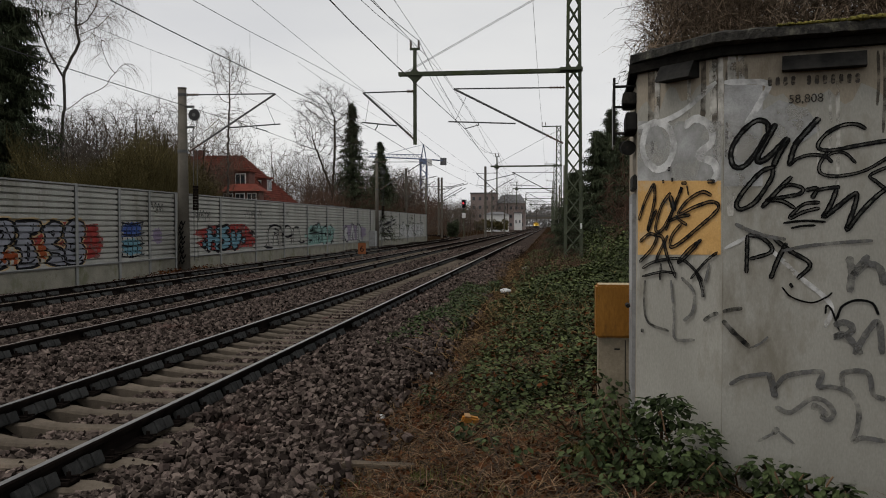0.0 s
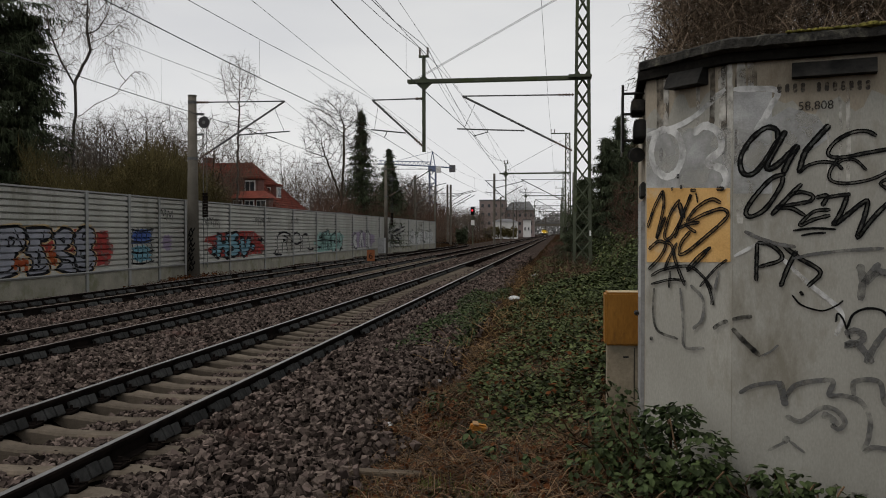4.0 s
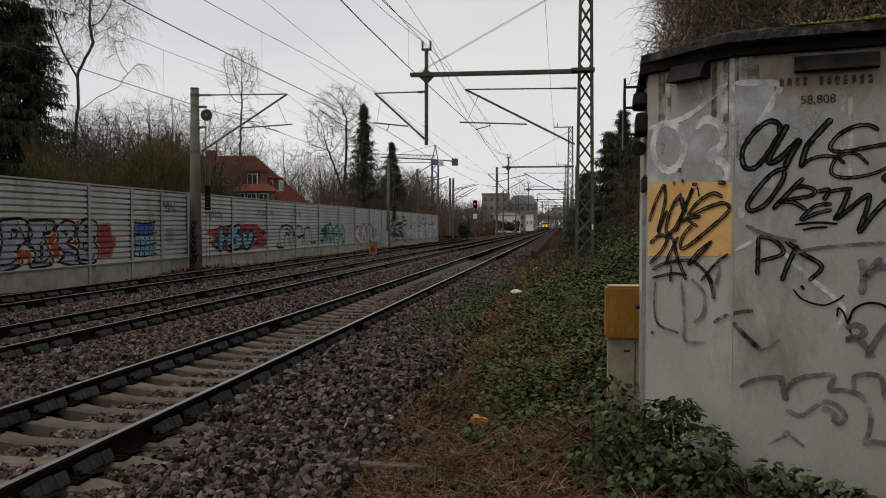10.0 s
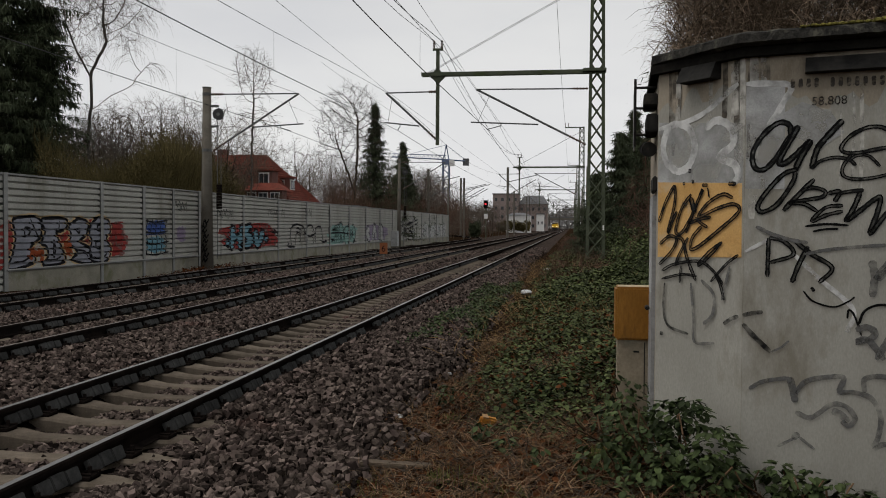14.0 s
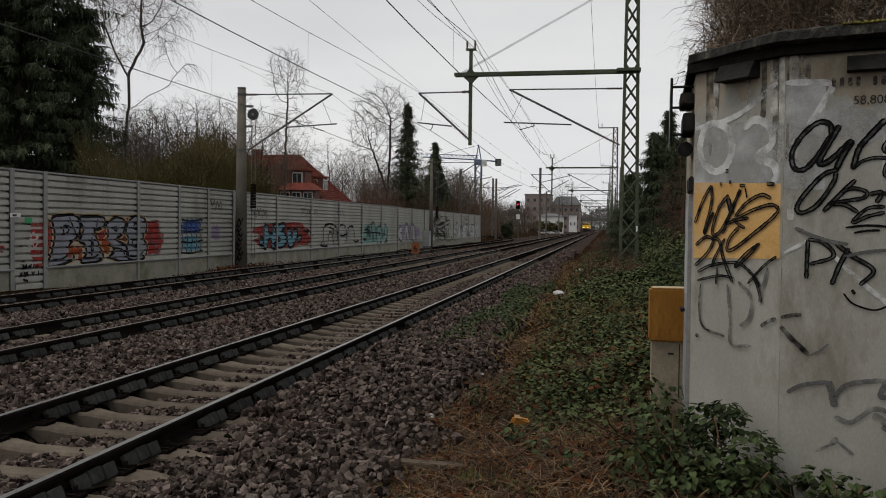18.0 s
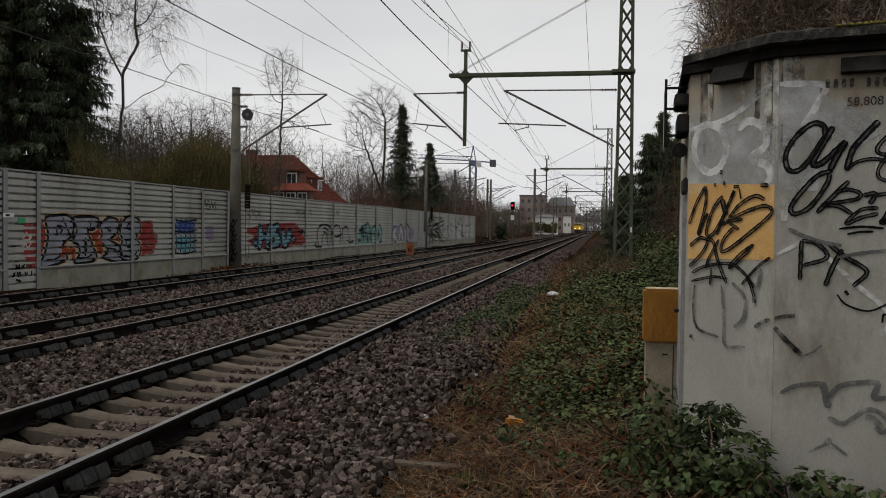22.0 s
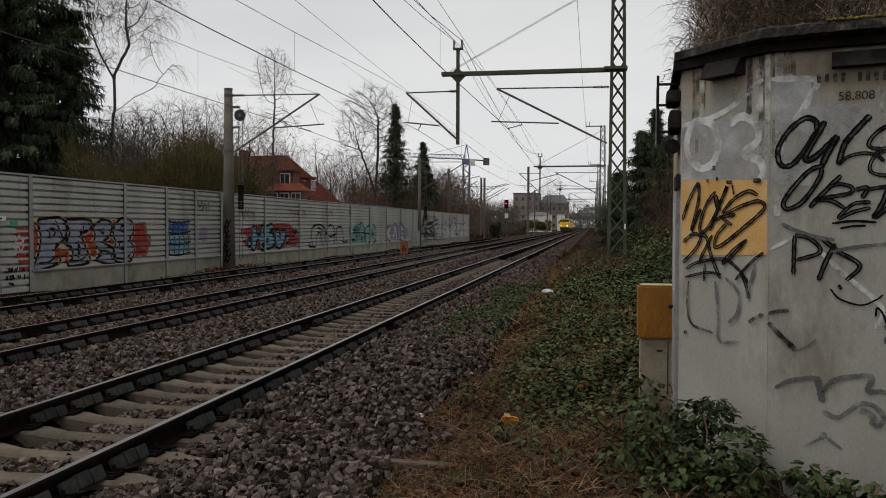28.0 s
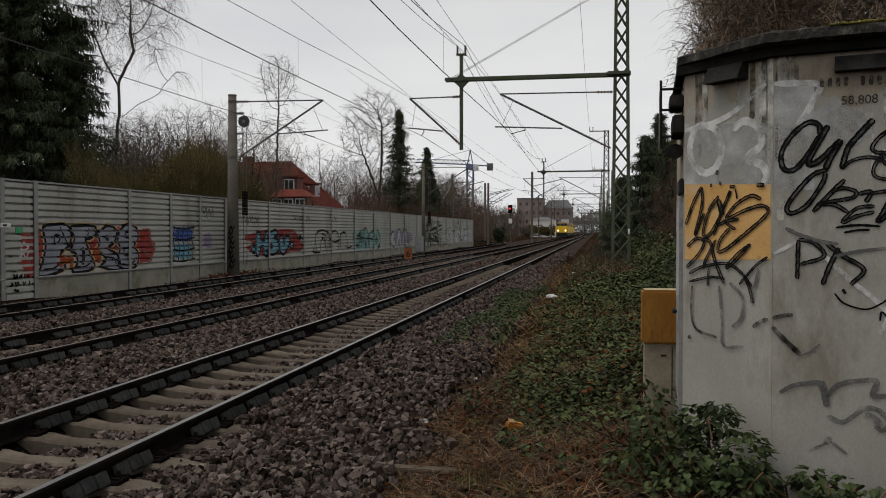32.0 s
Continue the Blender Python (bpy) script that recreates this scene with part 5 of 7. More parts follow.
stroke("A", 0.028, M_BLACK, [(0.365, 1.298), (0.38, 1.308)])
stroke("A", 0.010, M_BLACK, [(0.323, 1.293), (0.374, 1.237), (0.478, 1.208), (0.553, 1.24), (0.587, 1.269)])
stroke("A", 0.011, M_BLACK, [(0.551, 1.147), (0.559, 1.195), (0.588, 1.162), (0.624, 1.055)])
stroke("A", 0.019, M_GREY, [(0.327, 1.5), (0.445, 1.527), (0.619, 1.548), (0.787, 1.561)])
stroke("A", 0.023, M_GREY, [(0.066, 1.655), (0.144, 1.616), (0.236, 1.584), (0.342, 1.565)])
stroke("A", 0.039, M_GREY, [(0.668, 1.473), (0.683, 1.388), (0.673, 1.272)])
stroke("A", 0.039, M_GREY, [(0.766, 1.48), (0.694, 1.373), (0.761, 1.43), (0.822, 1.407), (0.845, 1.314)])
stroke("A", 0.014, M_BLACK, [(0.609, 1.118), (0.637, 1.192), (0.707, 1.229), (0.786, 1.216), (0.82, 1.152)])
stroke("A", 0.035, M_GREY, [(0.595, 1.086), (0.652, 1.104), (0.692, 1.074), (0.664, 1.038), (0.601, 1.02), (0.658, 1.032), (0.738, 0.929)])
stroke("A", 0.035, M_GREY, [(0.699, 0.927), (0.765, 1.056), (0.82, 1.108), (0.839, 0.935)])
stroke("A", 0.023, M_GREY, [(0.042, 0.712), (0.12, 0.761), (0.258, 0.793)])
stroke("A", 0.039, M_GREY, [(0.261, 0.797), (0.28, 0.72), (0.292, 0.655)])
stroke("A", 0.028, M_GREY, [(0.292, 0.708), (0.352, 0.783), (0.496, 0.819), (0.54, 0.809), (0.52, 0.737), (0.598, 0.737), (0.679, 0.711), (0.725, 0.62), (0.72, 0.519), (0.699, 0.441), (0.749, 0.465), (0.861, 0.457)])
stroke("A", 0.028, M_GREY, [(0.293, 0.6), (0.365, 0.574), (0.413, 0.603), (0.483, 0.661), (0.556, 0.654), (0.6, 0.594), (0.571, 0.55), (0.531, 0.572)])
stroke("A", 0.039, M_GREY, [(0.483, 0.625), (0.527, 0.61), (0.565, 0.568)])
stroke("A", 0.028, M_GREY, [(0.644, 0.74), (0.649, 0.82), (0.768, 0.828), (0.797, 0.714), (0.858, 0.688)])
stroke("A", 0.035, M_GREY, [(0.282, 0.445), (0.312, 0.481)])
stroke("A", 0.016, M_GREY, [(0.294, 0.453), (0.2, 0.391)])
stroke("A", 0.016, M_GREY, [(0.312, 0.461), (0.397, 0.398)])
stroke("A", 0.024, M_THIN, [(0.001, 1.138), (0.055, 1.154), (0.111, 1.163)])
stroke("A", 0.028, M_THIN, [(0.002, 1.089), (0.062, 1.022), (0.156, 0.934)])
stroke("A", 0.012, M_GREY, [(0.156, 0.934), (0.211, 0.964), (0.253, 1.005)])
stroke("B", 0.024, M_BLACK, [(0.025, 1.679), (0.083, 1.809), (0.154, 1.915)])
stroke("B", 0.024, M_BLACK, [(0.158, 1.915), (0.159, 1.8), (0.103, 1.613), (0.141, 1.685), (0.179, 1.749)])
stroke("B", 0.024, M_BLACK, [(0.293, 1.853), (0.216, 1.763), (0.17, 1.628), (0.212, 1.61), (0.281, 1.691), (0.383, 1.881), (0.312, 1.744), (0.254, 1.614)])
stroke("B", 0.042, M_BLACK, [(0.289, 1.832), (0.326, 1.733)])
stroke("B", 0.021, M_BLACK, [(0.281, 1.674), (0.362, 1.698), (0.45, 1.711)])
stroke("B", 0.021, M_BLACK, [(0.326, 1.708), (0.38, 1.67), (0.424, 1.649)])
stroke("B", 0.024, M_BLACK, [(0.609, 1.823), (0.534, 1.845), (0.423, 1.794), (0.353, 1.712), (0.484, 1.758), (0.605, 1.786), (0.658, 1.761), (0.626, 1.715), (0.485, 1.615), (0.355, 1.53), (0.292, 1.515), (0.309, 1.586), (0.38, 1.656)])
stroke("B", 0.024, M_BLACK, [(0.036, 1.539), (0.118, 1.591), (0.18, 1.57), (0.133, 1.49), (0.032, 1.407)])
stroke("B", 0.025, M_BLACK, [(0.161, 1.584), (0.227, 1.571), (0.265, 1.461), (0.338, 1.32)])
stroke("B", 0.024, M_BLACK, [(0.536, 1.561), (0.443, 1.501), (0.355, 1.419), (0.408, 1.448), (0.511, 1.54)])
stroke("B", 0.024, M_BLACK, [(0.273, 1.585), (0.2, 1.47), (0.172, 1.405)])
stroke("B", 0.021, M_BLACK, [(0.057, 1.368), (0.167, 1.415), (0.364, 1.44), (0.478, 1.382), (0.547, 1.31)])
stroke("B", 0.017, M_BLACK, [(0.057, 1.316), (0.228, 1.353), (0.347, 1.348)])
stroke("B", 0.018, M_BLACK, [(0.656, 1.489), (0.571, 1.433), (0.453, 1.319)])
stroke("B", 0.021, M_BLACK, [(0.487, 1.375), (0.53, 1.299), (0.556, 1.216)])
stroke("B", 0.018, M_BLACK, [(0.219, 1.407), (0.21, 1.299)])
stroke("B", 0.019, M_GREY, [(0.596, 1.42), (0.568, 1.318), (0.539, 1.215)])
stroke("B", 0.028, M_BLACK, [(0.269, 1.998), (0.292, 1.997)])
stroke("B", 0.022, M_BLACK, [(0.224, 1.919), (0.242, 1.922)])
stroke("B", 0.022, M_BLACK, [(0.297, 1.93), (0.315, 1.929)])
stroke("B", 0.021, M_BLACK, [(0.378, 1.906), (0.422, 1.904)])
stroke("B", 0.025, M_BLACK, [(0.575, 1.907), (0.632, 1.905)])
stroke("B", 0.011, M_BLACK, [(0.422, 1.89), (0.436, 1.828)])
stroke("B", 0.018, M_THIN, [(0.086, 1.292), (0.078, 1.146), (0.117, 1.022), (0.287, 0.984)])
stroke("B", 0.025, M_THIN, [(0.05, 0.967), (0.079, 0.963)])
stroke("B", 0.020, M_GREY, [(0.302, 1.304), (0.327, 1.094), (0.337, 0.944), (0.491, 0.951)])
stroke("B", 0.023, M_GREY, [(0.383, 1.326), (0.479, 1.245), (0.472, 1.121), (0.403, 1.059)])
stroke("B", 0.024, M_THIN, [(0.557, 1.074), (0.607, 1.108), (0.664, 1.13)])
M_DIRT = mat("splashed_dirt", (0.03, 0.024, 0.015), (0.08, 0.066, 0.04), 14, 0.95, 0.3, fine=60, spec=0.05)
worn(M_DIRT, 16, 0.55, 0.08)
for f, u1 in (("A", 2.38), ("B", 0.68)):
    n = int(u1 / 0.05)
    top = [(u1 * i / n, 0.2 + 0.05 * math.sin(i * 0.7) + COAT_TOP.uniform(-0.05, 0.05)) for i in range(n + 1)]
    patch(f, M_DIRT, [(0, -0.12), (u1, -0.12)] + top[::-1])
# stencilled line of writing, and the kilometre figure under it
M_STENCIL = mat("faded_black_stencil", (0.03, 0.026, 0.022), (0.07, 0.062, 0.055), 30, 0.9, 0.0, spec=0.05)
worn(M_STENCIL, 40, 0.42, 0.14)
for i in range(12):
    if i != 4:
        stroke("A", 0.022, M_STENCIL, [(0.25 + i * 0.041, 2.44 - 0.001 * i), (0.25 + i * 0.041, 2.492 - 0.001 * i)])


def lettering(text, size, m, material, parent, name="lettering", label=""):
    cu = bpy.data.curves.new("lettering", "FONT")
    cu.body, cu.size, cu.extrude, cu.align_x = text, size, 0.0006, "CENTER"
    tmp = bpy.data.objects.new("lettering", cu)
    me = bpy.data.meshes.new_from_object(tmp)
    bpy.data.objects.remove(tmp)
    me.materials.clear()
    me.materials.append(material)
    ob = new(name, me)
    ob.parent = parent
    ob.matrix_basis = m
    return tagged(ob, label)


lettering("58,808", 0.068, Matrix.Translation((-5.5, -6, 0.3)) @ wall_frame("A") @ Matrix.Translation((0.44, 2.338, 0.006)), M_STENCIL, HUT_OB, "lettering", "faded stencilled kilometre figure")

# ---- fittings of the hut ----
M_DARKMETAL = mat("dark_sheet_metal", (0.012, 0.012, 0.0115), (0.034, 0.032, 0.029), 8, 0.75, 0.2, stain=(0.06, 0.05, 0.037), stain_scale=4, stain_at=0.58, spec=0.05)
M_PLATE = mat("pale_grey_sheet", (0.22, 0.22, 0.22), (0.32, 0.32, 0.315), 6, 0.6, 0.1, stain=(0.12, 0.11, 0.1), stain_scale=5)


def vent(face, u0, u1, v0, v1, depth):
    bm = bmesh.new()
    c = [bm.verts.new(p) for p in ((u0, v1, 0), (u1, v1, 0), (u1, v1, depth * 0.5), (u0, v1, depth * 0.5), (u0, v0, 0), (u1, v0, 0), (u1, v0, depth), (u0, v0, depth))]
    for f in ((0, 1, 2, 3), (4, 7, 6, 5), (3, 2, 6, 7), (0, 3, 7, 4), (1, 5, 6, 2), (0, 4, 5, 1)):
        bm.faces.new([c[i] for i in f])
    bmesh.ops.recalc_face_normals(bm, faces=bm.faces[:])
    return on_wall("vent_hood", bm, face, M_DARKMETAL, "dark sheet metal vent hood")


vent("B", 0.235, 0.5, 2.535, 2.635, 0.1)
vent("A", 0.315, 0.745, 2.515, 2.6, 0.085)
for z, y0, y1, dx, h in ((2.5, 0.95, 1.3, 0.09, 0.08), (2.33, 1.0, 1.42, 0.075, 0.12), (1.93, 1.0, 1.44, 0.03, 0.1)):
    on_wall("ledge", boxed(((y0 + y1) / 2, z, dx / 2), (y1 - y0, h, dx), None, 0.008), "C", M_DARKMETAL, "dark metal ledge on the track side")
on_wall("lamp_drum", tube(bmesh.new(), (0.95, 2.2, 0.06), (1.25, 2.17, 0.05), 0.05, n=14), "C", M_DARKMETAL, "dark metal lamp drum")
on_wall("hanging_frame", boxed((0.9, 2.42, 0.145), (0.5, 0.42, 0.012)), "C", M_PLATE, "bent pale sheet hung on a frame")
for v in (2.28, 2.46, 2.6):
    on_wall("frame_bar", tube(bmesh.new(), (1.15, v, 0.0), (1.15, v, 0.15), 0.009, n=6), "C", M_DARKMETAL, "")
on_wall("frame_bar", tube(bmesh.new(), (1.15, 2.2, 0.145), (1.15, 2.66, 0.145), 0.009, n=6), "C", M_DARKMETAL, "")
on_wall("door", boxed((1.0, 0.95, 0.01), (0.62, 1.82, 0.03), None, 0.004), "C", M_PLATE, "scuffed grey metal door")
on_wall("door_strip", boxed((1.22, 1.5, 0.03), (0.05, 0.58, 0.012)), "C", plain("white_strip", (0.5, 0.5, 0.49)), "white strip")
on_wall("door_handle", boxed((1.2, 1.1, 0.05), (0.14, 0.025, 0.03), None, 0.006), "C", M_DARKMETAL, "dark lever handle")

# ragged roof edge and moss
g = random.Random(8)
edge = roof_line([(x - 5.5, y - 6) for x, y in HUT])
bm = bmesh.new()
for i in range(1100):
    t = g.random()
    a, b = Vector(edge[2]), Vector(edge[3])
    c = a.lerp(b, 0.12 + 0.9 * t) + Vector((g.uniform(-0.02, 0.1), g.uniform(0.0, 0.16)))
    s = g.uniform(0.012, 0.03) * (0.45 + min(1, t * 2.0))
    bmesh.ops.create_icosphere(bm, subdivisions=1, radius=s, matrix=Matrix.Translation((c.x, c.y, 3.06)) @ Matrix.Diagonal((1.5, 1.5, 0.8, 1)))
part("moss", bm, M_MOSS, HUT_OB, "yellow-green moss cushion on the roof edge")

# yellow-capped concrete box beside the hut
CAB = thing("cable_box", "weathered concrete cable box with a faded orange cover", "cable box", (3.985, 6.5, 0))
part("base", boxed((0, 0, 0.36), (0.27, 0.2, 0.96), None, 0.012), mat("pale_box_concrete", (0.2, 0.165, 0.115), (0.3, 0.25, 0.18), 4, 0.9, 0.3, stain=(0.17, 0.15, 0.11), stain_scale=3), CAB, "pale concrete base")
part("cover", boxed((-0.005, -0.012, 1.012), (0.3, 0.24, 0.39), None, 0.014), mat("faded_orange_cover", (0.2, 0.085, 0.012), (0.28, 0.13, 0.024), 3, 0.6, 0.15, stain=(0.12, 0.055, 0.014), stain_scale=4, stretch=(2, 2, 0.6), spec=0.15), CAB, "faded orange cover")
part("rim", boxed((-0.005, -0.012, 1.2), (0.27, 0.21, 0.02), None, 0.008), mat("sun_bleached_rim", (0.36, 0.28, 0.16), (0.46, 0.38, 0.25), 20, 0.8, 0.2), CAB, "bleached upper rim")
part("joint", boxed((0.06, -0.101, 0.6), (0.006, 0.006, 0.4)), M_DARKMETAL, CAB)
part("scratch", boxed((0.0, -0.102, 0.73), (0.04, 0.004, 0.012), Matrix.Rotation(0, 4, "Y")), M_DARKMETAL, CAB)


# paint on the barrier, broken where the ribs recede
def rib_depth(z):
    """How far the ribbed face stands out at the height z."""
    h = (BTOP - 0.33) / 7 / RIBS
    f = ((z - 0.28) / h) % 1.0
    return float(np.interp(f, (0, 0.14, 0.18, 0.8, 0.98, 1.0), (-0.045, -0.045, 0.045, 0.045, -0.045, -0.045)))


def barrier_paint(name, bm, material, label):
    h = (BTOP - 0.33) / 7 / RIBS
    lo, hi = min(v.co.y for v in bm.verts), max(v.co.y for v in bm.verts)
    for i in range(7 * RIBS):
        for k in (0.14, 0.18, 0.8, 0.98):
            z = 0.28 + h * (i + k)
            if lo < z < hi:
                bmesh.ops.bisect_plane(bm, geom=bm.verts[:] + bm.edges[:] + bm.faces[:], plane_co=(0, z, 0), plane_no=(0, 1, 0))
    for v in bm.verts:
        v.co = Vector((rib_depth(v.co.y) + v.co.z + 0.002, v.co.x, v.co.y))
    return part(name, bm, material, BARRIER, label)


def cloud(bm, y0, y1, z0, z1, z, seed):
    """A ragged painted patch."""
    g = random.Random(seed)
    n = 26
    vs = []
    for i in range(n):
        a = 2 * math.pi * i / n
        k = 0.85 + g.uniform(-0.12, 0.18)
        cx, cz = math.cos(a), math.sin(a)
        q = max(abs(cx), abs(cz)) ** 0.7
        vs.append(bm.verts.new(((y0 + y1) / 2 + (y1 - y0) / 2 * cx / q * k, (z0 + z1) / 2 + (z1 - z0) / 2 * cz / q * k, z)))
    bm.faces.new(vs)
    return bm


def letters(box4, forms, fill, outline, width, label, z=0.0035):
    """Block letters from thick lines: a dark outline under a coloured fill."""
    y0, y1, z0, z1 = box4
    for mtl, w, dz in ((outline, width + 0.3, 0.0), (fill, width, 0.001)):
        for i, f in enumerate(forms):
            bm = ribbon(bmesh.new(), [(y0 + (y1 - y0) * u, z0 + (z1 - z0) * v) for u, v in f], w, z + dz + 0.0002 * i, 0.08, i)
            barrier_paint("painted_letter", bm, mtl, label)


def painted_line(pts, width, material, z=0.0068):
    LAYER["n"] += 1
    return barrier_paint("painted_line", ribbon(bmesh.new(), pts, width, z, 0.12, LAYER["n"]), material, "")


def block_letter(pts, fill, width, halo=None):
    """One painted letter: a filled outline with a dark border, and a pale rim round that."""
    if halo:
        painted_line(pts + pts[:1], width * 2.2, halo, 0.0026)
    bm = bmesh.new()
    bm.faces.new([bm.verts.new((u, v, 0.0036)) for u, v in pts])
    bmesh.ops.triangulate(bm, faces=bm.faces[:])
    barrier_paint("painted_letter", bm, fill, "painted letter outlined in black")
    painted_line(pts + pts[:1], width, M_OUTLINE, 0.0052)


M_OUTLINE = mat("black_outline_paint", (0.004, 0.004, 0.005), (0.014, 0.014, 0.016), 3, 0.8, 0.1, spec=0.05)
M_CREAM = mat("pale_orange_rim", (0.34, 0.24, 0.12), (0.42, 0.31, 0.17), 3, 0.7, 0.1)
M_RED = mat("red_spray", (0.2, 0.022, 0.02), (0.3, 0.05, 0.042), 3, 0.75, 0.1, fine=50, spec=0.1)
M_ORANGE = mat("orange_spray", (0.22, 0.04, 0.014), (0.3, 0.075, 0.022), 3, 0.7, 0.1, spec=0.1)
M_SILVER = mat("silver_blue_spray", (0.16, 0.165, 0.19), (0.25, 0.26, 0.3), 2, 0.5, 0.1)
M_BLUE = mat("blue_spray", (0.02, 0.05, 0.22), (0.05, 0.11, 0.32), 2, 0.6, 0.1)
M_CYAN = mat("light_blue_spray", (0.08, 0.2, 0.26), (0.13, 0.28, 0.34), 2, 0.6, 0.1)
M_TEAL = mat("mint_spray", (0.14, 0.28, 0.25), (0.22, 0.36, 0.32), 2, 0.6, 0.1)
M_LILAC = mat("lilac_spray", (0.17, 0.13, 0.2), (0.24, 0.19, 0.28), 2, 0.6, 0.1)
M_CHALK = mat("white_spray", (0.36, 0.36, 0.355), (0.48, 0.48, 0.47), 2, 0.7, 0.1)
barrier_paint("painted_cloud", cloud(bmesh.new(), 21.3, 22.9, 0.3, 1.78, 0.0016, 1), M_RED, "red spray cloud")
barrier_paint("painted_cloud", cloud(bmesh.new(), 26.9, 28.75, 0.35, 1.78, 0.0016, 2), M_RED, "red spray cloud")
barrier_paint("painted_cloud", cloud(bmesh.new(), 22.4, 27.4, 0.9, 1.86, 0.0014, 3), M_RED, "red spray cloud")
barrier_paint("painted_cloud", cloud(bmesh.new(), 24.0, 24.8, 0.28, 0.9, 0.002, 5), M_ORANGE, "orange spray patches")
barrier_paint("painted_cloud", cloud(bmesh.new(), 25.6, 26.2, 0.3, 0.95, 0.002, 6), M_ORANGE, "orange spray patches")
block_letter([(22.52, 1.8), (23.36, 1.85), (23.68, 1.65), (23.62, 1.24), (23.15, 0.92), (23.38, 0.63), (23.21, 0.44), (22.16, 0.32), (22.34, 0.77), (22.47, 1.25), (22.34, 1.71)], M_SILVER, 0.09, M_CREAM)
block_letter([(23.68, 1.79), (24.89, 1.8), (24.99, 1.54), (24.69, 1.4), (24.43, 1.37), (24.69, 0.93), (24.89, 0.45), (23.77, 0.37), (24.02, 0.65), (23.93, 0.94), (23.68, 1.04), (23.87, 1.39), (23.74, 1.61)], M_SILVER, 0.09, M_CREAM)
block_letter([(25.09, 1.58), (25.7, 1.81), (26.2, 1.66), (26.06, 1.26), (25.7, 1.07), (26.28, 0.82), (26.35, 0.33), (25.29, 0.49), (25.59, 0.68), (25.29, 0.92), (24.89, 0.93), (25.22, 1.23)], M_SILVER, 0.09, M_CREAM)
block_letter([(26.39, 1.66), (26.87, 1.87), (27.46, 1.75), (27.57, 1.38), (27.33, 1.13), (27.62, 0.79), (27.37, 0.39), (26.57, 0.36), (26.28, 0.66), (26.42, 1.06), (26.28, 1.3)], M_SILVER, 0.09, M_CREAM)
painted_line([(22.89, 1.53), (23.15, 1.48), (23.06, 1.3), (22.89, 1.29), (22.89, 1.53)], 0.07, M_OUTLINE)
painted_line([(26.79, 1.61), (27.05, 1.58), (27.02, 1.42), (26.75, 1.44), (26.79, 1.61)], 0.07, M_OUTLINE)
painted_line([(26.66, 1.05), (26.99, 1.03), (26.96, 0.82), (26.69, 0.84), (26.66, 1.05)], 0.07, M_OUTLINE)
painted_line([(25.5, 1.45), (25.7, 1.48), (25.68, 1.34), (25.5, 1.45)], 0.07, M_OUTLINE)
painted_line([(24.3, 1.16), (24.39, 0.86), (24.3, 0.6), (24.3, 1.16)], 0.07, M_OUTLINE)
painted_line([(22.38, 0.52), (22.8, 0.53), (23.15, 0.66)], 0.06, M_OUTLINE)
painted_line([(23.87, 0.54), (24.37, 0.52), (24.69, 0.62)], 0.06, M_OUTLINE)
painted_line([(25.43, 0.8), (25.99, 0.74), (26.2, 0.54)], 0.06, M_OUTLINE)
painted_line([(26.5, 0.53), (27.03, 0.47), (27.37, 0.63)], 0.06, M_OUTLINE)
painted_line([(23.15, 1.78), (23.56, 1.17)], 0.06, M_OUTLINE)
painted_line([(24.62, 1.73), (24.56, 1.45)], 0.06, M_OUTLINE)
painted_line([(23.15, 0.56), (23.29, 0.85), (23.5, 0.73), (23.72, 0.8), (23.68, 0.47)], 0.18, M_ORANGE)
painted_line([(24.89, 1.08), (25.02, 0.81), (25.22, 0.69), (25.09, 1.15)], 0.18, M_ORANGE)
barrier_paint("painted_cloud", cloud(bmesh.new(), 30.05, 31.85, 1.15, 1.85, 0.002, 7), M_BLUE, "blue spray block")
barrier_paint("painted_cloud", cloud(bmesh.new(), 30.05, 31.75, 0.5, 1.2, 0.0022, 8), M_CYAN, "light blue spray block")
for k in range(5):
    bm = ribbon(bmesh.new(), [(30.1 + 0.38 * k, 0.45), (30.2 + 0.38 * k, 1.0), (30.08 + 0.38 * k, 1.4), (30.25 + 0.38 * k, 1.85)], 0.07, 0.0035, 0.2, k)
    barrier_paint("painted_line", bm, M_OUTLINE, "black outline")
for k in range(4):
    bm = ribbon(bmesh.new(), [(30.0, 0.52 + 0.42 * k), (30.9, 0.46 + 0.42 * k), (31.9, 0.55 + 0.42 * k)], 0.06, 0.0038, 0.2, k)
    barrier_paint("painted_line", bm, M_OUTLINE, "black outline")
barrier_paint("painted_cloud", cloud(bmesh.new(), 32.6, 33.5, 0.9, 1.6, 0.002, 9), M_LILAC, "faint lilac tag")
barrier_paint("painted_cloud", cloud(bmesh.new(), 19.17, 20.40, 0.74, 1.02, 0.0016, 21), M_RED, "pink and blue spray cloud")
barrier_paint("painted_cloud", cloud(bmesh.new(), 19.17, 20.17, 0.92, 1.43, 0.002, 22), M_BLUE, "pink and blue spray cloud")
painted_line([(21.29, 1.3), (21.41, 1.2), (21.51, 1.32), (21.67, 1.19), (21.77, 1.29)], 0.045, M_CHALK)
painted_line([(21.26, 1.06), (21.36, 0.9), (21.46, 1.07), (21.56, 0.89), (21.74, 1.06)], 0.045, M_CHALK)
painted_line([(21.31, 1.16), (21.51, 1.11), (21.72, 1.16)], 0.045, M_CHALK)
painted_line([(20.93, 0.48), (21.11, 0.41), (21.01, 0.24), (21.19, 0.34), (21.23, 0.07)], 0.07, M_OUTLINE)
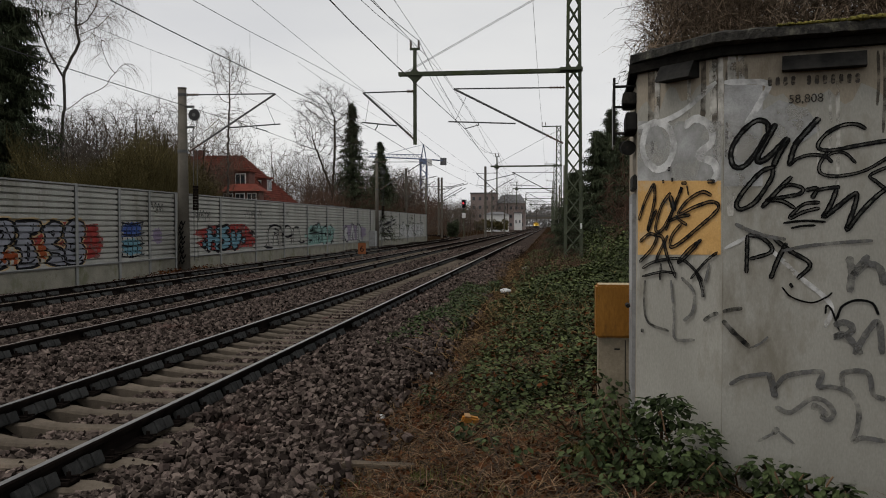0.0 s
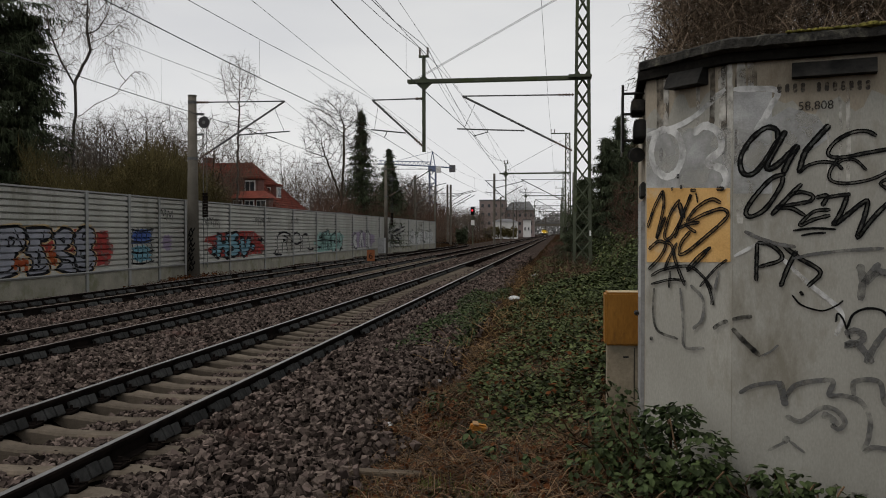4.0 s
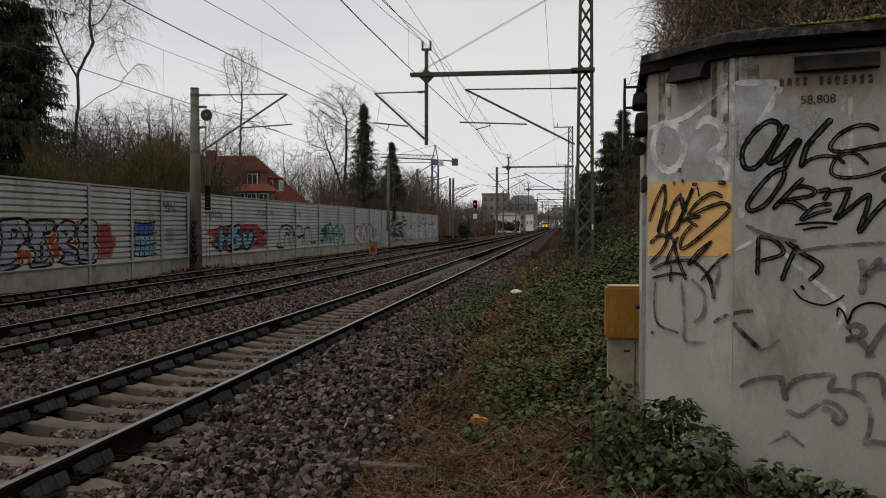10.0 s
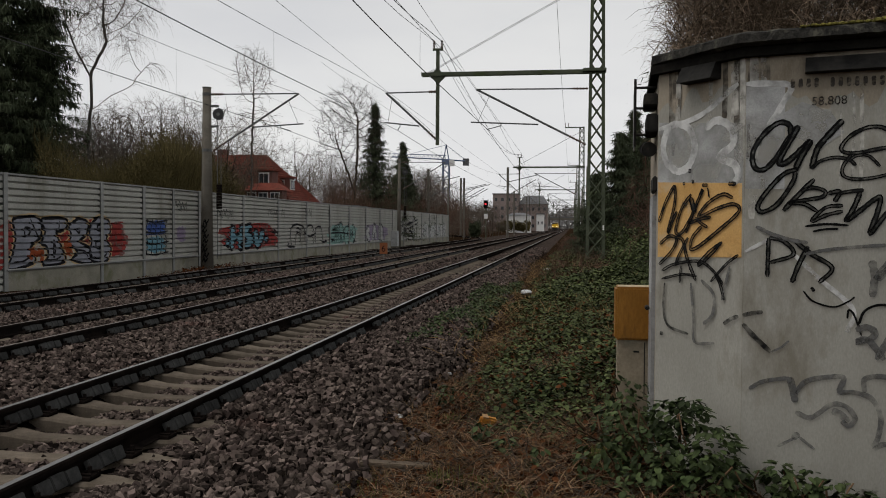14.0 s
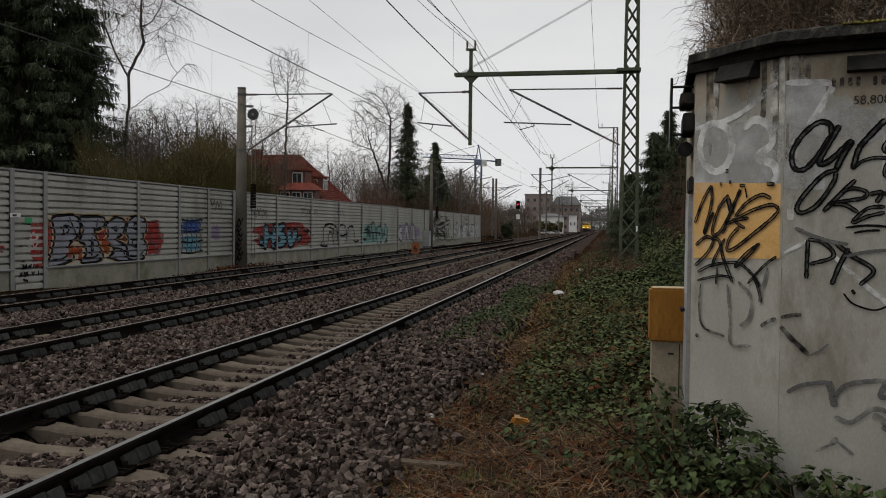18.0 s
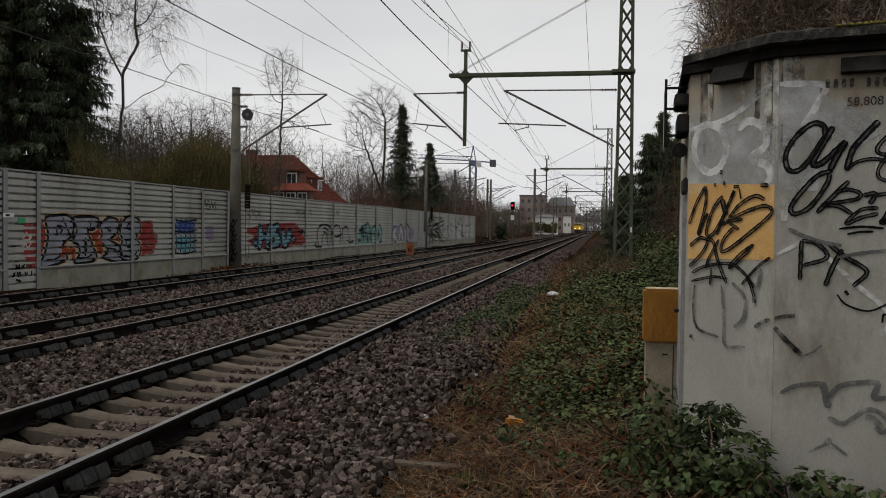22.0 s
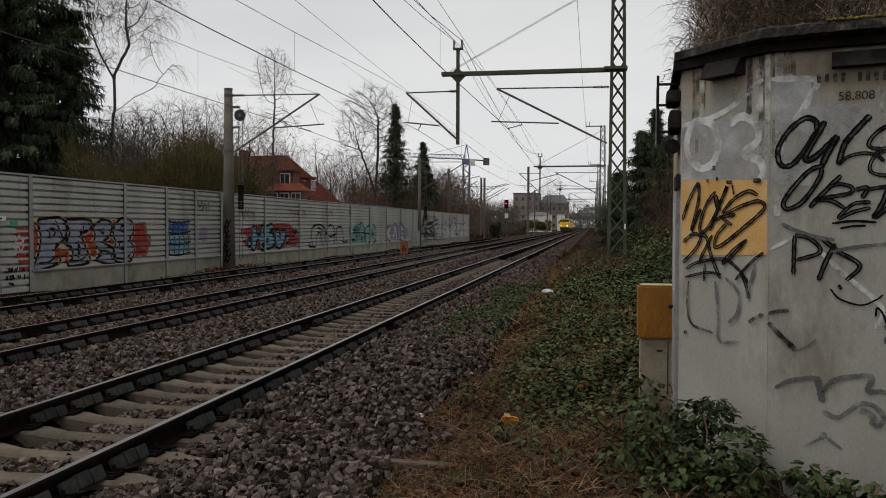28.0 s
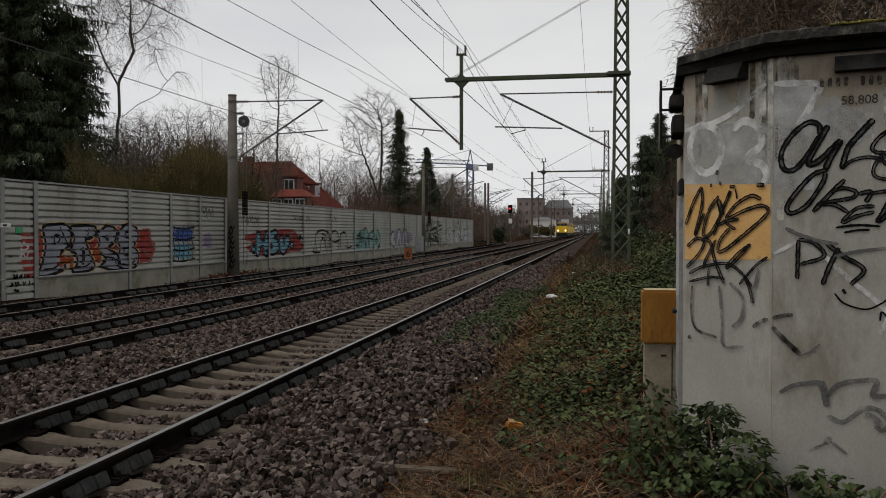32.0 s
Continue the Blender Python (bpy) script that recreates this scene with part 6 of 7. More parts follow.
painted_line([(20.96, 0.28), (21.06, 0.04), (21.29, -0.04)], 0.07, M_OUTLINE)
painted_line([(21.01, 0.51), (21.21, 0.45), (21.13, 0.2), (21.33, 0.11)], 0.07, M_OUTLINE)
painted_line([(20.08, -0.03), (20.19, -0.07), (20.1, -0.19), (20.23, -0.23)], 0.05, M_CHALK)
painted_line([(20.25, -0.07), (20.38, -0.11), (20.28, -0.19), (20.39, -0.26)], 0.05, M_CHALK)
worn(M_RED, 2.5, 0.36, 0.2)
barrier_paint("painted_cloud", cloud(bmesh.new(), 36.8, 44.7, 0.36, 1.78, 0.0016, 10), M_RED, "red spray cloud")
block_letter([(38.16, 1.56), (38.6, 1.59), (38.75, 1.22), (39.2, 1.22), (39.28, 1.57), (39.72, 1.57), (39.61, 0.49), (39.12, 0.5), (39.05, 0.87), (38.7, 0.88), (38.52, 0.52), (38.12, 0.55)], M_CYAN, 0.13)
block_letter([(39.87, 1.59), (40.65, 1.69), (40.92, 1.45), (40.39, 1.32), (40.93, 1.13), (41.02, 0.65), (40.14, 0.47), (39.38, 0.66), (39.88, 0.79), (40.22, 0.88), (39.75, 1.08), (39.54, 1.35)], M_CYAN, 0.13)
block_letter([(41.06, 1.35), (41.61, 1.4), (41.78, 0.94), (42.03, 1.34), (42.6, 1.34), (42.41, 0.83), (41.68, 0.44), (41.26, 0.65)], M_CYAN, 0.13)
block_letter([(42.7, 1.03), (43.05, 1.05), (43.2, 0.87), (42.91, 0.72), (42.64, 0.85)], M_CYAN, 0.12)
block_letter([(37.6, 0.9), (37.83, 0.98), (38.05, 0.83), (37.89, 0.61), (37.6, 0.69)], M_CYAN, 0.12)
painted_line([(43.64, 1.34), (44.26, 1.18), (44.1, 1.39), (45.06, 1.01)], 0.11, M_OUTLINE)
painted_line([(46.98, 0.43), (46.76, 1.22), (47.24, 1.6), (48.32, 1.67), (49.26, 1.44), (49.47, 0.61)], 0.12, M_OUTLINE)
painted_line([(47.62, 0.51), (47.82, 1.07), (48.33, 1.21), (48.72, 0.48)], 0.12, M_OUTLINE)
painted_line([(49.94, 0.58), (49.84, 1.49), (50.83, 1.62), (51.29, 1.07), (51.06, 0.44)], 0.12, M_OUTLINE)
painted_line([(51.55, 0.55), (51.65, 1.41), (52.71, 1.5), (53.17, 0.65)], 0.12, M_OUTLINE)
painted_line([(47.96, 1.5), (48.7, 1.32), (48.41, 0.86)], 0.12, M_OUTLINE)
painted_line([(49.27, 1.2), (50.44, 0.96), (51.66, 1.13)], 0.12, M_OUTLINE)
painted_line([(46.56, 0.66), (46.4, 0.44), (47.62, 0.39)], 0.12, M_OUTLINE)
painted_line([(52.73, 0.68), (53.4, 0.55), (54.16, 0.66)], 0.12, M_OUTLINE)
painted_line([(54.73, 1.7), (54.51, 1.18), (55.47, 0.51)], 0.08, M_OUTLINE)
painted_line([(55.95, 0.5), (56.16, 1.5), (57.16, 1.64), (57.44, 0.55)], 0.08, M_OUTLINE)
painted_line([(58.22, 0.54), (58.45, 1.43), (59.8, 1.5), (60.1, 0.58)], 0.08, M_OUTLINE)
painted_line([(60.63, 1.5), (60.95, 0.56), (61.94, 0.46)], 0.08, M_OUTLINE)
painted_line([(54.88, 1.11), (56.92, 1.16), (61.22, 0.97)], 0.08, M_OUTLINE)
painted_line([(79.24, 1.88), (80.18, 2.31), (81.66, 2.17), (80.72, 1.23), (82.96, 0.52)], 0.18, M_OUTLINE)
painted_line([(86.06, 2.51), (82.92, 1.41), (85.4, 0.57)], 0.18, M_OUTLINE)
painted_line([(79.76, 1.04), (81.73, 0.8), (80.9, 1.51), (83.72, 2), (84.83, 1.11)], 0.18, M_OUTLINE)
barrier_paint("painted_cloud", cloud(bmesh.new(), 54.0, 62.3, 0.32, 1.75, 0.0016, 11), M_TEAL, "mint green spray block")
letters((54.6, 61.6, 0.5, 1.55), [[(0.05, 0.0), (0.08, 1.0)], [(0.08, 0.5), (0.22, 0.5), (0.24, 1.0), (0.22, 0.0)], [(0.36, 0.0), (0.42, 1.0), (0.52, 0.0)], [(0.62, 1.0), (0.62, 0.0), (0.74, 0.5), (0.66, 1.0)], [(0.85, 1.0), (0.95, 0.5), (0.85, 0.0)]], M_TEAL, M_OUTLINE, 0.5, "mint letters outlined in dark paint")
barrier_paint("painted_cloud", cloud(bmesh.new(), 63.8, 73.2, 0.3, 1.8, 0.0016, 12), M_LILAC, "lilac spray block")
letters((64.8, 72.6, 0.5, 1.5), [[(0.15, 0.9), (0.05, 0.5), (0.18, 0.1)], [(0.3, 0.0), (0.38, 1.0), (0.46, 0.0)], [(0.6, 0.0), (0.62, 1.0), (0.76, 0.6), (0.62, 0.4), (0.8, 0.0)]], M_CHALK, M_OUTLINE, 0.5, "pale letters outlined in black")
letters((78.2, 88.0, 0.7, 2.0), [[(0.05, 0.0), (0.08, 0.9), (0.3, 0.8), (0.1, 0.45), (0.35, 0.0)], [(0.75, 0.9), (0.5, 0.7), (0.45, 0.2), (0.8, 0.1)], [(0.3, 0.6), (0.6, 0.8), (0.95, 1.1)]], M_ALU, M_OUTLINE, 0.25, "black tag")
barrier_paint("painted_cloud", cloud(bmesh.new(), 89.6, 99, 0.35, 1.9, 0.0016, 13), M_CHALK, "white spray blocks")
barrier_paint("painted_cloud", cloud(bmesh.new(), 99.5, 108, 0.35, 1.9, 0.0016, 14), M_CHALK, "white spray blocks")
letters((90.2, 107.5, 0.5, 1.7), [[(0.05, 0.0), (0.1, 1.0), (0.16, 0.0)], [(0.25, 1.0), (0.25, 0.0), (0.34, 0.5)], [(0.45, 0.0), (0.5, 1.0), (0.55, 0.0)], [(0.65, 1.0), (0.7, 0.0), (0.75, 1.0)], [(0.85, 0.0), (0.9, 1.0), (0.96, 0.0)]], M_CHALK, M_OUTLINE, 0.5, "white letters with lilac outlines")
for k, (a, b) in enumerate(((32.4, 2.4), (33.0, 2.35), (36.6, 2.1), (37.2, 2.15), (37.9, 2.1), (43.2, 2.3), (44.0, 2.25), (45.2, 2.3), (49.4, 2.4), (50.2, 2.35), (54.4, 2.4), (21.0, 0.3), (21.2, 0.2), (20.2, -0.1))):
    bm = ribbon(bmesh.new(), [(a, b - 0.2), (a + 0.15, b + 0.2), (a + 0.3, b - 0.05), (a + 0.5, b + 0.2), (a + 0.55, b - 0.22)], 0.05, 0.003, 0.2, k)
    barrier_paint("painted_tag", bm, M_OUTLINE, "small black marker tags")
for a, b in zip(POSTS, POSTS[1:]):
    if a > 10 and not 20 < a < 21:
        part("tube_rail", tube(bmesh.new(), (0.11, a, 0.31), (0.11, b, 0.31), 0.028, n=8), M_POST, BARRIER, "pale steel tube along the foot")
part("exit_sign", boxed((0.1, 20.7, 1.8), (0.012, 0.42, 0.12)), plain("white_sign", (0.6, 0.6, 0.58)), BARRIER, "white arrow sign")
part("exit_arrow", boxed((0.108, 20.66, 1.8), (0.006, 0.16, 0.05)), M_OUTLINE, BARRIER, "black arrow")
part("exit_sign", boxed((0.06, 21.3, 1.66), (0.012, 0.3, 0.16)), plain("green_sign", (0.03, 0.25, 0.1)), BARRIER, "green escape sign")
part("door_handle", boxed((0.08, 20.95, 0.95), (0.05, 0.14, 0.03), None, 0.006), M_DARKMETAL, BARRIER)

# ---- ivy by the hut ----
def ivy_bush(label, n, spots, size, stems):
    b = thing("ivy_bush", label, "ivy", (0, 0, 0), "ivy by the hut")
    g = RNG
    c = np.array(spots)
    k = g.integers(0, len(c), n)
    d = g.normal(0, 1, (n, 3))
    d /= np.linalg.norm(d, axis=1)[:, None]
    pos = c[k, :3] + d * c[k, 3:4] * (0.75 + 0.3 * g.random((n, 1)))
    pos[:, 2] = np.maximum(pos[:, 2], ground_z(pos[:, 0], pos[:, 1]) + 0.01)
    yaw = np.arctan2(d[:, 1], d[:, 0]) - math.pi / 2 + g.normal(0, 0.6, n)
    pit = g.normal(-0.5, 0.4, n)
    c1, s1, c2, s2 = np.cos(yaw), np.sin(yaw), np.cos(pit), np.sin(pit)
    o, i1 = np.zeros(n), np.ones(n)
    rz = np.array([[c1, -s1, o], [s1, c1, o], [o, o, i1]]).transpose(2, 0, 1)
    rx = np.array([[i1, o, o], [o, c2, -s2], [o, s2, c2]]).transpose(2, 0, 1)
    sz = size * g.uniform(0.6, 1.25, n)
    ob = new("foliage", scatter("foliage", ROUND_LEAF, pos, np.stack([sz * 0.95, sz, sz], 1), rz @ rx, M_IVY))
    ob.parent = b
    rng = random.Random(3)
    seg = []
    for _ in range(stems):
        x, y, z, r = spots[rng.randrange(len(spots))]
        p = Vector((x + rng.gauss(0, 0.06), y + rng.gauss(0, 0.05), float(ground_z(x, y)) - 0.02))
        d2 = (Vector((x, y, z)) + Vector((rng.gauss(0, r), rng.gauss(0, r), r * 0.6)) - p)
        for i in range(4):
            q = p + d2 / 4 + Vector((rng.gauss(0, 0.02), rng.gauss(0, 0.02), 0))
            seg.append((p, q, 0.006, 0.005, 0))
            p = q
    ob = new("stem_tangle", limbs_mesh("stem_tangle", seg, M_STEM, 4))
    ob.parent = b
    tagged(ob, kind="stuff")
    return b


ivy_bush("dark glossy ivy climbing at the foot of the hut", 1700, [(4.1, 5.2, 0.5, 0.12), (4.2, 5.13, 0.56, 0.1), (4.32, 5.03, 0.38, 0.14), (4.25, 4.93, 0.25, 0.16), (4.0, 5.25, 0.32, 0.16), (4.38, 4.95, 0.22, 0.13), (3.88, 5.45, 0.36, 0.16), (4.1, 5.0, 0.3, 0.14), (3.7, 5.3, 0.2, 0.16), (3.95, 4.95, 0.12, 0.17)], 0.052, 18)
ivy_bush("low ivy along the foot of the hut wall", 330, [(4.66, 4.9, 0.26, 0.09), (4.78, 4.86, 0.25, 0.09), (4.92, 4.8, 0.22, 0.08), (5.05, 4.76, 0.19, 0.07), (4.72, 4.82, 0.2, 0.1)], 0.055, 8)
ivy_bush("green bramble shoots spreading beside the hut", 420, [(3.82, 6.0, 0.26, 0.17), (3.98, 4.9, 0.16, 0.12), (3.93, 6.12, 0.42, 0.17), (3.9, 5.8, 0.38, 0.17), (3.8, 6.3, 0.42, 0.17)], 0.048, 10)

# vines hanging over the back of the hut
M_VINE = mat("bare_vine_stems", (0.06, 0.042, 0.028), (0.22, 0.165, 0.117), 1.5, 0.9, 0, island=0.8, spec=0.05)
n = 62000
px, py = RNG.uniform(4.45, 9.8, n), RNG.uniform(7.3, 9.2, n)
pz = 2.4 + 2.7 * RNG.random(n) * smooth(3.90, 4.90, px)
me = scatter("vine_tangle", STRAND, np.stack([px, py, pz], 1), np.stack([np.full(n, 0.0055), RNG.uniform(0.2, 0.5, n), RNG.uniform(0.6, 2.2, n)], 1), turns(n, 1.3, RNG), M_VINE)
tagged(new("vine_tangle", me), "tangle of bare brown vines above the hut roof", "vines", kind="stuff")
n = 2600
px, py = RNG.uniform(4.9, 8.5, n), RNG.uniform(5.4, 7.2, n)
keep = px > 4.6 + 0.6 * np.abs(6 - py)
px, py = px[keep], py[keep]
n = len(px)
me = scatter("vine_tangle", STRAND, np.stack([px, py, 2.78 + 0.12 * RNG.random(n)], 1), np.stack([np.full(n, 0.0055), RNG.uniform(0.3, 0.6, n), RNG.uniform(0.5, 1.2, n)], 1), turns(n, 0.6, RNG), M_VINE)
tagged(new("vine_tangle", me), "bare brown vines lying on the hut roof", "vines", kind="stuff")
conifer("fir_tree", "dense dark evergreen behind the hut", (5.35, 9.9, -0.2), 10, 0.95, 41, 100000, 0.3, 0.1, 0.085, 0.16, 0.35)
conifer("fir_tree", "dense dark evergreen behind the hut", (7.7, 10.8, -0.2), 10, 2.2, 42, 70000, 0.3, 0.1, 0.1, 0.18)
conifer("fir_tree", "dense dark evergreen behind the hut", (9.8, 10.6, -0.2), 10, 2.2, 43, 50000, 0.3, 0.1, 0.11, 0.18)

ivy_bush("small green bramble shoot among dead stems", 46, [(2.84, 6.45, 0.09, 0.07)], 0.055, 3)
ivy_bush("small green bramble shoot among dead stems", 40, [(3.05, 6.15, 0.07, 0.06)], 0.055, 3)
ivy_bush("small green bramble shoot among dead stems", 60, [(2.35, 7.9, 0.06, 0.1)], 0.05, 3)
ivy_bush("small green bramble shoot among dead stems", 60, [(3.3, 5.75, 0.07, 0.09)], 0.055, 3)


# black scribbles round the foot of the near mast
def mast_tag(pts, width, seed):
    bm = ribbon(bmesh.new(), pts, width, 0, 0.2, seed)
    for v in bm.verts:
        r = 0.281 - 0.0134 * (v.co.y + 0.5)
        a = math.atan2(-34, 15.2) + v.co.x / r
        v.co = Vector((r * math.cos(a), r * math.sin(a), v.co.y))
    return part("painted_tag", bm, M_BLACK, NEAR_MAST, "black scribbled tag")


g = random.Random(12)
for k in range(9):
    z = 0.05 + 0.2 * k
    u = -0.1 + 0.05 * math.sin(k * 1.7)
    mast_tag([(u - 0.12, z), (u - 0.02, z + 0.2), (u + 0.02, z + 0.02), (u + 0.12, z + 0.2 + g.uniform(-0.04, 0.04)), (u + 0.06, z + 0.08), (u - 0.1, z + 0.14)], 0.045, k)

# ---- far things ----
# Brick greyed and lightened to carry the haze of distance in its colour.
M_BRICK_HAZE = mat("haze_grey_far_brick", (0.2, 0.155, 0.142), (0.26, 0.21, 0.192), 0.3, 0.9, 0.1, spec=0.1)
# Pale grey woods: distance haze is mixed into the base colour.
M_FARWOOD_HAZE = mat("haze_pale_far_woods", (0.17, 0.165, 0.16), (0.26, 0.255, 0.25), 0.05, 0.95, 0, island=0.25, spec=0.0)
M_SLATE = mat("dark_slate_roof", (0.08, 0.08, 0.083), (0.13, 0.128, 0.13), 0.5, 0.8, 0.1)
M_TILE = mat("red_clay_tiles", (0.12, 0.034, 0.024), (0.2, 0.058, 0.04), 1.5, 0.9, 0.5, fine=9, grain=0.5, stain=(0.07, 0.035, 0.026), stain_scale=0.7, stretch=(1, 1, 2), spec=0.1)
M_HOUSE = mat("red_brick_wall", (0.1, 0.044, 0.036), (0.15, 0.07, 0.055), 2, 0.9, 0.3)
M_PAINT = mat("white_house_paint", (0.55, 0.54, 0.52), (0.68, 0.67, 0.65), 0.5, 0.8, 0.1)
M_GLASS = plain("dark_window_glass", (0.03, 0.035, 0.04), 0.08, spec=0.6)


def window(name, parent, c, w, h, axis, frame_paint=M_PAINT):
    """A white-framed window: frame, glass, and one mullion. axis: the way that it faces."""
    size = (0.12, w, h) if axis == "x" else (w, 0.12, h)
    ob = part(name, boxed(c, size), frame_paint, parent, "pale window frame")
    for s in (-1, 1):
        o = Vector((0.07, s * w * 0.23, 0)) if axis == "x" else Vector((s * w * 0.23, -0.07, 0))
        part("pane", boxed(Vector(c) + o, (0.03, w * 0.38, h * 0.82) if axis == "x" else (w * 0.38, 0.03, h * 0.82)), M_GLASS, ob)
    return ob


def hip_roof(bm, x0, x1, y0, y1, z0, z1, inset_a, inset_b):
    v = [bm.verts.new(p) for p in ((x0, y0, z0), (x1, y0, z0), (x1, y1, z0), (x0, y1, z0), (x0 + inset_a, (y0 + y1) / 2, z1), (x1 - inset_b, (y0 + y1) / 2, z1))]
    for f in ((0, 1, 5, 4), (1, 2, 5), (2, 3, 4, 5), (3, 0, 4), (3, 2, 1, 0)):
        bm.faces.new([v[i] for i in f])
    return bm


def villa():
    h = thing("house", "red brick house with a steep red tiled roof and dormer windows", "house", (-22.3, 66, -0.7))
    part("wall", boxed((0, 0, 1.9), (9.5, 8.5, 4.0)), M_HOUSE, h, "red brick wall")
    part("roof", hip_roof(bmesh.new(), -5.1, 5.1, -4.6, 4.6, 3.8, 8.0, 0.6, 3.7), M_TILE, h, "steep red tiled roof")
    rows = 22
    for r in range(rows):
        f = (r + 0.5) / rows
        x0, x1, y, z = -5.1 + 0.6 * f, 5.1 - 3.7 * f, -4.6 * (1 - f) - 0.03, 3.82 + 4.2 * f
        part("tile_course", boxed(((x0 + x1) / 2, y, z), (x1 - x0, 0.07, 0.03), None), M_TILE, h)
        part("tile_course", boxed((x1 + 0.03, 0, z), (0.07, -2 * y, 0.03)), M_TILE, h)
    for y, s in ((-1.2, 0.9),):
        d = part("dormer", boxed((3.2, y, 5.5), (1.5, 1.4 * s, 1.2 * s)), M_HOUSE, h, "dormer with a white window")
        part("dormer_roof", boxed((3.2, y, 5.5 + 0.66 * s), (1.8, 1.7 * s, 0.12)), M_TILE, d)
        window("window", h, (3.97, y, 5.5), 1.0 * s, 0.9 * s, "x")
        window("window", h, (3.2, y - 0.66 * s, 5.5), 0.8 * s, 0.85 * s, "y")
    window("window", h, (2.75, -4.15, 5.75), 0.8, 1.1, "y")
    part("dormer", boxed((2.75, -3.4, 5.7), (1.2, 1.4, 1.45)), M_HOUSE, h, "dormer with a white window")
    part("dormer_roof", boxed((2.75, -3.5, 6.48), (1.6, 1.7, 0.12), pose(0, 0, 0, 0, 0, 0), 0.02), M_TILE, h)
    part("bay", boxed((3.1, -4.7, 3.6), (2.9, 1.0, 2.6)), M_HOUSE, h, "brick bay with three white windows")
    part("bay_roof", hip_roof(bmesh.new(), 1.4, 4.8, -5.5, -3.5, 4.9, 5.5, 0.8, 0.8), M_TILE, h)
    for x in (2.2, 3.1, 4.0):
        window("window", h, (x, -5.22, 4.3), 0.72, 0.95, "y")
    for y in (-2.4, 0, 2.4):
        window("window", h, (4.78, y, 3.0), 0.95, 1.2, "x")
    part("chimney", boxed((-2.6, 0.8, 7.6), (0.8, 0.6, 1.8)), M_HOUSE, h)
    return h


villa()
SHED = thing("garden_shed", "low pale garden building behind the barrier", "shed", (-15.6, 70, -0.3))
part("wall", boxed((0, 0, 1.7), (2.6, 5, 3.4)), M_PAINT, SHED)
part("roof", boxed((0, 0, 3.5), (3.0, 5.4, 0.2)), M_SLATE, SHED)


def block(name, label, x0, x1, y, depth, h, wall, roof_h, rows, cols, flat):
    b = thing(name, label, "building", ((x0 + x1) / 2, y, -0.3), "buildings at the end of the line")
    w = x1 - x0
    part("wall", boxed((0, depth / 2, h / 2), (w, depth, h)), wall, b)
    if flat:
        part("roof", boxed((0, depth / 2, h + 0.2), (w + 0.5, depth + 0.5, 0.4)), M_SLATE, b)
    else:
        part("roof", hip_roof(bmesh.new(), -w / 2 - 0.4, w / 2 + 0.4, -0.4, depth + 0.4, h, h + roof_h, 2.5, 2.5), M_SLATE, b)
    for r in range(rows):
        for c in range(cols):
            # Brick blocks take slate frames, which imitate haze over their windows.
            window("window", b, (-w / 2 + w * (c + 0.5) / cols, -0.03, h * (r + 0.6) / (rows + 0.2)), w / cols * 0.4, 1.5, "y", M_PAINT if wall is M_PAINT else M_SLATE)
    return b


block("apartment_building", "brick apartment block with a flat roof", -31.5, -20, 380, 14, 16.2, M_BRICK_HAZE, 0, 4, 4, True)
block("apartment_building", "brick apartment block with a dark pitched roof", -20, -7.4, 384, 14, 12.0, M_BRICK_HAZE, 4.0, 3, 5, False)
block("house", "low white building beside the line", -16.5, -9.2, 262, 9, 5.3, M_PAINT, 0.9, 1, 4, False)
block("white_tower", "small white cubic building beside the line", -10.6, -7.6, 345, 4, 6.8, M_PAINT, 0, 1, 2, True)
OVER = thing("overpass", "grey road bridge across the tracks", "bridge", (-2, 560, 0))
part("deck", boxed((0, 0, 6.6), (60, 8, 1.4)), M_MASTC, OVER)
part("railing", boxed((0, -3.9, 7.7), (60, 0.2, 0.9)), M_ARM, OVER)
for xx in (-16, 8):
    part("pier", boxed((xx, 0, 3), (2, 7, 6.4)), M_MASTC, OVER)


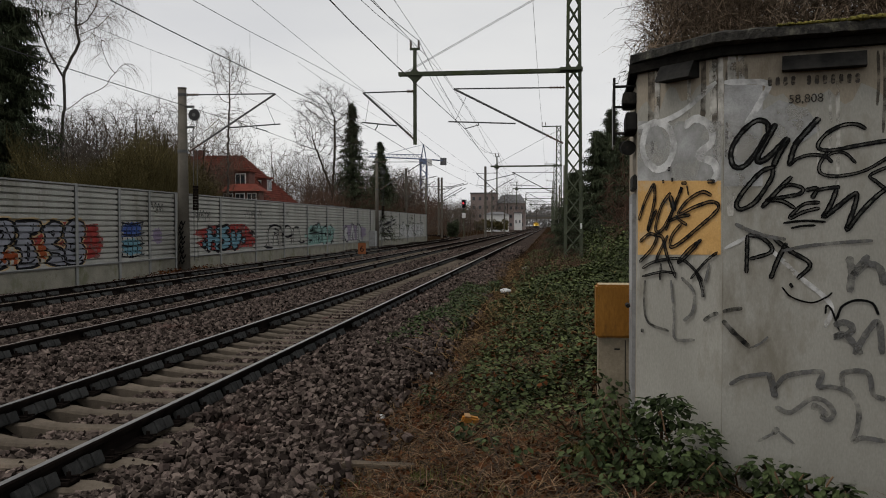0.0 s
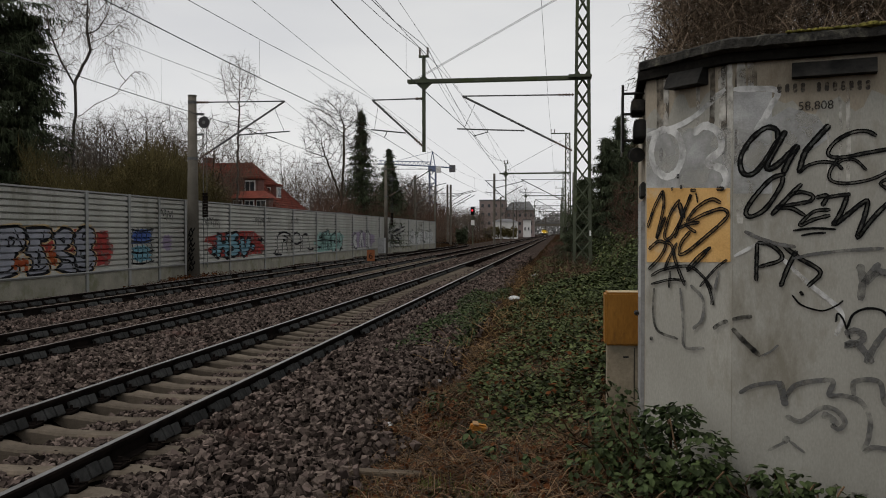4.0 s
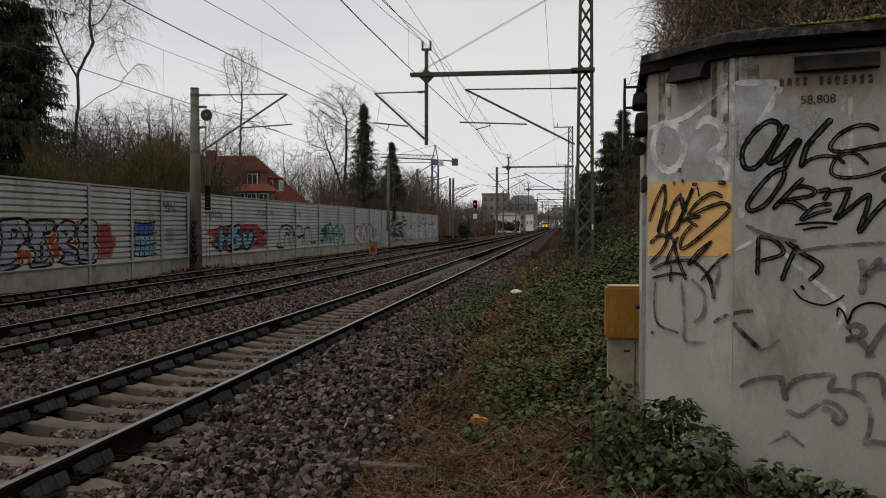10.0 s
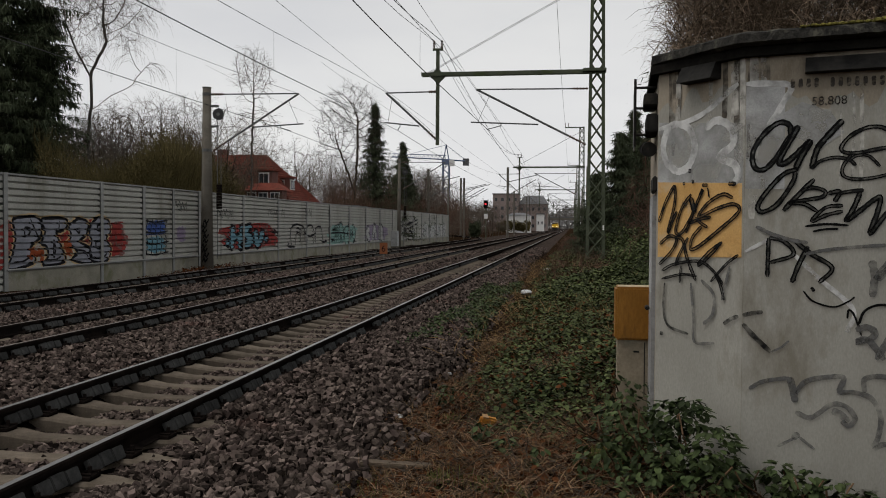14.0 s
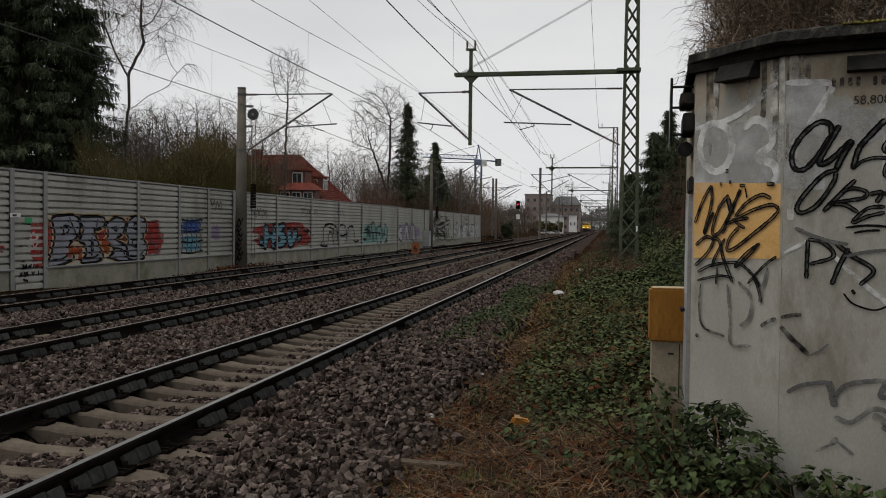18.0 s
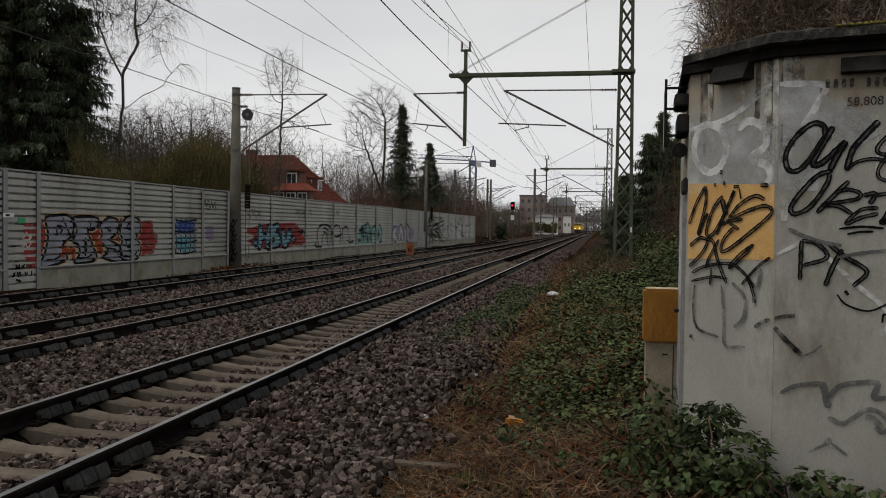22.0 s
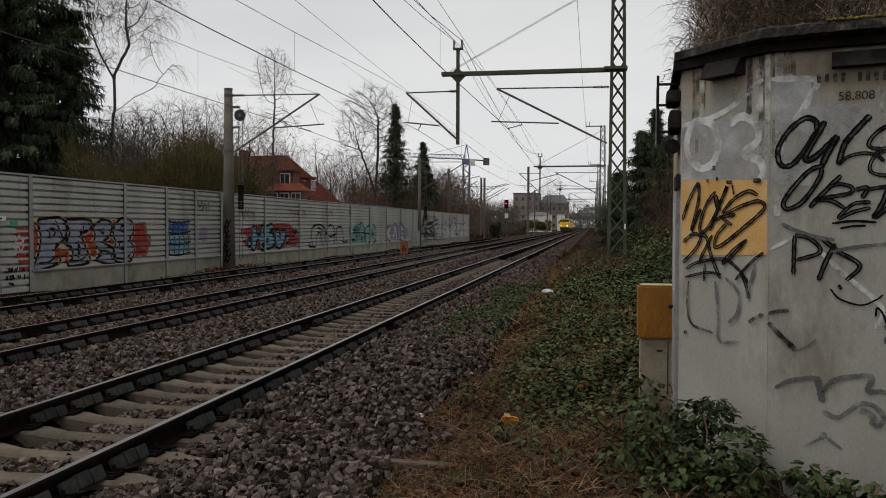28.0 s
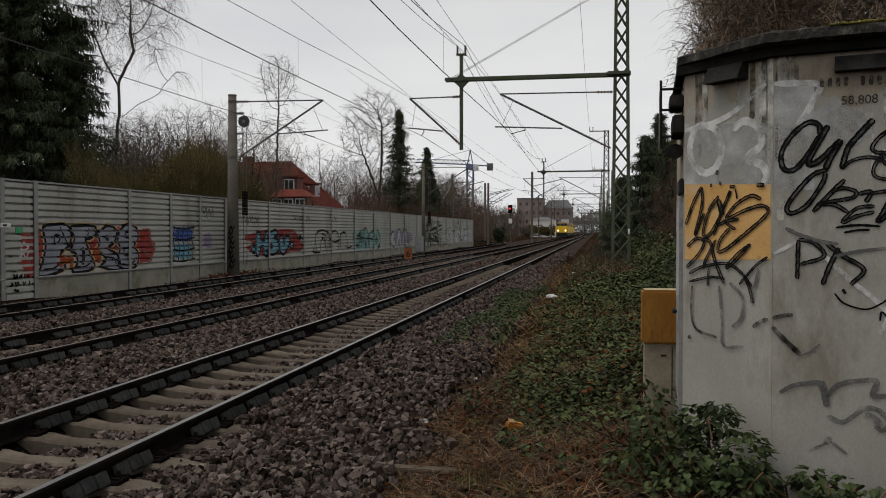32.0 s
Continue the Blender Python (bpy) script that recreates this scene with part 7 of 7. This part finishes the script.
def crane():
    c = thing("tower_crane", "blue-grey tower crane above the trees", "crane", (-29, 220, 0))
    m = mat("blue_grey_crane_paint", (0.09, 0.12, 0.2), (0.15, 0.18, 0.27), 0.5, 0.6, 0.1)
    for sx in (-0.8, 0.8):
        for sy in (-0.8, 0.8):
            bar("tower_leg", (sx, sy, 0), (sx, sy, 18), 0.14, m, c, 4)
    for i in range(12):
        s = 1 if i % 2 else -1
        for y in (-0.8, 0.8):
            bar("tower_brace", (-s * 0.8, y, i * 1.5), (s * 0.8, y, (i + 1) * 1.5), 0.08, m, c, 4)
    part("turntable", boxed((0, 0, 18.2), (2.0, 2.0, 1.2)), m, c)
    part("cab", boxed((1.6, -0.6, 18), (1.2, 1.2, 1.6)), M_PAINT, c)
    for s in (-0.7, 0.7):
        bar("tower_head", (s, 0, 18.8), (0, 0, 22.8), 0.13, m, c, 4)
    # jib to the left, away and towards the eye, counter-jib to the right
    for y in (-0.5, 0.5):
        bar("jib_chord", (-13, y - 6, 19.2), (0, y, 18.9), 0.12, m, c, 4)
        bar("counter_jib", (0, y, 18.9), (5.4, y + 2.5, 18.6), 0.14, m, c, 4)
    bar("jib_chord", (-13, -6, 20.0), (0, 0, 20.0), 0.1, m, c, 4)
    for i in range(13):
        f, g2 = i / 13, (i + 0.5) / 13
        bar("jib_brace", (-13 * f, -6 * f, 18.9), (-13 * g2, -6 * g2, 20.0), 0.06, m, c, 4)
        bar("jib_brace", (-13 * g2, -6 * g2, 20.0), (-13 * (f + 1 / 13), -6 * (f + 1 / 13), 18.9), 0.06, m, c, 4)
    part("counterweight", boxed((4.9, 2.3, 18.4), (1.5, 1.4, 1.8)), M_SLATE, c)
    bar("tie_rod", (0, 0, 22.7), (-9, -4.2, 20.0), 0.05, m, c, 4)
    bar("tie_rod", (0, 0, 22.7), (5, 2.3, 18.9), 0.05, m, c, 4)


crane()


def signal(x, y):
    s = thing("railway_signal", "railway signal on a steel post showing red", "signal", (x, y, -0.3))
    bar("post", (0, 0, 0), (0, 0, 5.6), 0.07, M_STEEL, s)
    part("head", boxed((0, -0.1, 5.15), (0.6, 0.25, 1.2), None, 0.05), M_BLACK, s, "black signal head")
    part("red_lamp", tube(bmesh.new(), (-0.05, -0.24, 5.2), (-0.05, -0.3, 5.2), 0.13, n=12), plain("red_signal_light", (1.0, 0.03, 0.05), 0.4, emit=1.0), s, "lit red lamp")
    part("plate", boxed((0, -0.1, 3.4), (0.5, 0.04, 0.7)), M_PAINT, s, "white and red mast plate")
    part("platform", boxed((0, 0.3, 4.0), (0.8, 0.5, 0.06)), M_STEEL, s)


signal(-9.0, 125)
POLE = thing("signal_pole", "tall brown-grey steel pole beside the tracks", "pole", (-6.95, 140, -0.3), "poles at the junction")
bar("shaft", (0, 0, 0), (0, 0, 11.6), 0.2, M_MASTC, POLE, 10)
bar("arm", (0, 0, 9.2), (5.0, 0, 10.4), 0.06, M_ARM, POLE)
bar("arm", (0, 0, 7.0), (4.6, 0, 9.6), 0.06, M_ARM, POLE)
for x, y, k in ((-13.4, 100, 0.75), (-12.9, 130, 0.8), (-16, 150, 0.9), (-8.3, 176, 0.8), (-7.6, 212, 0.8)):
    c = copy_thing(POLE, pose(x, y, -0.3))
    c.scale = (k, k, k)
for y in (88, 142, 196):
    m = thing("concrete_mast", "slim concrete mast beside the lattice mast", "catenary mast", (5.4, y + 22, -0.2), "concrete masts on the bank")
    part("shaft", tube(bmesh.new(), (0, 0, 0), (0, 0, 9.5), 0.24, 0.15, n=10), M_MASTC, m, "", True)

# board with an orange plate and the figure on it
BOARD = thing("speed_board", "small orange board with a black figure between the tracks", "sign", (-6.75, 46, -0.25))
bar("post", (0, 0.03, 0), (0, 0.03, 0.9), 0.03, M_ARM, BOARD)
part("plate", boxed((0, 0, 0.64), (0.44, 0.03, 0.62), None, 0.006), mat("orange_board", (0.17, 0.055, 0.018), (0.24, 0.08, 0.026), 5, 0.6, 0.1), BOARD, "orange plate")
lettering("6", 0.5, pose(0, -0.018, 0.46, 90), M_BLACK, BOARD, "figure", "black figure six")
KIOSK = thing("switch_cabinet", "grey trackside switch cabinet at the barrier", "cabinet", (-11.35, 71, -0.3))
part("body", boxed((0, 0, 0.85), (0.55, 0.9, 1.3), None, 0.03), M_PLATE, KIOSK)
part("plinth", boxed((0, 0, 0.1), (0.5, 0.8, 0.24)), M_MASTC, KIOSK)
part("door_gap", boxed((0.28, 0, 0.85), (0.012, 0.012, 1.2)), M_DARKMETAL, KIOSK)

# litter on the bank
CAN = thing("crushed_carton", "crushed orange carton lying among dead leaves", "litter", (2.79, 7.25, float(ground_z(2.79, 7.25)) + 0.05))
part("side", boxed((0, 0, 0.06), (0.15, 0.05, 0.11), pose(0, 0, 0, 22, 14, 20), 0.016), mat("orange_carton", (0.4, 0.16, 0.02), (0.5, 0.24, 0.05), 12, 0.6, 0.2), CAN)
part("torn_edge", boxed((-0.03, 0, 0.116), (0.05, 0.052, 0.01), pose(0, 0, 0, 22, 10, 20)), mat("torn_card", (0.3, 0.18, 0.08), (0.4, 0.26, 0.14), 12, 0.8, 0.2), CAN, "torn pale edge")
for x, y, s in ((1.95, 7.6, 0.06), (2.35, 22.5, 0.16), (2.6, 34, 0.18), (2.05, 10.2, 0.05), (2.9, 9.3, 0.05)):
    bm = bmesh.new()
    bmesh.ops.create_icosphere(bm, subdivisions=2, radius=s)
    for v in bm.verts:
        v.co = Vector((v.co.x, v.co.y * 0.8, v.co.z * 0.45)) * (1 + 0.35 * noise.noise(v.co * 30))
    ob = part("paper_scrap", bm, M_CHALK)
    ob.location = (x, y, float(ground_z(x, y)) + s * 0.4 + 0.03)
    tagged(ob, "crumpled whitish paper scrap on the bank", "litter", "paper scraps")
PLANK = thing("plank", "weathered wooden plank half buried in dead stems", "plank", (2.32, 5.72, float(ground_z(2.32, 5.72)) + 0.075))
part("board", boxed((0, 0, 0), (0.5, 0.08, 0.03), pose(0, 0, 0, 4, 0, -2), 0.006), mat("grey_wood", (0.06, 0.045, 0.03), (0.12, 0.09, 0.06), 3, 0.9, 0.4, stretch=(0.3, 4, 4)), PLANK)

# low growth and trees at the end of the line
for i in range(36):
    y = 118 + i * 5.5
    x = -9.5 - rs.random() * 7 - 0.035 * (y - 118)
    c = copy_thing(SHRUBS[i % 3], pose(x if i % 3 else x - 4, y, -0.3, 0, 0, 40 * i))
    c.scale = (0.8, 0.8, 0.8)
    c["label"] = "bare brown shrub beside the junction"
for i in range(26):
    y = 165 + 4.5 * (i % 9) + 12 * rs.random()
    c = copy_thing((OAK, ASH)[i % 2], pose((-13 - 0.72 * i) * y / 200, y, -0.3, 0, 0, 47 * i))
    k = rs.uniform(0.5, 0.8) + 0.012 * i
    c.scale = (k, k, k)
    c["label"] = "leafless tree in the thicket beyond the junction"
for i in range(40):
    y = 150 + i * 9
    side = -1 if i % 2 else 1
    x = (-30 - 12 * rs.random() - 0.05 * y) if side < 0 else (8.5 + 8 * rs.random() + 0.01 * y)
    c = copy_thing((OAK, ASH)[i % 3 % 2], pose(x, y, -0.3, 0, 0, 31 * i))
    k = rs.uniform(0.8, 1.2)
    c.scale = (k, k, k)
    c["label"] = "leafless tree along the railway cutting"
for i in range(30):
    x = -60 + i * 4.2 + rs.uniform(-1, 1)
    c = copy_thing((OAK, ASH)[i % 2], pose(x, 590 + rs.random() * 60, -0.3, 0, 0, 77 * i))
    k = rs.uniform(1.1, 1.7)
    c.scale = (k, k, k)
    c["label"] = "distant leafless tree behind the bridge"
for i in range(22):
    x = -80 + i * 5 + rs.uniform(-1, 1)
    c = copy_thing((OAK, ASH)[i % 2], pose(x - 20, 300 + rs.random() * 60, -0.3, 0, 0, 77 * i))
    c.scale = (1.25, 1.25, 1.25)
    c["label"] = "distant leafless tree beside the line"
c = copy_thing(ASH, pose(-14.8, 372, -0.3))
c.scale = (2.3, 2.3, 2.3)
leaf_mass("evergreen_bush", "clipped dark evergreen beside the signal", M_NEEDLE, 2500, hedge_spots(-10.9, -9.5, 120, 123, 3.0), 0.25, RNG)
leaf_mass("hedge", "olive hedge before the white building", M_OLIVE, 5000, hedge_spots(-18, -8.4, 244, 250, 3.6), 0.4, RNG)


def far_woods():
    """A ragged line of far woodland all round the place."""
    g = np.random.default_rng(12)
    n = 120000
    a = g.uniform(0, 2 * math.pi, n)
    r = g.uniform(680, 760, n)
    top = 17 + 4 * np.sin(a * 23) + 3 * np.sin(a * 61)
    pos = np.stack([r * np.sin(a), r * np.cos(a), top * g.random(n)], 1)
    s = g.uniform(1.5, 4, n)
    me = scatter("far_woods", LEAF, pos, np.stack([s, s, s], 1), turns(n, math.pi, g), M_FARWOOD_HAZE)
    return tagged(new("far_woods", me), "hazy line of far winter woods", "woods", kind="stuff")


far_woods()

# ---- train ----
M_TRAIN = mat("yellow_train_paint", (0.68, 0.42, 0.012), (0.78, 0.5, 0.025), 0.6, 0.4, 0.05, stain=(0.4, 0.25, 0.03), stain_scale=0.8, stain_at=0.62)
M_TROOF = mat("pale_train_roof", (0.32, 0.3, 0.26), (0.44, 0.42, 0.38), 0.8, 0.6, 0.1)
M_UNDER = mat("dark_underframe", (0.015, 0.015, 0.015), (0.04, 0.038, 0.035), 2, 0.8, 0.1)
M_LAMP = plain("warm_headlight", (1.0, 0.85, 0.55), 0.3, emit=4.0)


def train_car(tr, y0, length, front):
    car = part("car_body", boxed((0, y0 + length / 2, 1.95), (2.85, length, 1.7), None, 0.18), M_TRAIN, tr, "yellow painted car body")
    part("upper_body", boxed((0, y0 + length / 2 + (0.35 if front else 0), 3.1), (2.7, length - (0.7 if front else 0.1), 0.85), None, 0.2), M_TRAIN if front else M_TRAIN, car)
    part("roof", boxed((0, y0 + length / 2 + 0.3, 3.66), (2.45, length - 1.0, 0.4), None, 0.18), M_TROOF, car, "pale grey roof")
    part("skirt", boxed((0, y0 + length / 2, 0.82), (2.5, length - 0.5, 0.6), None, 0.05), M_UNDER, car, "dark underframe")
    for i in range(7):
        for s in (-1, 1):
            part("side_window", boxed((s * 1.345, y0 + 2.4 + i * (length - 3.4) / 7, 3.08), (0.05, 1.3, 0.6)), M_GLASS, car)
    for yy in (2.6, length - 2.6):
        bogie = part("bogie", boxed((0, y0 + yy, 0.55), (2.2, 3.0, 0.35)), M_UNDER, tr)
        for dy in (-1.1, 1.1):
            for s in (-0.75, 0.75):
                part("wheel", tube(bmesh.new(), (s - 0.06, y0 + yy + dy, 0.46), (s + 0.06, y0 + yy + dy, 0.46), 0.46, n=18), M_UNDER, bogie)
    return car


def train():
    t = thing("train", "yellow works train with lit headlights", "train", (TRACKS[1], 0, 0.02))
    for k in range(3):
        car = train_car(t, k * 21.0, 20.0, k == 0)
        if k:
            part("gangway", boxed((0, k * 21.0 - 0.5, 2.2), (1.4, 1.1, 2.2)), M_UNDER, t)
    for x in (-0.88, 0, 0.88):
        part("windscreen", boxed((x, 0.33, 3.1), (0.8, 0.06, 0.66), pose(0, 0, 0, 0, 0, 0), 0.02), M_GLASS, t, "dark windscreen")
    part("front_panel", boxed((0, 0.0, 1.9), (2.5, 0.12, 1.3), None, 0.05), M_TRAIN, t)
    for s in (-0.88, 0.88):
        part("headlight", tube(bmesh.new(), (s, -0.1, 1.72), (s, 0.02, 1.72), 0.16, n=14), M_LAMP, t, "lit headlight")
        part("buffer", tube(bmesh.new(), (s, -0.5, 1.05), (s, 0.1, 1.05), 0.2, n=12), M_UNDER, t)
    part("buffer_beam", boxed((0, 0.05, 1.05), (2.6, 0.2, 0.4)), M_UNDER, t)
    part("coupling", boxed((0, -0.2, 0.95), (0.2, 0.5, 0.2)), M_UNDER, t)
    part("plough", boxed((0, 0.1, 0.45), (2.3, 0.2, 0.5)), M_UNDER, t)
    return t


TRAIN = train()


def motions():
    """The train rolls towards the eye on the middle track."""
    rows = [(0, 525), (4, 498), (8, 468), (12, 436), (16, 401), (20, 362), (24, 311), (28, 253), (32, 206)]
    walk(TRAIN, [(t, pose(TRACKS[1], y, 0.02)) for t, y in rows])


motions()
